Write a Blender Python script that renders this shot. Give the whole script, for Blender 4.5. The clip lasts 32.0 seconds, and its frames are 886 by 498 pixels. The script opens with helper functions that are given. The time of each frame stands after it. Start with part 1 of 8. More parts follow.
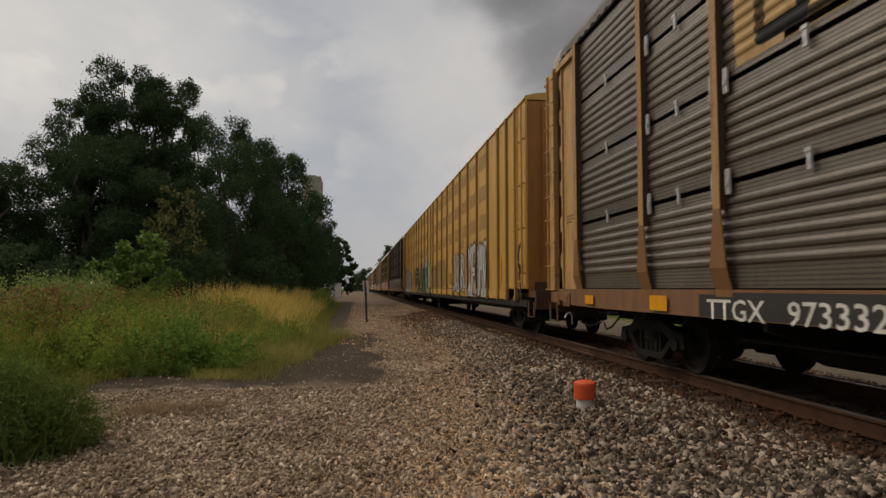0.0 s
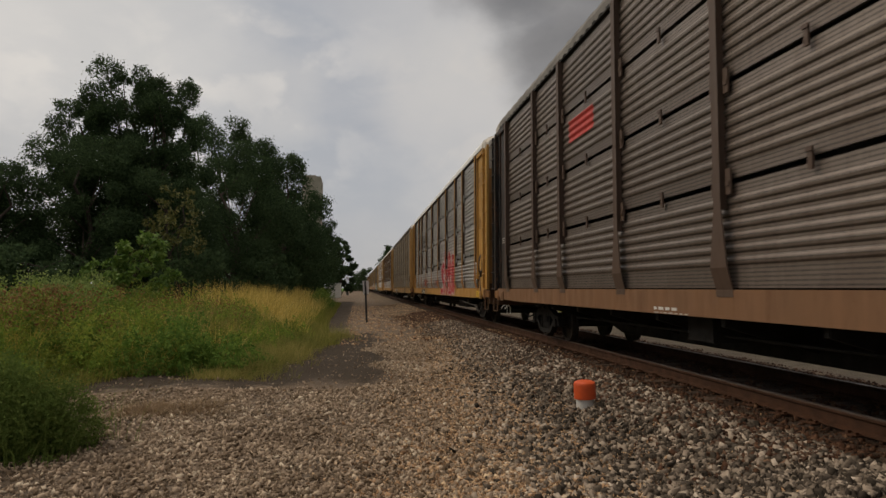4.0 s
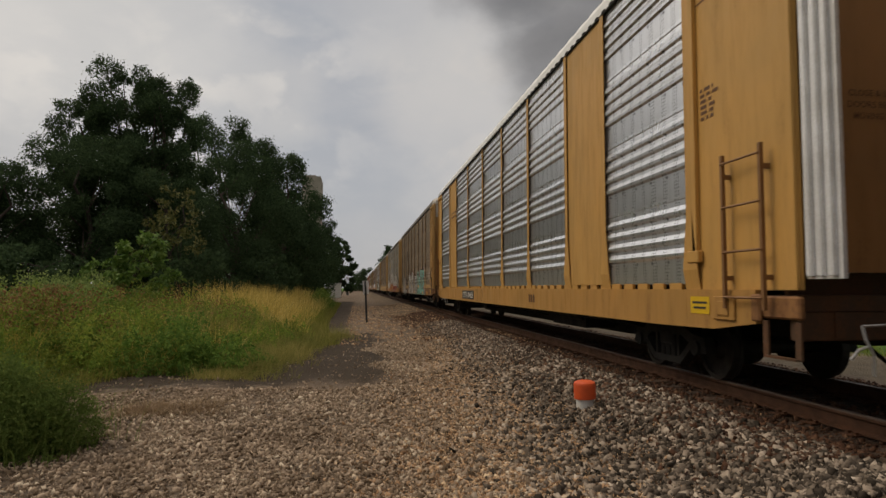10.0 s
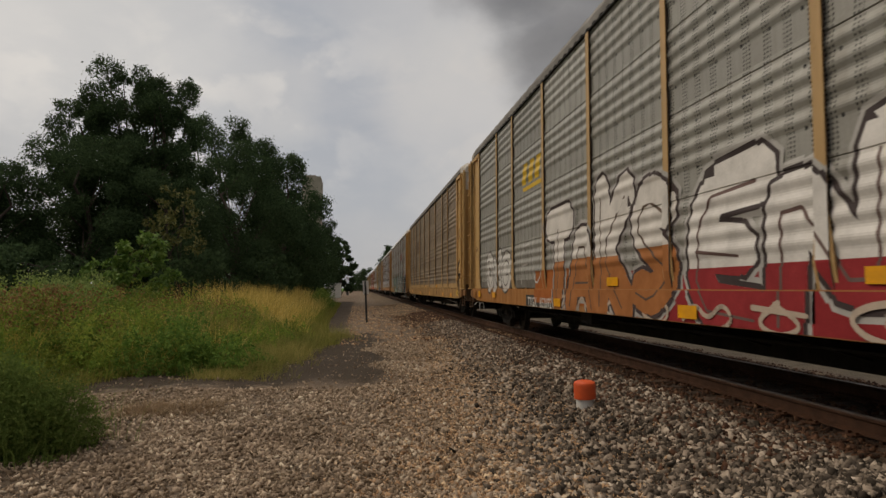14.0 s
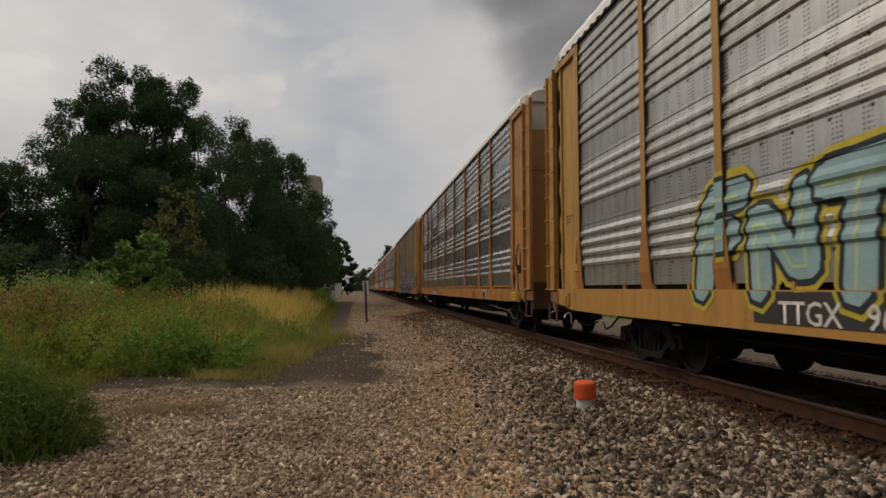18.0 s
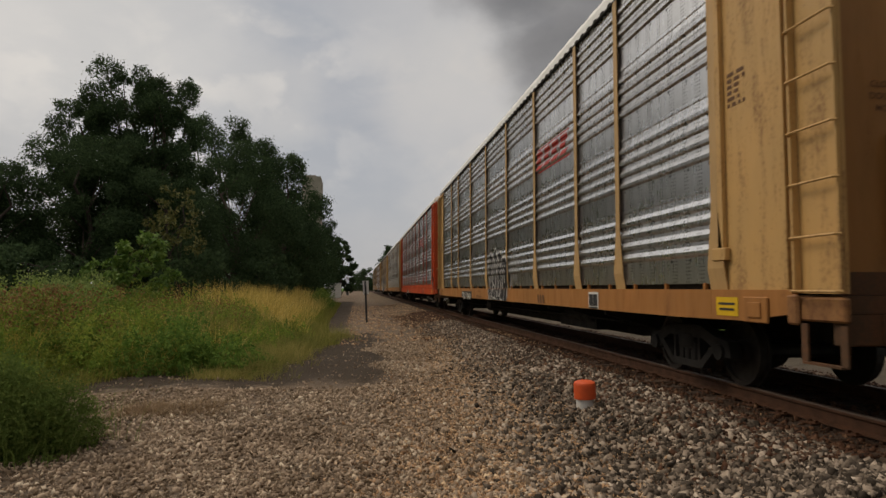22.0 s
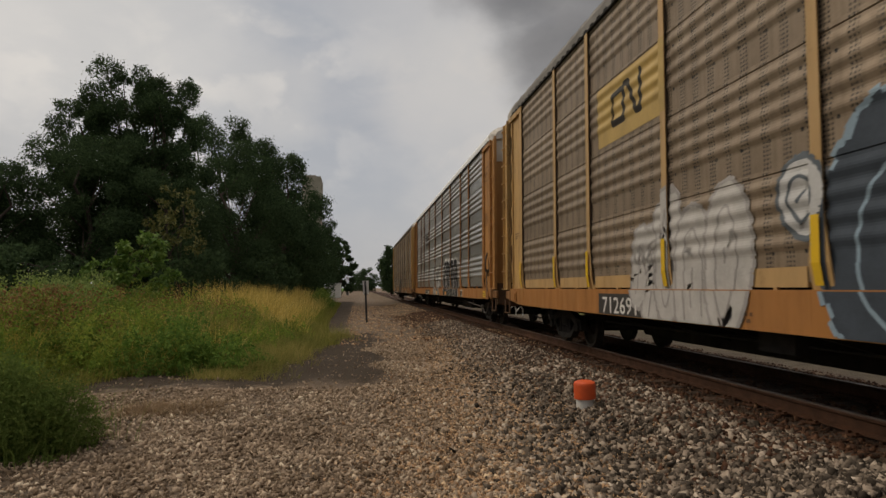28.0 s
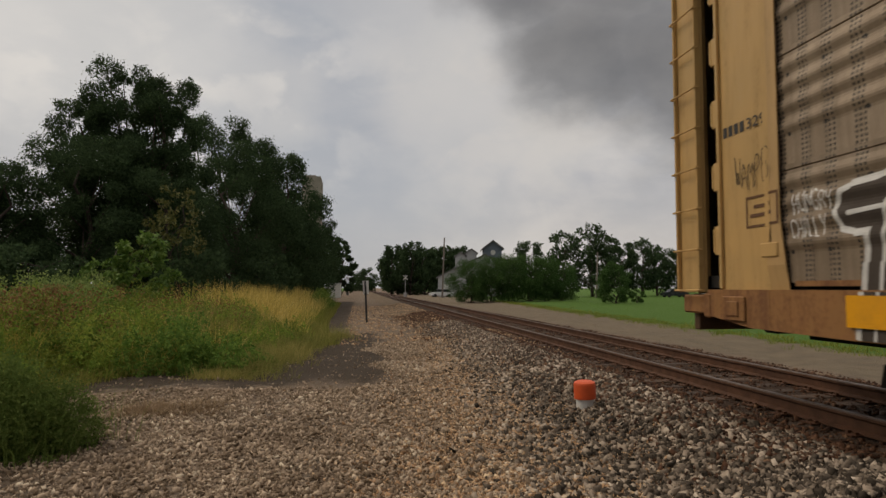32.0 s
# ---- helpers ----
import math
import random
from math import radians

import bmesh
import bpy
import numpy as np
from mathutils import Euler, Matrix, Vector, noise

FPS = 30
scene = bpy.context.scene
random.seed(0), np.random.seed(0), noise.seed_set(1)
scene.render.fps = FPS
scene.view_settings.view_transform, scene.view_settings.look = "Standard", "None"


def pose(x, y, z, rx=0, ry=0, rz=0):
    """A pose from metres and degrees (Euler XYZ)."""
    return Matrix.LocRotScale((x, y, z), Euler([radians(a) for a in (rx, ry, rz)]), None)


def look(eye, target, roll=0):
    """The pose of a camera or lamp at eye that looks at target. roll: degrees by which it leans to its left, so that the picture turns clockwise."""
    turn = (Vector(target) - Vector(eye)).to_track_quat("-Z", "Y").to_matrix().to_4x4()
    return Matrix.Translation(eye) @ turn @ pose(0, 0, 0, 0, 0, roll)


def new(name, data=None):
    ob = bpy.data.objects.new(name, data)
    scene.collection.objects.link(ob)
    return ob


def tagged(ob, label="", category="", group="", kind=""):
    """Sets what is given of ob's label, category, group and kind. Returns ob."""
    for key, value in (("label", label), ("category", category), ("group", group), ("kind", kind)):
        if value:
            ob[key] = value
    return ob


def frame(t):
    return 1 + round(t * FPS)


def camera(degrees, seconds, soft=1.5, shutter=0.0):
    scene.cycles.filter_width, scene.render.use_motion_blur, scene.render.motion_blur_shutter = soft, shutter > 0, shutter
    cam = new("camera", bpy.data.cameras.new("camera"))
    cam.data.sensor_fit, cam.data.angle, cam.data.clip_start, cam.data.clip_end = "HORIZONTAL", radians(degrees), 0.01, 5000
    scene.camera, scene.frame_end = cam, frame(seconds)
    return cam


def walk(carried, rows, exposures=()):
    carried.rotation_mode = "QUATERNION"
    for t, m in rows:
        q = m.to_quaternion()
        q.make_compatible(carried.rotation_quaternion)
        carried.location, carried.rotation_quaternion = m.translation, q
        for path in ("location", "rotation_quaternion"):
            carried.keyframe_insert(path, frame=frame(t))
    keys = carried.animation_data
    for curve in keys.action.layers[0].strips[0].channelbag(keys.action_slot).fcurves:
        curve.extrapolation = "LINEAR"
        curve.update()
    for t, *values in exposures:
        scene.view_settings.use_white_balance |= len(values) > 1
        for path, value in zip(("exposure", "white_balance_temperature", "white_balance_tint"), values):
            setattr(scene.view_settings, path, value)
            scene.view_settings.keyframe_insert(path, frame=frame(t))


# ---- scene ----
# The camera stands on a tripod beside the track; the track runs along +y.
cam = camera(68.6, 32.0, soft=1.48, shutter=0.06)
EYE = 1.41
walk(cam, [(0, pose(0, 0, EYE, 93.43, 0, -7.43)), (32, pose(0, 0, EYE, 93.43, 0, -7.43))], exposures=[(0, 0.05, 8000, 11), (32, 0.05, 8000, 11)])

TRACK = 5.58      # track centre line, metres to the side of the camera
RAIL = 0.19       # rail head above the sleepers
SPEED = 16.77
GROUND = -0.22

# ---- world and sun ----
world = bpy.data.worlds.new("world")
scene.world = world
world.use_nodes = True


def node(tree, kind, **sets):
    n = tree.nodes.new(kind)
    for k, v in sets.items():
        if k == "op":
            n.operation = v
        elif k == "at":
            for i, x in v.items():
                n.inputs[i].default_value = x
    return n


def link(tree, a, b):
    tree.links.new(a, b)


def maths(tree, op, a, b=None, c=None):
    n = tree.nodes.new("ShaderNodeMath")
    n.operation = op
    for i, v in enumerate((a, b, c)):
        if v is None:
            continue
        if isinstance(v, (int, float)):
            n.inputs[i].default_value = v
        else:
            tree.links.new(v, n.inputs[i])
    return n.outputs[0]


def ramp(tree, fac, stops, interpolation="LINEAR"):
    n = tree.nodes.new("ShaderNodeValToRGB")
    n.color_ramp.interpolation = interpolation
    while len(n.color_ramp.elements) < len(stops):
        n.color_ramp.elements.new(0.5)
    for e, (p, c) in zip(n.color_ramp.elements, stops):
        e.position = p
        e.color = (c, c, c, 1) if isinstance(c, (int, float)) else (*c, 1)
    tree.links.new(fac, n.inputs[0])
    return n.outputs[0]


def mixed(tree, fac, a, b, blend="MIX"):
    n = tree.nodes.new("ShaderNodeMix")
    n.data_type, n.blend_type = "RGBA", blend
    for slot, v in ((0, fac), (6, a), (7, b)):
        if isinstance(v, (int, float)):
            n.inputs[slot].default_value = v
        elif isinstance(v, tuple):
            n.inputs[slot].default_value = (*v, 1)
        else:
            tree.links.new(v, n.inputs[slot])
    return n.outputs[2]


def noise_tex(tree, vec, scale, detail=4, rough=0.55, distortion=0.0):
    n = tree.nodes.new("ShaderNodeTexNoise")
    n.inputs["Scale"].default_value = scale
    n.inputs["Detail"].default_value = detail
    n.inputs["Roughness"].default_value = rough
    n.inputs["Distortion"].default_value = distortion
    if vec is not None:
        tree.links.new(vec, n.inputs["Vector"])
    return n.outputs["Fac"]


def mapped(tree, vec, scale=(1, 1, 1), loc=(0, 0, 0)):
    n = tree.nodes.new("ShaderNodeMapping")
    n.inputs["Scale"].default_value = scale
    n.inputs["Location"].default_value = loc
    tree.links.new(vec, n.inputs["Vector"])
    return n.outputs[0]


def build_sky():
    t = world.node_tree
    t.nodes.clear()
    out = t.nodes.new("ShaderNodeOutputWorld")
    sky = t.nodes.new("ShaderNodeTexSky")
    sky.sky_type, sky.sun_disc = "NISHITA", False
    sky.sun_elevation, sky.sun_rotation = radians(48), radians(-70)
    clear = node(t, "ShaderNodeBackground", at={1: 0.08})
    link(t, sky.outputs[0], clear.inputs[0])
    co = t.nodes.new("ShaderNodeTexCoord").outputs["Generated"]
    sep = t.nodes.new("ShaderNodeSeparateXYZ")
    link(t, co, sep.inputs[0])
    h = maths(t, "ADD", maths(t, "MAXIMUM", sep.outputs[2], 0.0), 0.16)
    flat = t.nodes.new("ShaderNodeCombineXYZ")
    link(t, maths(t, "DIVIDE", sep.outputs[0], h), flat.inputs[0])
    link(t, maths(t, "DIVIDE", sep.outputs[1], h), flat.inputs[1])
    big = noise_tex(t, mapped(t, flat.outputs[0], (0.42, 0.34, 1), CLOUD_A), 1.0, 4, 0.45, 0.3)
    fine = noise_tex(t, mapped(t, co, (1, 1, 1.9), CLOUD_B), 7.0, 6, 0.55, 0.2)
    # the cloud masses' edges billow
    bil = t.nodes.new("ShaderNodeTexNoise")
    bil.inputs["Scale"].default_value, bil.inputs["Detail"].default_value = 5.0, 6
    link(t, mapped(t, co, (1, 1, 1.5)), bil.inputs["Vector"])
    away = t.nodes.new("ShaderNodeVectorMath")
    away.operation = "MULTIPLY_ADD"
    away.inputs[1].default_value, away.inputs[2].default_value = (0.22,) * 3, (-0.11,) * 3
    link(t, bil.outputs["Color"], away.inputs[0])
    warped = t.nodes.new("ShaderNodeVectorMath")
    link(t, co, warped.inputs[0])
    link(t, away.outputs[0], warped.inputs[1])
    unit = t.nodes.new("ShaderNodeVectorMath")
    unit.operation = "NORMALIZE"
    link(t, warped.outputs[0], unit.inputs[0])

    def mass(az, el, radius, soft=0.1):
        """1 within radius degrees of a bearing and height in the sky, fading out."""
        az, el = radians(az), radians(el)
        dot = t.nodes.new("ShaderNodeVectorMath")
        dot.operation = "DOT_PRODUCT"
        dot.inputs[1].default_value = (math.sin(az) * math.cos(el), math.cos(az) * math.cos(el), math.sin(el))
        link(t, unit.outputs[0], dot.inputs[0])
        return ramp(t, dot.outputs["Value"], [(math.cos(radians(radius)), 0.0), (math.cos(radians(radius * soft)), 1.0)], "EASE")

    v = maths(t, "ADD", maths(t, "MULTIPLY", big, 0.42), maths(t, "MULTIPLY", fine, 0.58))
    clouds = ramp(t, v, [(0.32, (0.36, 0.39, 0.46)), (0.46, (0.47, 0.49, 0.555)), (0.58, (0.585, 0.59, 0.63)), (0.72, (0.70, 0.69, 0.71))])
    low = ramp(t, sep.outputs[2], [(0.0, 1.0), (0.22, 0.0)], "EASE")
    clouds = mixed(t, maths(t, "MULTIPLY", low, 0.7), clouds, (0.555, 0.53, 0.54))
    puff = noise_tex(t, mapped(t, co, (1, 1, 1.7), (2.3, 0.4, 1.1)), 4.2, 6, 0.5, 0.35)
    clouds = mixed(t, maths(t, "MULTIPLY", ramp(t, puff, [(0.50, 0.0), (0.66, 1.0)], "EASE"), 0.5), clouds, (0.66, 0.645, 0.665))
    clouds = mixed(t, maths(t, "MULTIPLY", ramp(t, puff, [(0.34, 1.0), (0.50, 0.0)], "EASE"), 0.45), clouds, (0.37, 0.40, 0.465))
    # blue-grey gap, pale cumulus, and the rain cloud beyond the track
    clouds = mixed(t, maths(t, "MULTIPLY", mass(-2, 14, 22), maths(t, "SUBTRACT", 1.15, puff)), clouds, (0.40, 0.445, 0.53))
    clouds = mixed(t, maths(t, "MULTIPLY", mass(-24, 20, 16), 0.6), clouds, (0.72, 0.725, 0.745))
    clouds = mixed(t, maths(t, "MULTIPLY", mass(12, 15, 11), 0.6), clouds, (0.60, 0.605, 0.64))
    clouds = mixed(t, maths(t, "MULTIPLY", mass(7, 25, 9), 0.5), clouds, (0.60, 0.605, 0.64))
    clouds = mixed(t, maths(t, "MULTIPLY", mass(-8, 15, 5.5), 0.5), clouds, (0.62, 0.625, 0.655))
    clouds = mixed(t, maths(t, "MULTIPLY", mass(17, 12, 5), 0.5), clouds, (0.585, 0.59, 0.61))
    clouds = mixed(t, maths(t, "MULTIPLY", mass(9, 18.5, 6), 0.45), clouds, (0.62, 0.625, 0.65))
    heap = noise_tex(t, mapped(t, co, (1, 1, 1.6), (0.7, 3.1, 0.2)), 9.0, 7, 0.52, 0.25)
    heaps = maths(t, "MULTIPLY", ramp(t, heap, [(0.46, 0.0), (0.60, 1.0)], "EASE"), ramp(t, puff, [(0.36, 0.25), (0.56, 1.0)], "EASE"))
    clouds = mixed(t, maths(t, "MULTIPLY", maths(t, "MULTIPLY", heaps, mass(-22, 20, 28)), 0.55), clouds, (0.78, 0.765, 0.77))
    clouds = mixed(t, maths(t, "MULTIPLY", maths(t, "MULTIPLY", heaps, mass(14, 14, 14)), 0.40), clouds, (0.66, 0.645, 0.655))
    dark = None
    for az, el, radius in ((24, 31, 17), (21.5, 21, 11.5), (28, 19.5, 12.5), (38, 20, 17), (16, 28, 10)):
        m = mass(az, el, radius, 0.05)
        dark = m if dark is None else maths(t, "MAXIMUM", dark, m)
    clouds = mixed(t, maths(t, "MULTIPLY", maths(t, "POWER", dark, 1.7), 0.95), clouds, mixed(t, fine, (0.115, 0.12, 0.135), (0.235, 0.235, 0.25)))
    # bright patch out of view, added to light the cars' upper panels
    clouds = mixed(t, maths(t, "MULTIPLY", mass(-46, 39, 25), 0.95), clouds, (1.9, 1.86, 1.83))
    clouds = mixed(t, maths(t, "MULTIPLY", mass(175, 14, 80), 0.7), clouds, (0.17, 0.18, 0.205))
    # an overcast sky is brighter towards the zenith
    up = ramp(t, sep.outputs[2], [(0.42, 0.0), (0.95, 1.0)], "EASE")
    clouds = mixed(t, up, clouds, (1.0, 0.985, 1.0))
    clouds = mixed(t, 1.0, clouds, (0.935, 1.0, 1.08), "MULTIPLY")
    grey = node(t, "ShaderNodeBackground", at={1: 0.92})
    link(t, clouds, grey.inputs[0])
    both = node(t, "ShaderNodeMixShader", at={0: 0.93})
    link(t, clear.outputs[0], both.inputs[1])
    link(t, grey.outputs[0], both.inputs[2])
    link(t, both.outputs[0], out.inputs[0])


CLOUD_A, CLOUD_B = (3.1, 1.7, 0), (0.4, 5.2, 0.3)
build_sky()
sun = new("sun", bpy.data.lights.new("sun", "SUN"))
sun.data.energy, sun.data.angle, sun.data.color = 1.0, radians(25), (1.0, 0.93, 0.82)
sun.matrix_world = look((-40, 14, 46), (0, 0, 0))


# ---- materials ----
def material(name, rough=0.6, metal=0.0, spec=0.5):
    m = bpy.data.materials.new(name)
    m.use_nodes = True
    t = m.node_tree
    b = t.nodes["Principled BSDF"]
    b.inputs["Roughness"].default_value = rough
    b.inputs["Metallic"].default_value = metal
    b.inputs["Specular IOR Level"].default_value = spec
    return m, t, b


def bumped(t, b, height, strength, distance=0.02):
    n = node(t, "ShaderNodeBump", at={0: strength, 1: distance})
    link(t, height, n.inputs["Height"])
    link(t, n.outputs[0], b.inputs["Normal"])


def coords(t, kind="Object"):
    return t.nodes.new("ShaderNodeTexCoord").outputs[kind]


def surface(name, c1, c2, rough=0.7, metal=0.0, scale=3.0, fine=40.0, bump=0.15, distance=0.01, stretch=(1, 1, 1), spec=0.4, jitter=0.0):
    """Two colours mixed by a coarse and a fine noise, with fine relief."""
    m, t, b = material(name, rough, metal, spec)
    co = mapped(t, coords(t), stretch)
    a = noise_tex(t, co, scale, 5, 0.6)
    f = noise_tex(t, co, fine, 3, 0.6)
    v = maths(t, "ADD", maths(t, "MULTIPLY", a, 0.65), maths(t, "MULTIPLY", f, 0.35))
    col = mixed(t, ramp(t, v, [(0.36, 0.0), (0.64, 1.0)]), c1, c2)
    if jitter:
        r = t.nodes.new("ShaderNodeObjectInfo").outputs["Random"]
        k = maths(t, "ADD", maths(t, "MULTIPLY", r, 2 * jitter), 1 - jitter)
        cc = t.nodes.new("ShaderNodeCombineXYZ")
        for i in range(3):
            link(t, k, cc.inputs[i])
        col = mixed(t, 1.0, col, cc.outputs[0], "MULTIPLY")
    link(t, col, b.inputs["Base Color"])
    link(t, ramp(t, a, [(0.3, max(rough - 0.12, 0.05)), (0.7, min(rough + 0.12, 1))]), b.inputs["Roughness"])
    if bump:
        bumped(t, b, f, bump, distance)
    return m


def painted_steel(name, c, rust=0.35, rough=0.55, fade=(1.15, 1.1, 1.05), onset=0.56):
    """Weathered freight paint: faded patches, rain streaks, rust near scrapes."""
    m, t, b = material(name, rough, 0.0, 0.35)
    co = coords(t)
    big = noise_tex(t, co, 0.9, 4, 0.6)
    streak = noise_tex(t, mapped(t, co, (2.6, 2.6, 0.5)), 1.5, 5, 0.65)
    grit = noise_tex(t, co, 22, 4, 0.7)
    pale = tuple(min(a * f, 1) for a, f in zip(c, fade))
    dull = tuple(a * 0.66 for a in c)
    col = mixed(t, ramp(t, big, [(0.35, 0.0), (0.65, 1.0)]), c, pale)
    col = mixed(t, maths(t, "MULTIPLY", ramp(t, streak, [(0.46, 0.0), (0.74, 1.0)]), 0.5), col, dull)
    rusty = maths(t, "MULTIPLY", ramp(t, maths(t, "ADD", maths(t, "MULTIPLY", grit, 0.45), maths(t, "MULTIPLY", streak, 0.55)), [(onset, 0.0), (onset + 0.14, 1.0)]), rust)
    col = mixed(t, rusty, col, (0.16, 0.065, 0.028))
    link(t, col, b.inputs["Base Color"])
    link(t, ramp(t, streak, [(0.3, rough - 0.1), (0.75, min(rough + 0.2, 1.0))]), b.inputs["Roughness"])
    bumped(t, b, grit, 0.12, 0.004)
    return m


def rack_panel(name, c, dirt, metal, rough, holes, pitch=(0.05, 0.052), rivets=True, grime=0.5):
    """Corrugated rack side sheet: galvanised or painted, streaked, punched with rows of holes.
    holes: share of the width of a cell that is hole; dirt: colour of the grime."""
    m, t, b = material(name, rough, metal, 0.4)
    co = coords(t)
    sep = t.nodes.new("ShaderNodeSeparateXYZ")
    link(t, co, sep.inputs[0])
    big = noise_tex(t, mapped(t, co, (1, 0.8, 1.2)), 1.1, 5, 0.6)
    streak = noise_tex(t, mapped(t, co, (5, 5, 0.4)), 1.7, 5, 0.7)
    grit = noise_tex(t, co, 30, 4, 0.7)
    r = t.nodes.new("ShaderNodeObjectInfo").outputs["Random"]
    shade = maths(t, "ADD", maths(t, "MULTIPLY", r, 0.26), 0.86)
    cc = t.nodes.new("ShaderNodeCombineXYZ")
    for i in range(3):
        link(t, shade, cc.inputs[i])
    col = mixed(t, 1.0, c, cc.outputs[0], "MULTIPLY")
    v = maths(t, "ADD", maths(t, "MULTIPLY", big, 0.5), maths(t, "MULTIPLY", streak, 0.5))
    col = mixed(t, maths(t, "MULTIPLY", ramp(t, v, [(0.40, 0.0), (0.66, 1.0)]), grime), col, dirt)
    col = mixed(t, maths(t, "MULTIPLY", ramp(t, grit, [(0.5, 0.0), (0.75, 1.0)]), 0.22), col, tuple(a * 0.45 for a in dirt))
    # punched holes: columns of dots in groups
    def cell(sock, p):
        return maths(t, "ABSOLUTE", maths(t, "SUBTRACT", maths(t, "FRACT", maths(t, "DIVIDE", sock, p)), 0.5))
    gy, gz = cell(sep.outputs[1], pitch[0]), cell(sep.outputs[2], pitch[1])
    gy = maths(t, "MULTIPLY", gy, 1.35 if rivets else 1.0)
    d = maths(t, "SQRT", maths(t, "ADD", maths(t, "MULTIPLY", gy, gy), maths(t, "MULTIPLY", gz, gz)))
    dot = maths(t, "LESS_THAN", d, holes)
    group = maths(t, "GREATER_THAN", cell(sep.outputs[1], 0.33), 0.30)
    if not rivets:
        group = maths(t, "GREATER_THAN", cell(sep.outputs[2], 1.2), -1.0)
    dot = maths(t, "MULTIPLY", dot, group)
    if rivets:
        ry = maths(t, "MULTIPLY", cell(sep.outputs[1], 0.48), 0.48)
        rz = maths(t, "MULTIPLY", cell(sep.outputs[2], 0.57), 0.57)
        rd = maths(t, "SQRT", maths(t, "ADD", maths(t, "MULTIPLY", ry, ry), maths(t, "MULTIPLY", rz, rz)))
        dot = maths(t, "MAXIMUM", dot, maths(t, "LESS_THAN", rd, 0.021))
    col = mixed(t, dot, col, (0.012, 0.011, 0.010))
    link(t, col, b.inputs["Base Color"])
    link(t, maths(t, "MULTIPLY", maths(t, "SUBTRACT", 1.0, dot), metal), b.inputs["Metallic"])
    link(t, ramp(t, v, [(0.3, rough), (0.7, min(rough + 0.13, 1.0))]), b.inputs["Roughness"])
    bumped(t, b, maths(t, "SUBTRACT", grit, dot), 0.25, 0.006)
    return m


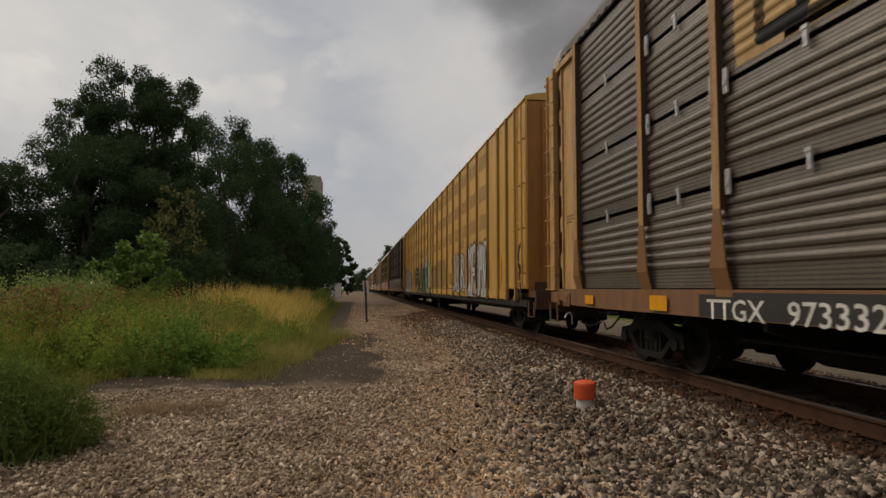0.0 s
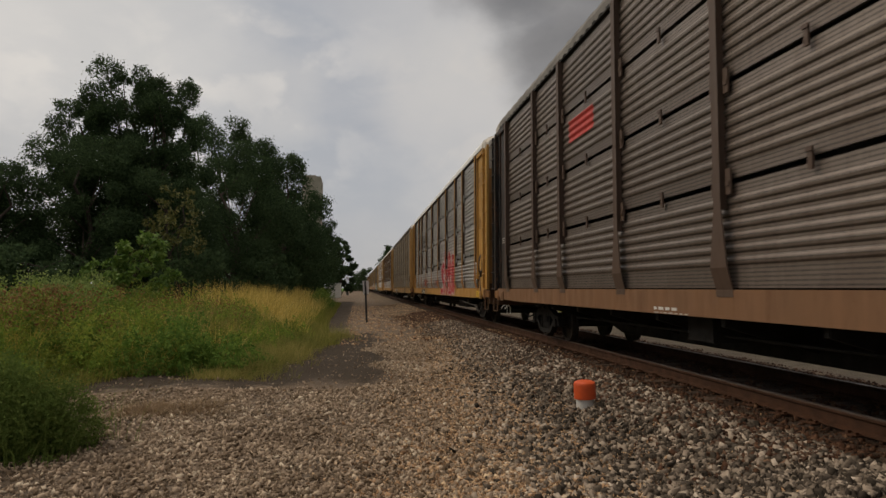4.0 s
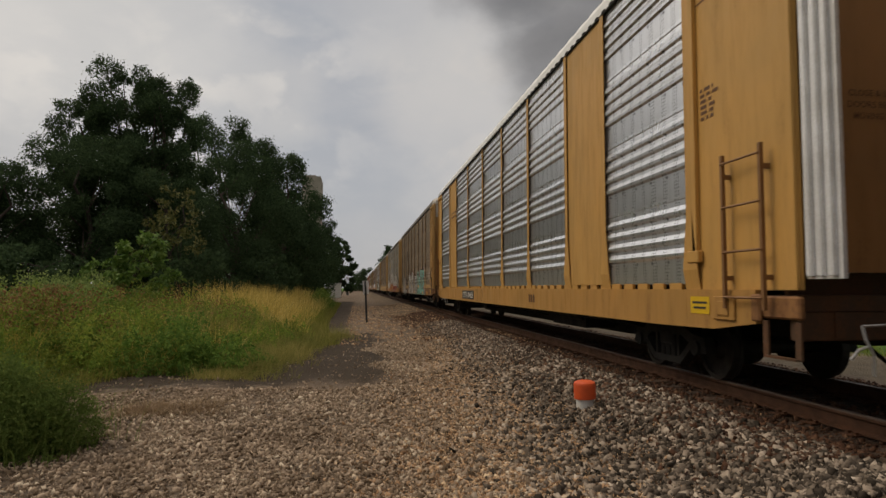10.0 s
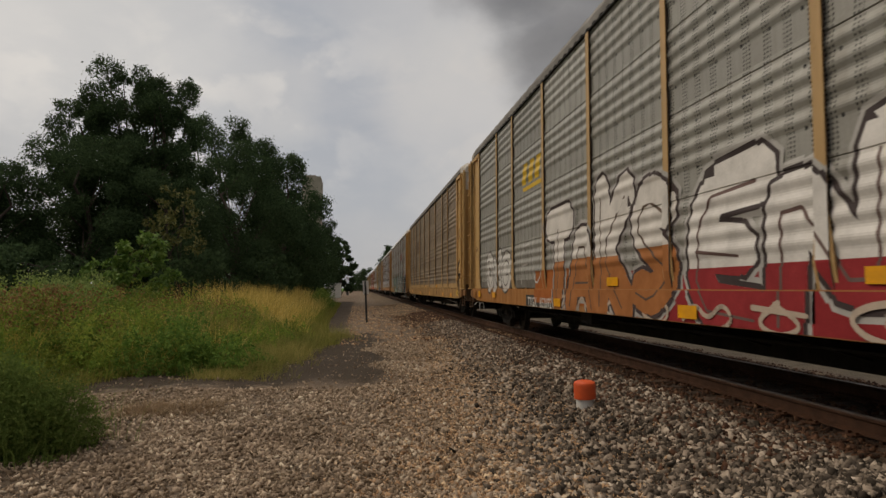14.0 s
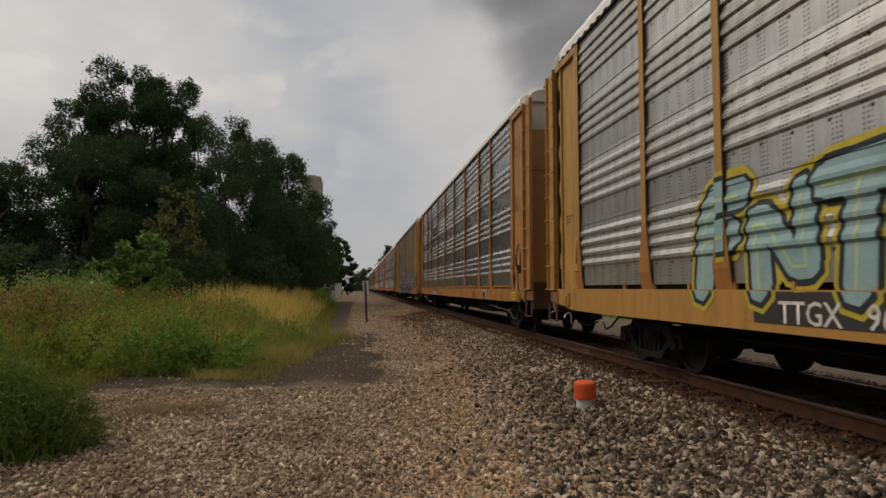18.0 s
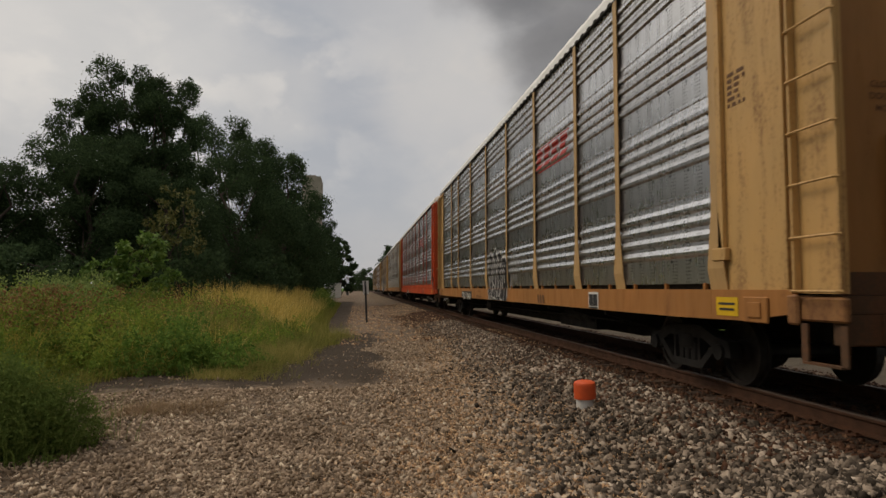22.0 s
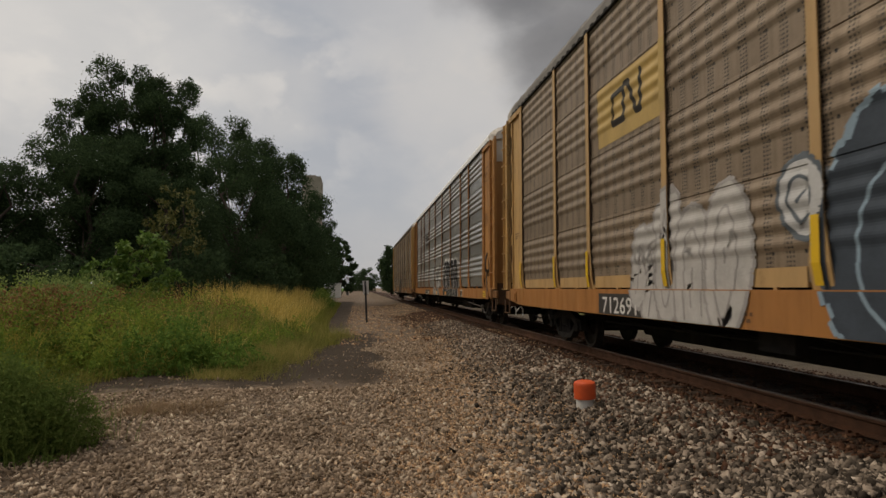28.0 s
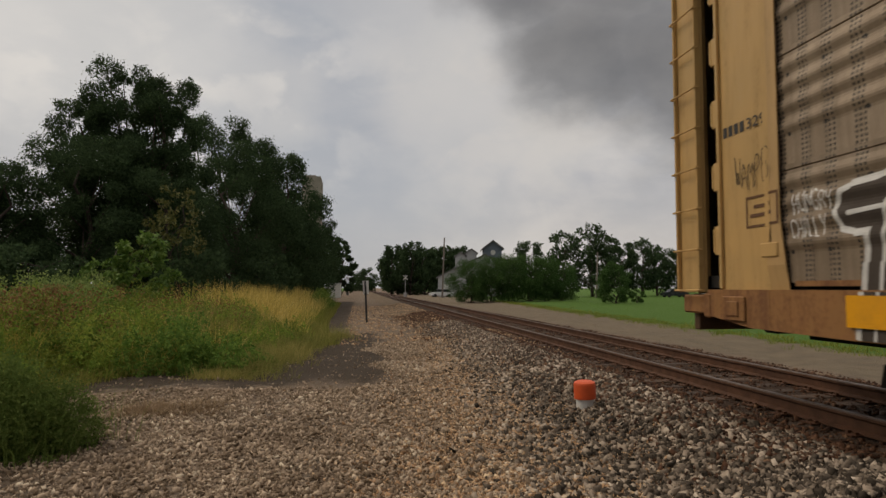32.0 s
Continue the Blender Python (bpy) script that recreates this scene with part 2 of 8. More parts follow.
M = {
    "yellow": painted_steel("yellow_paint", (0.385, 0.205, 0.06), 0.5),
    "tan": painted_steel("faded_yellow_paint", (0.43, 0.275, 0.125), 0.45),
    "brown": painted_steel("brown_orange_paint", (0.325, 0.142, 0.043), 0.65),
    "orange": painted_steel("orange_paint", (0.48, 0.062, 0.012), 0.25),
    "black_paint": painted_steel("black_paint", (0.02, 0.019, 0.02), 0.25),
    "worn_brown": painted_steel("worn_brown_paint", (0.26, 0.128, 0.05), 0.9, onset=0.46),
    "rust_sill": painted_steel("rusty_sill_paint", (0.19, 0.10, 0.055), 0.7),
    "auto_yellow": painted_steel("golden_yellow_paint", (0.53, 0.315, 0.088), 0.12, 0.45),
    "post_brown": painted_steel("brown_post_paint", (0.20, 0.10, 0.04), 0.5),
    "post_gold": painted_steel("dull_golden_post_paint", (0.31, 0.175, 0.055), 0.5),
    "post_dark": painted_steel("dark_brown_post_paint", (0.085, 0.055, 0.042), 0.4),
    # end doors: darker copies of the car paints, with shade mixed into the colour
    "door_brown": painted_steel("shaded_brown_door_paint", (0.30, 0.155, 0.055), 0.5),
    "door_tan": painted_steel("shaded_tan_door_paint", (0.36, 0.215, 0.085), 0.5),
    "roof_white": surface("galvanised_roof", (0.88, 0.88, 0.87), (0.72, 0.71, 0.69), 0.5, 0.1, 1.2, 30, 0.1),
    "roof_end": surface("weathered_roof_end", (0.55, 0.51, 0.46), (0.36, 0.32, 0.28), 0.65, 0.1, 1.5, 30, 0.1),
    "roof_dark": surface("grimy_roof", (0.22, 0.20, 0.18), (0.12, 0.11, 0.10), 0.7, 0.0, 1.2, 30, 0.1),
    "silver": rack_panel("galvanised_panel", (0.684, 0.684, 0.689), (0.332, 0.318, 0.299), 0.95, 0.22, 0.27, (0.05, 0.044), True, 0.5),
    "silver_dull": rack_panel("dull_galvanised_panel", (0.58, 0.575, 0.56), (0.27, 0.25, 0.225), 0.8, 0.3, 0.27, (0.05, 0.044), True, 0.6),
    "slot": rack_panel("punched_silver_panel", (0.57, 0.56, 0.55), (0.25, 0.23, 0.21), 0.85, 0.42, 0.27, (0.031, 0.044), False, 0.5),
    "slot_dull": rack_panel("punched_dull_panel", (0.271, 0.231, 0.191), (0.131, 0.103, 0.078), 0.65, 0.36, 0.27, (0.031, 0.044), False, 0.6),
    "slot_dark": rack_panel("punched_dark_panel", (0.22, 0.18, 0.155), (0.11, 0.075, 0.06), 0.55, 0.45, 0.27, (0.031, 0.044), False, 0.6),
    "old": rack_panel("weathered_panel", (0.30, 0.228, 0.162), (0.13, 0.09, 0.06), 0.3, 0.52, 0.34, (0.05, 0.044), True, 0.75),
    "old_grey": rack_panel("weathered_grey_panel", (0.251, 0.209, 0.164), (0.123, 0.093, 0.065), 0.35, 0.50, 0.34, (0.05, 0.044), True, 0.65),
    "old_silver": rack_panel("weathered_silver_panel", (0.36, 0.35, 0.32), (0.20, 0.185, 0.16), 0.35, 0.50, 0.32, (0.05, 0.044), True, 0.6),
    "grey_rail": surface("weathered_grey_rail", (0.20, 0.185, 0.16), (0.12, 0.105, 0.09), 0.7, 0.2, 2, 40, 0.1),
    "worn_tan": painted_steel("rust_streaked_tan_paint", (0.38, 0.225, 0.09), 0.85, onset=0.48),
    "end_grime": painted_steel("grimy_end_beam_paint", (0.075, 0.042, 0.024), 0.6, onset=0.46),
    "clean_yellow": painted_steel("clean_yellow_paint", (0.47, 0.262, 0.078), 0.3),
    "end_pale_tan": painted_steel("pale_tan_end_paint", (0.45, 0.285, 0.115), 0.4, onset=0.55),
    "end_clean_yellow": painted_steel("clean_yellow_end_paint", (0.48, 0.27, 0.08), 0.3),
    "silver_bright": rack_panel("bright_galvanised_panel", (0.84, 0.845, 0.86), (0.46, 0.45, 0.44), 0.9, 0.24, 0.27, (0.05, 0.044), True, 0.4),
    "dark_steel": surface("grimy_running_gear", (0.015, 0.0125, 0.011), (0.008, 0.007, 0.006), 0.85, 0.0, 4, 40, 0.2),
    "wheel_steel": surface("worn_wheel_steel", (0.04, 0.033, 0.028), (0.02, 0.016, 0.014), 0.6, 0.3, 6, 40, 0.1),
    "rail_steel": surface("rusty_rail", (0.100, 0.040, 0.018), (0.050, 0.021, 0.010), 0.8, 0.0, 5, 60, 0.3),
    "rail_top": surface("polished_rail_head", (0.125, 0.082, 0.060), (0.075, 0.048, 0.034), 0.5, 0.3, 3, 50, 0.05),
    "sleeper": surface("creosoted_timber", (0.10, 0.062, 0.042), (0.045, 0.028, 0.02), 0.9, 0.0, 3, 30, 0.5, 0.02, (1, 6, 6), jitter=0.3),
    "greasy_steel": surface("greasy_steel", (0.16, 0.13, 0.11), (0.03, 0.025, 0.02), 0.4, 0.5, 9, 60, 0.2),
    "grease": surface("grease_stain", (0.10, 0.055, 0.022), (0.03, 0.02, 0.013), 0.6, 0.0, 5, 40, 0.1),
    "chain_steel": surface("worn_chain_steel", (0.14, 0.12, 0.105), (0.06, 0.05, 0.043), 0.5, 0.4, 9, 60, 0.1),
    "clip": surface("zinc_clip", (0.62, 0.62, 0.62), (0.4, 0.39, 0.38), 0.45, 0.5, 8, 60, 0.05),
    "hole": surface("gap_shade", (0.012, 0.011, 0.010), (0.02, 0.018, 0.016), 0.9, 0, 4, 30, 0.0),
    "white_text": surface("white_stencil_paint", (0.72, 0.71, 0.68), (0.5, 0.48, 0.45), 0.7, 0, 6, 60, 0.1),
    "black_text": surface("black_stencil_paint", (0.02, 0.02, 0.02), (0.045, 0.04, 0.036), 0.7, 0, 6, 60, 0.1),
    "red_text": surface("red_stencil_paint", (0.50, 0.03, 0.025), (0.36, 0.04, 0.03), 0.6, 0, 6, 60, 0.1),
    "brown_text": surface("brown_stencil_paint", (0.10, 0.045, 0.02), (0.15, 0.07, 0.03), 0.7, 0, 6, 60, 0.1),
    "reflector": surface("yellow_reflective_tape", (0.80, 0.36, 0.015), (0.62, 0.28, 0.02), 0.4, 0, 4, 60, 0.05),
    "decal_yellow": surface("yellow_decal", (0.72, 0.45, 0.02), (0.6, 0.37, 0.03), 0.5, 0, 4, 60, 0.05),
    "decal_dull": surface("faded_yellow_panel_paint", (0.50, 0.33, 0.10), (0.38, 0.26, 0.10), 0.65, 0, 2, 40, 0.08),
    "galv_pipe": surface("galvanised_door_sheet", (0.792, 0.792, 0.804), (0.576, 0.564, 0.552), 0.45, 0.25, 2, 40, 0.08),
}


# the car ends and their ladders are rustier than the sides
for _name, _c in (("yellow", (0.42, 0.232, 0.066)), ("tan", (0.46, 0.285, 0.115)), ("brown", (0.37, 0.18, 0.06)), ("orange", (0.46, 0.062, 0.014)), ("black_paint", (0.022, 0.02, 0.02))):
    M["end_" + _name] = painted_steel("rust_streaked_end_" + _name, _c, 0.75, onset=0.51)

# ---- mesh helpers ----
class Shape:
    """Collects faces for one mesh."""

    def __init__(self):
        self.v, self.f, self.k = [], [], []

    def add(self, verts, faces, mat=0):
        o = len(self.v)
        self.v += [tuple(p) for p in verts]
        self.f += [tuple(i + o for i in f) for f in faces]
        self.k += [mat] * len(faces)
        return self

    def box(self, x0, y0, z0, x1, y1, z1, mat=0, ch=0.0):
        if ch <= 0:
            v = [(x, y, z) for z in (z0, z1) for y in (y0, y1) for x in (x0, x1)]
            f = [(0, 2, 3, 1), (4, 5, 7, 6), (0, 1, 5, 4), (2, 6, 7, 3), (0, 4, 6, 2), (1, 3, 7, 5)]
            return self.add(v, f, mat)
        bm = bmesh.new()
        bmesh.ops.create_cube(bm, size=1, matrix=Matrix.LocRotScale(((x0 + x1) / 2, (y0 + y1) / 2, (z0 + z1) / 2), None, (x1 - x0, y1 - y0, z1 - z0)))
        bmesh.ops.bevel(bm, geom=bm.edges[:], offset=ch, segments=1, affect="EDGES")
        return self.take(bm, mat)

    def take(self, bm, mat=0, m=None):
        if m is not None:
            bm.transform(m)
        bm.verts.ensure_lookup_table()
        self.add([v.co[:] for v in bm.verts], [[v.index for v in f.verts] for f in bm.faces], mat)
        bm.free()
        return self

    def rod(self, pts, r, n=6, mat=0, cap=True):
        """A tube along points; r is a number or one for each point."""
        pts = [Vector(p) for p in pts]
        rs = [r] * len(pts) if isinstance(r, (int, float)) else r
        rings, prev = [], None
        for i, p in enumerate(pts):
            d = (pts[min(i + 1, len(pts) - 1)] - pts[max(i - 1, 0)]).normalized()
            a = d.cross(Vector((0, 0, 1)) if abs(d.z) < 0.9 else Vector((1, 0, 0))).normalized()
            if prev is not None and a.dot(prev) < 0:
                a = -a
            prev = a
            b = d.cross(a)
            rings.append([p + (a * math.cos(k * 2 * math.pi / n) + b * math.sin(k * 2 * math.pi / n)) * rs[i] for k in range(n)])
        v = [q for ring in rings for q in ring]
        f = [(i * n + k, i * n + (k + 1) % n, (i + 1) * n + (k + 1) % n, (i + 1) * n + k) for i in range(len(pts) - 1) for k in range(n)]
        if cap:
            f += [tuple(range(n))[::-1], tuple(range((len(pts) - 1) * n, len(pts) * n))]
        return self.add(v, f, mat)

    def prism_y(self, profile, y0, y1, mat=0):
        """A closed (x, z) outline drawn out along y."""
        n = len(profile)
        v = [(x, y0, z) for x, z in profile] + [(x, y1, z) for x, z in profile]
        f = [(i, (i + 1) % n, n + (i + 1) % n, n + i) for i in range(n)] + [tuple(range(n))[::-1], tuple(range(n, 2 * n))]
        return self.add(v, f, mat)

    def prism_x(self, profile, x0, x1, mat=0):
        """A closed (y, z) outline drawn out along x."""
        n = len(profile)
        v = [(x0, y, z) for y, z in profile] + [(x1, y, z) for y, z in profile]
        f = [(i, (i + 1) % n, n + (i + 1) % n, n + i) for i in range(n)] + [tuple(range(n))[::-1], tuple(range(n, 2 * n))]
        return self.add(v, f, mat)

    def prism_z(self, profile, z0, z1, mat=0):
        n = len(profile)
        v = [(x, y, z0) for x, y in profile] + [(x, y, z1) for x, y in profile]
        f = [(i, (i + 1) % n, n + (i + 1) % n, n + i) for i in range(n)] + [tuple(range(n))[::-1], tuple(range(n, 2 * n))]
        return self.add(v, f, mat)

    def mesh(self, name, mats, smooth=False):
        me = bpy.data.meshes.new(name)
        me.from_pydata(self.v, [], self.f)
        for m in mats:
            me.materials.append(m)
        if len(mats) > 1:
            me.polygons.foreach_set("material_index", self.k)
        if smooth:
            me.polygons.foreach_set("use_smooth", [True] * len(me.polygons))
        me.update()
        return me


def part(name, data, mats, parent=None, label="", at=None, smooth=False):
    """Links a Shape or a ready mesh as one object under its thing."""
    if isinstance(data, Shape):
        data = data.mesh(name, mats if isinstance(mats, (list, tuple)) else [mats], smooth)
    ob = new(name, data)
    ob.parent = parent
    if at is not None:
        ob.matrix_basis = at
    if label:
        ob["label"] = label
    return ob


def thing(name, label, category, at=None, group="", kind=""):
    ob = new(name)
    ob.empty_display_size = 0.3
    if at is not None:
        ob.matrix_basis = at
    return tagged(ob, label, category, group, kind)


def soup(name, verts, faces, mats, index=None, smooth=False):
    """One mesh from numpy arrays of triangles or quads."""
    me = bpy.data.meshes.new(name)
    verts, faces = np.asarray(verts, np.float32), np.asarray(faces, np.int32)
    n, w = faces.shape
    me.vertices.add(len(verts))
    me.vertices.foreach_set("co", verts.ravel())
    me.loops.add(n * w)
    me.loops.foreach_set("vertex_index", faces.ravel())
    me.polygons.add(n)
    me.polygons.foreach_set("loop_start", np.arange(0, n * w, w, dtype=np.int32))
    for m in mats:
        me.materials.append(m)
    if index is not None:
        me.polygons.foreach_set("material_index", np.asarray(index, np.int32))
    if smooth:
        me.polygons.foreach_set("use_smooth", np.ones(n, bool))
    me.update(calc_edges=True)
    return me


# ---- ground, track ----
def smooth(a, b, x):
    k = np.clip((x - a) / (b - a), 0, 1)
    return k * k * (3 - 2 * k)


def lumps(x, y):
    return 0.035 * np.sin(1.3 * x + 0.7 * y) * np.sin(0.9 * y - 0.4 * x) + 0.02 * np.sin(3.1 * x - 1.9 * y + 1) + 0.012 * np.sin(5.3 * y + 2.2 * x)


def weed_edge(y):
    """Where the weeds end and the gravel begins, across the track's line."""
    return np.interp(y, [0, 5.8, 8.2, 10.3, 12.2, 12.9, 13.6, 16, 19.5, 23, 30, 40, 60, 92, 200], [-4.6, -4.6, -4.6, -4.7, -4.6, -4.2, -2.7, -1.75, -0.75, -1.3, -1.6, -1.7, -1.9, -2.2, -3])


def ground_z(x, y):
    x, y = np.asarray(x, float), np.asarray(y, float)
    d = np.abs(x - TRACK)
    bed = 1 - smooth(1.75, 3.1, d)
    right = smooth(2.8, 4.5, x - TRACK)
    z = GROUND - 0.02 + bed * (-GROUND + 0.005) + lumps(x, y) * (1 - bed) * 0.8
    z = z - 0.12 * right
    bank = smooth(0.2, 5.0, weed_edge(y) - x) * smooth(3, 9, y)
    z = z + 0.35 * bank
    verge = smooth(12.5, 20, x) * 0.15
    return z + verge


def build_ground():
    xs = np.unique(np.concatenate([[-2500, -900, -400, -200, -120, -80, -60, -45, -35, -28], np.arange(-24, -8, 0.8), np.arange(-8, 10.2, 0.16), np.arange(10.5, 24, 0.6), [26, 30, 36, 45, 60, 80, 120, 200, 400, 900, 2500]]))
    ys = np.unique(np.concatenate([[-2500, -600, -150, -60, -30, -20, -12, -8, -5, -3, -1], np.arange(0, 26, 0.2), np.arange(26, 60, 0.6), np.arange(60, 130, 3), [140, 160, 190, 240, 320, 450, 700, 1200, 2500]]))
    gx, gy = np.meshgrid(xs, ys)
    v = np.stack([gx, gy, ground_z(gx, gy)], -1).reshape(-1, 3)
    i = np.arange(len(xs) * len(ys)).reshape(len(ys), len(xs))
    f = np.stack([i[:-1, :-1], i[:-1, 1:], i[1:, 1:], i[1:, :-1]], -1).reshape(-1, 4)
    m, t, b = material("gravel_and_verge", 0.95, 0.0, 0.2)
    co = coords(t)
    sep = t.nodes.new("ShaderNodeSeparateXYZ")
    link(t, co, sep.inputs[0])
    x, y = sep.outputs[0], sep.outputs[1]
    vor = t.nodes.new("ShaderNodeTexVoronoi")
    vor.inputs["Scale"].default_value = 26
    link(t, co, vor.inputs["Vector"])
    pebble = vor.outputs["Color"]
    wide = noise_tex(t, co, 0.35, 4, 0.6)
    mid = noise_tex(t, co, 1.7, 5, 0.65)
    fine = noise_tex(t, co, 60, 3, 0.7)
    grav = mixed(t, ramp(t, vor.outputs["Distance"], [(0.0, 1.0), (0.75, 0.0)]), (0.075, 0.054, 0.039), (0.27, 0.20, 0.145))
    sepc = t.nodes.new("ShaderNodeSeparateColor")
    link(t, pebble, sepc.inputs[0])
    grav = mixed(t, maths(t, "MULTIPLY", sepc.outputs[0], 0.6), grav, (0.17, 0.14, 0.115))
    # worn wheel tracks of finer brown stone along the service road
    warm = ramp(t, maths(t, "ADD", mid, maths(t, "MULTIPLY", wide, 0.6)), [(0.66, 0.0), (0.95, 1.0)])
    grav = mixed(t, maths(t, "MULTIPLY", warm, 0.6), grav, (0.27, 0.185, 0.12))
    def band(sock, a, b_, soft):
        up = maths(t, "SMOOTH_MIN", maths(t, "DIVIDE", maths(t, "SUBTRACT", sock, a), soft), 1.0, 0.1)
        dn = maths(t, "SMOOTH_MIN", maths(t, "DIVIDE", maths(t, "SUBTRACT", b_, sock), soft), 1.0, 0.1)
        return maths(t, "MAXIMUM", maths(t, "MINIMUM", up, dn), 0.0)
    wob = maths(t, "MULTIPLY", maths(t, "SUBTRACT", mid, 0.5), 1.6)
    xw = maths(t, "ADD", x, wob)
    yw = maths(t, "ADD", y, maths(t, "MULTIPLY", wob, 2.5))
    # dark damp soil beside the weeds
    soil = maths(t, "MULTIPLY", band(xw, -2.0, 0.85, 0.5), band(yw, 11.2, 25.0, 1.6))
    soil2 = maths(t, "MULTIPLY", band(xw, -7.0, -0.7, 0.5), band(yw, 11.0, 14.4, 0.7))
    soil3 = maths(t, "MULTIPLY", band(xw, -2.2, -0.3, 0.4), band(yw, 24.0, 80.0, 4.0))
    # ground darkened round the near bush: damp gravel, and the bush's shade as colour
    damp_and_shade = maths(t, "MULTIPLY", maths(t, "MULTIPLY", band(xw, -9.0, -2.3, 0.7), band(yw, 2.0, 9.0, 1.0)), 0.55)
    soils = maths(t, "MAXIMUM", maths(t, "MAXIMUM", soil, soil2), maths(t, "MAXIMUM", soil3, damp_and_shade))
    col = mixed(t, maths(t, "MINIMUM", maths(t, "MULTIPLY", soils, 1.3), 0.97), grav, mixed(t, fine, (0.036, 0.026, 0.018), (0.072, 0.052, 0.037)))
    shoulder = band(xw, 1.7, 4.6, 0.6)
    col = mixed(t, maths(t, "MULTIPLY", shoulder, 0.8), col, mixed(t, fine, (0.10, 0.070, 0.046), (0.21, 0.152, 0.10)))
    # ballast under the track: darker, rust-stained
    bed = band(xw, 4.0, 9.0, 0.5)
    col = mixed(t, maths(t, "MULTIPLY", bed, 0.9), col, mixed(t, fine, (0.024, 0.013, 0.008), (0.055, 0.029, 0.018)))
    # pale gravel road beyond the track, and mown grass past it
    slant = maths(t, "MULTIPLY", y, 0.068)
    past = maths(t, "SUBTRACT", xw, slant)
    road = band(past, 2.0, 40.0, 1.5)
    col = mixed(t, maths(t, "MULTIPLY", maths(t, "MULTIPLY", road, band(x, 9.0, 3000, 1.0)), 0.75), col, mixed(t, mid, (0.095, 0.078, 0.050), (0.225, 0.178, 0.125)))
    lawn = maths(t, "MAXIMUM", band(maths(t, "SUBTRACT", x, maths(t, "MULTIPLY", y, 0.06)), 12.2, 3000, 0.7), band(xw, -3000, -5.6, 1.0))
    grass = mixed(t, mid, (0.060, 0.135, 0.018), (0.095, 0.185, 0.032))
    grass = mixed(t, fine, grass, (0.05, 0.10, 0.015))
    col = mixed(t, maths(t, "MINIMUM", lawn, 1.0), col, grass)
    link(t, col, b.inputs["Base Color"])
    bumped(t, b, maths(t, "ADD", maths(t, "MULTIPLY", vor.outputs["Distance"], -1.0), fine), 0.9, 0.03)
    g = new("ground", soup("ground", v, f, [m], smooth=True))
    tagged(g, "gravel service road, dirt and grassy verge beside the track", "ground", kind="structure")


def build_track():
    base = new("track")
    tagged(base, "single railway track of rusty rails on wooden sleepers", "railway track", kind="structure")
    prof = [(-0.075, 0.012), (0.075, 0.012), (0.075, 0.024), (0.012, 0.045), (0.010, 0.135), (0.036, 0.150), (0.036, 0.176), (-0.036, 0.176), (-0.036, 0.150), (-0.010, 0.135), (-0.012, 0.045), (-0.075, 0.024)]
    for side in (-1, 1):
        s = Shape()
        s.prism_y([(TRACK + side * 0.7525 + x, z) for x, z in prof], -60, 900)
        s.prism_y([(TRACK + side * 0.7525 + x, z) for x, z in [(-0.034, 0.1765), (0.034, 0.1765), (0.028, RAIL), (-0.028, RAIL)]], -60, 900, 1)
        part("rail", s, [M["rail_steel"], M["rail_top"]], base, "rusty steel rail with a polished head")
    sl = Shape().box(-1.3, -0.115, -0.16, 1.3, 0.115, 0.0, 0, 0.012).mesh("sleeper", [M["sleeper"]])
    plate = Shape()
    plate.box(-0.19, -0.09, 0.0, 0.19, 0.09, 0.012)
    for px in (-0.11, 0.11):
        for py in (-0.05, 0.05):
            plate.box(px - 0.018, py - 0.018, 0.012, px + 0.018, py + 0.018, 0.035)
    plate = plate.mesh("tie_plate", [M["rail_steel"]])
    rest = Shape()
    n = 0
    for k in range(-20, 520):
        y = 1.0 + k * 0.53 + random.uniform(-0.03, 0.03)
        if 2 < y < 62:
            o = part("sleeper", sl, None, base, at=pose(TRACK + random.uniform(-0.05, 0.05), y, random.uniform(-0.022, 0.002), 0, random.uniform(-0.3, 0.3), random.uniform(-1.2, 1.2)))
            for side in (-0.7525, 0.7525):
                if y < 40:
                    part("tie_plate", plate, None, base, at=pose(TRACK + side, y, 0.002))
        else:
            rest.box(TRACK - 1.3, y - 0.115, -0.16, TRACK + 1.3, y + 0.115, 0.0)
    tagged(part("distant_sleepers", rest, M["sleeper"], base), kind="stuff")


build_ground()
build_track()


# ---- the train: enclosed auto-rack cars ----
HALF = 12.95           # half the rack's length
BAYS = [2.75, 1.93] + [2.85] * 5 + [1.93, 2.75]
END = (2 * HALF - sum(BAYS)) / 2
POSTS = [END + sum(BAYS[:i]) for i in range(len(BAYS) + 1)]    # from the front corner
ROWS, ROW0, ROWH = 4, 1.27, 1.115
SILL = (0.69, 1.19)
FACE, SHEET = 1.60, 1.555
BEND = 1.44            # where the posts bend in to the side beam
cache = {}


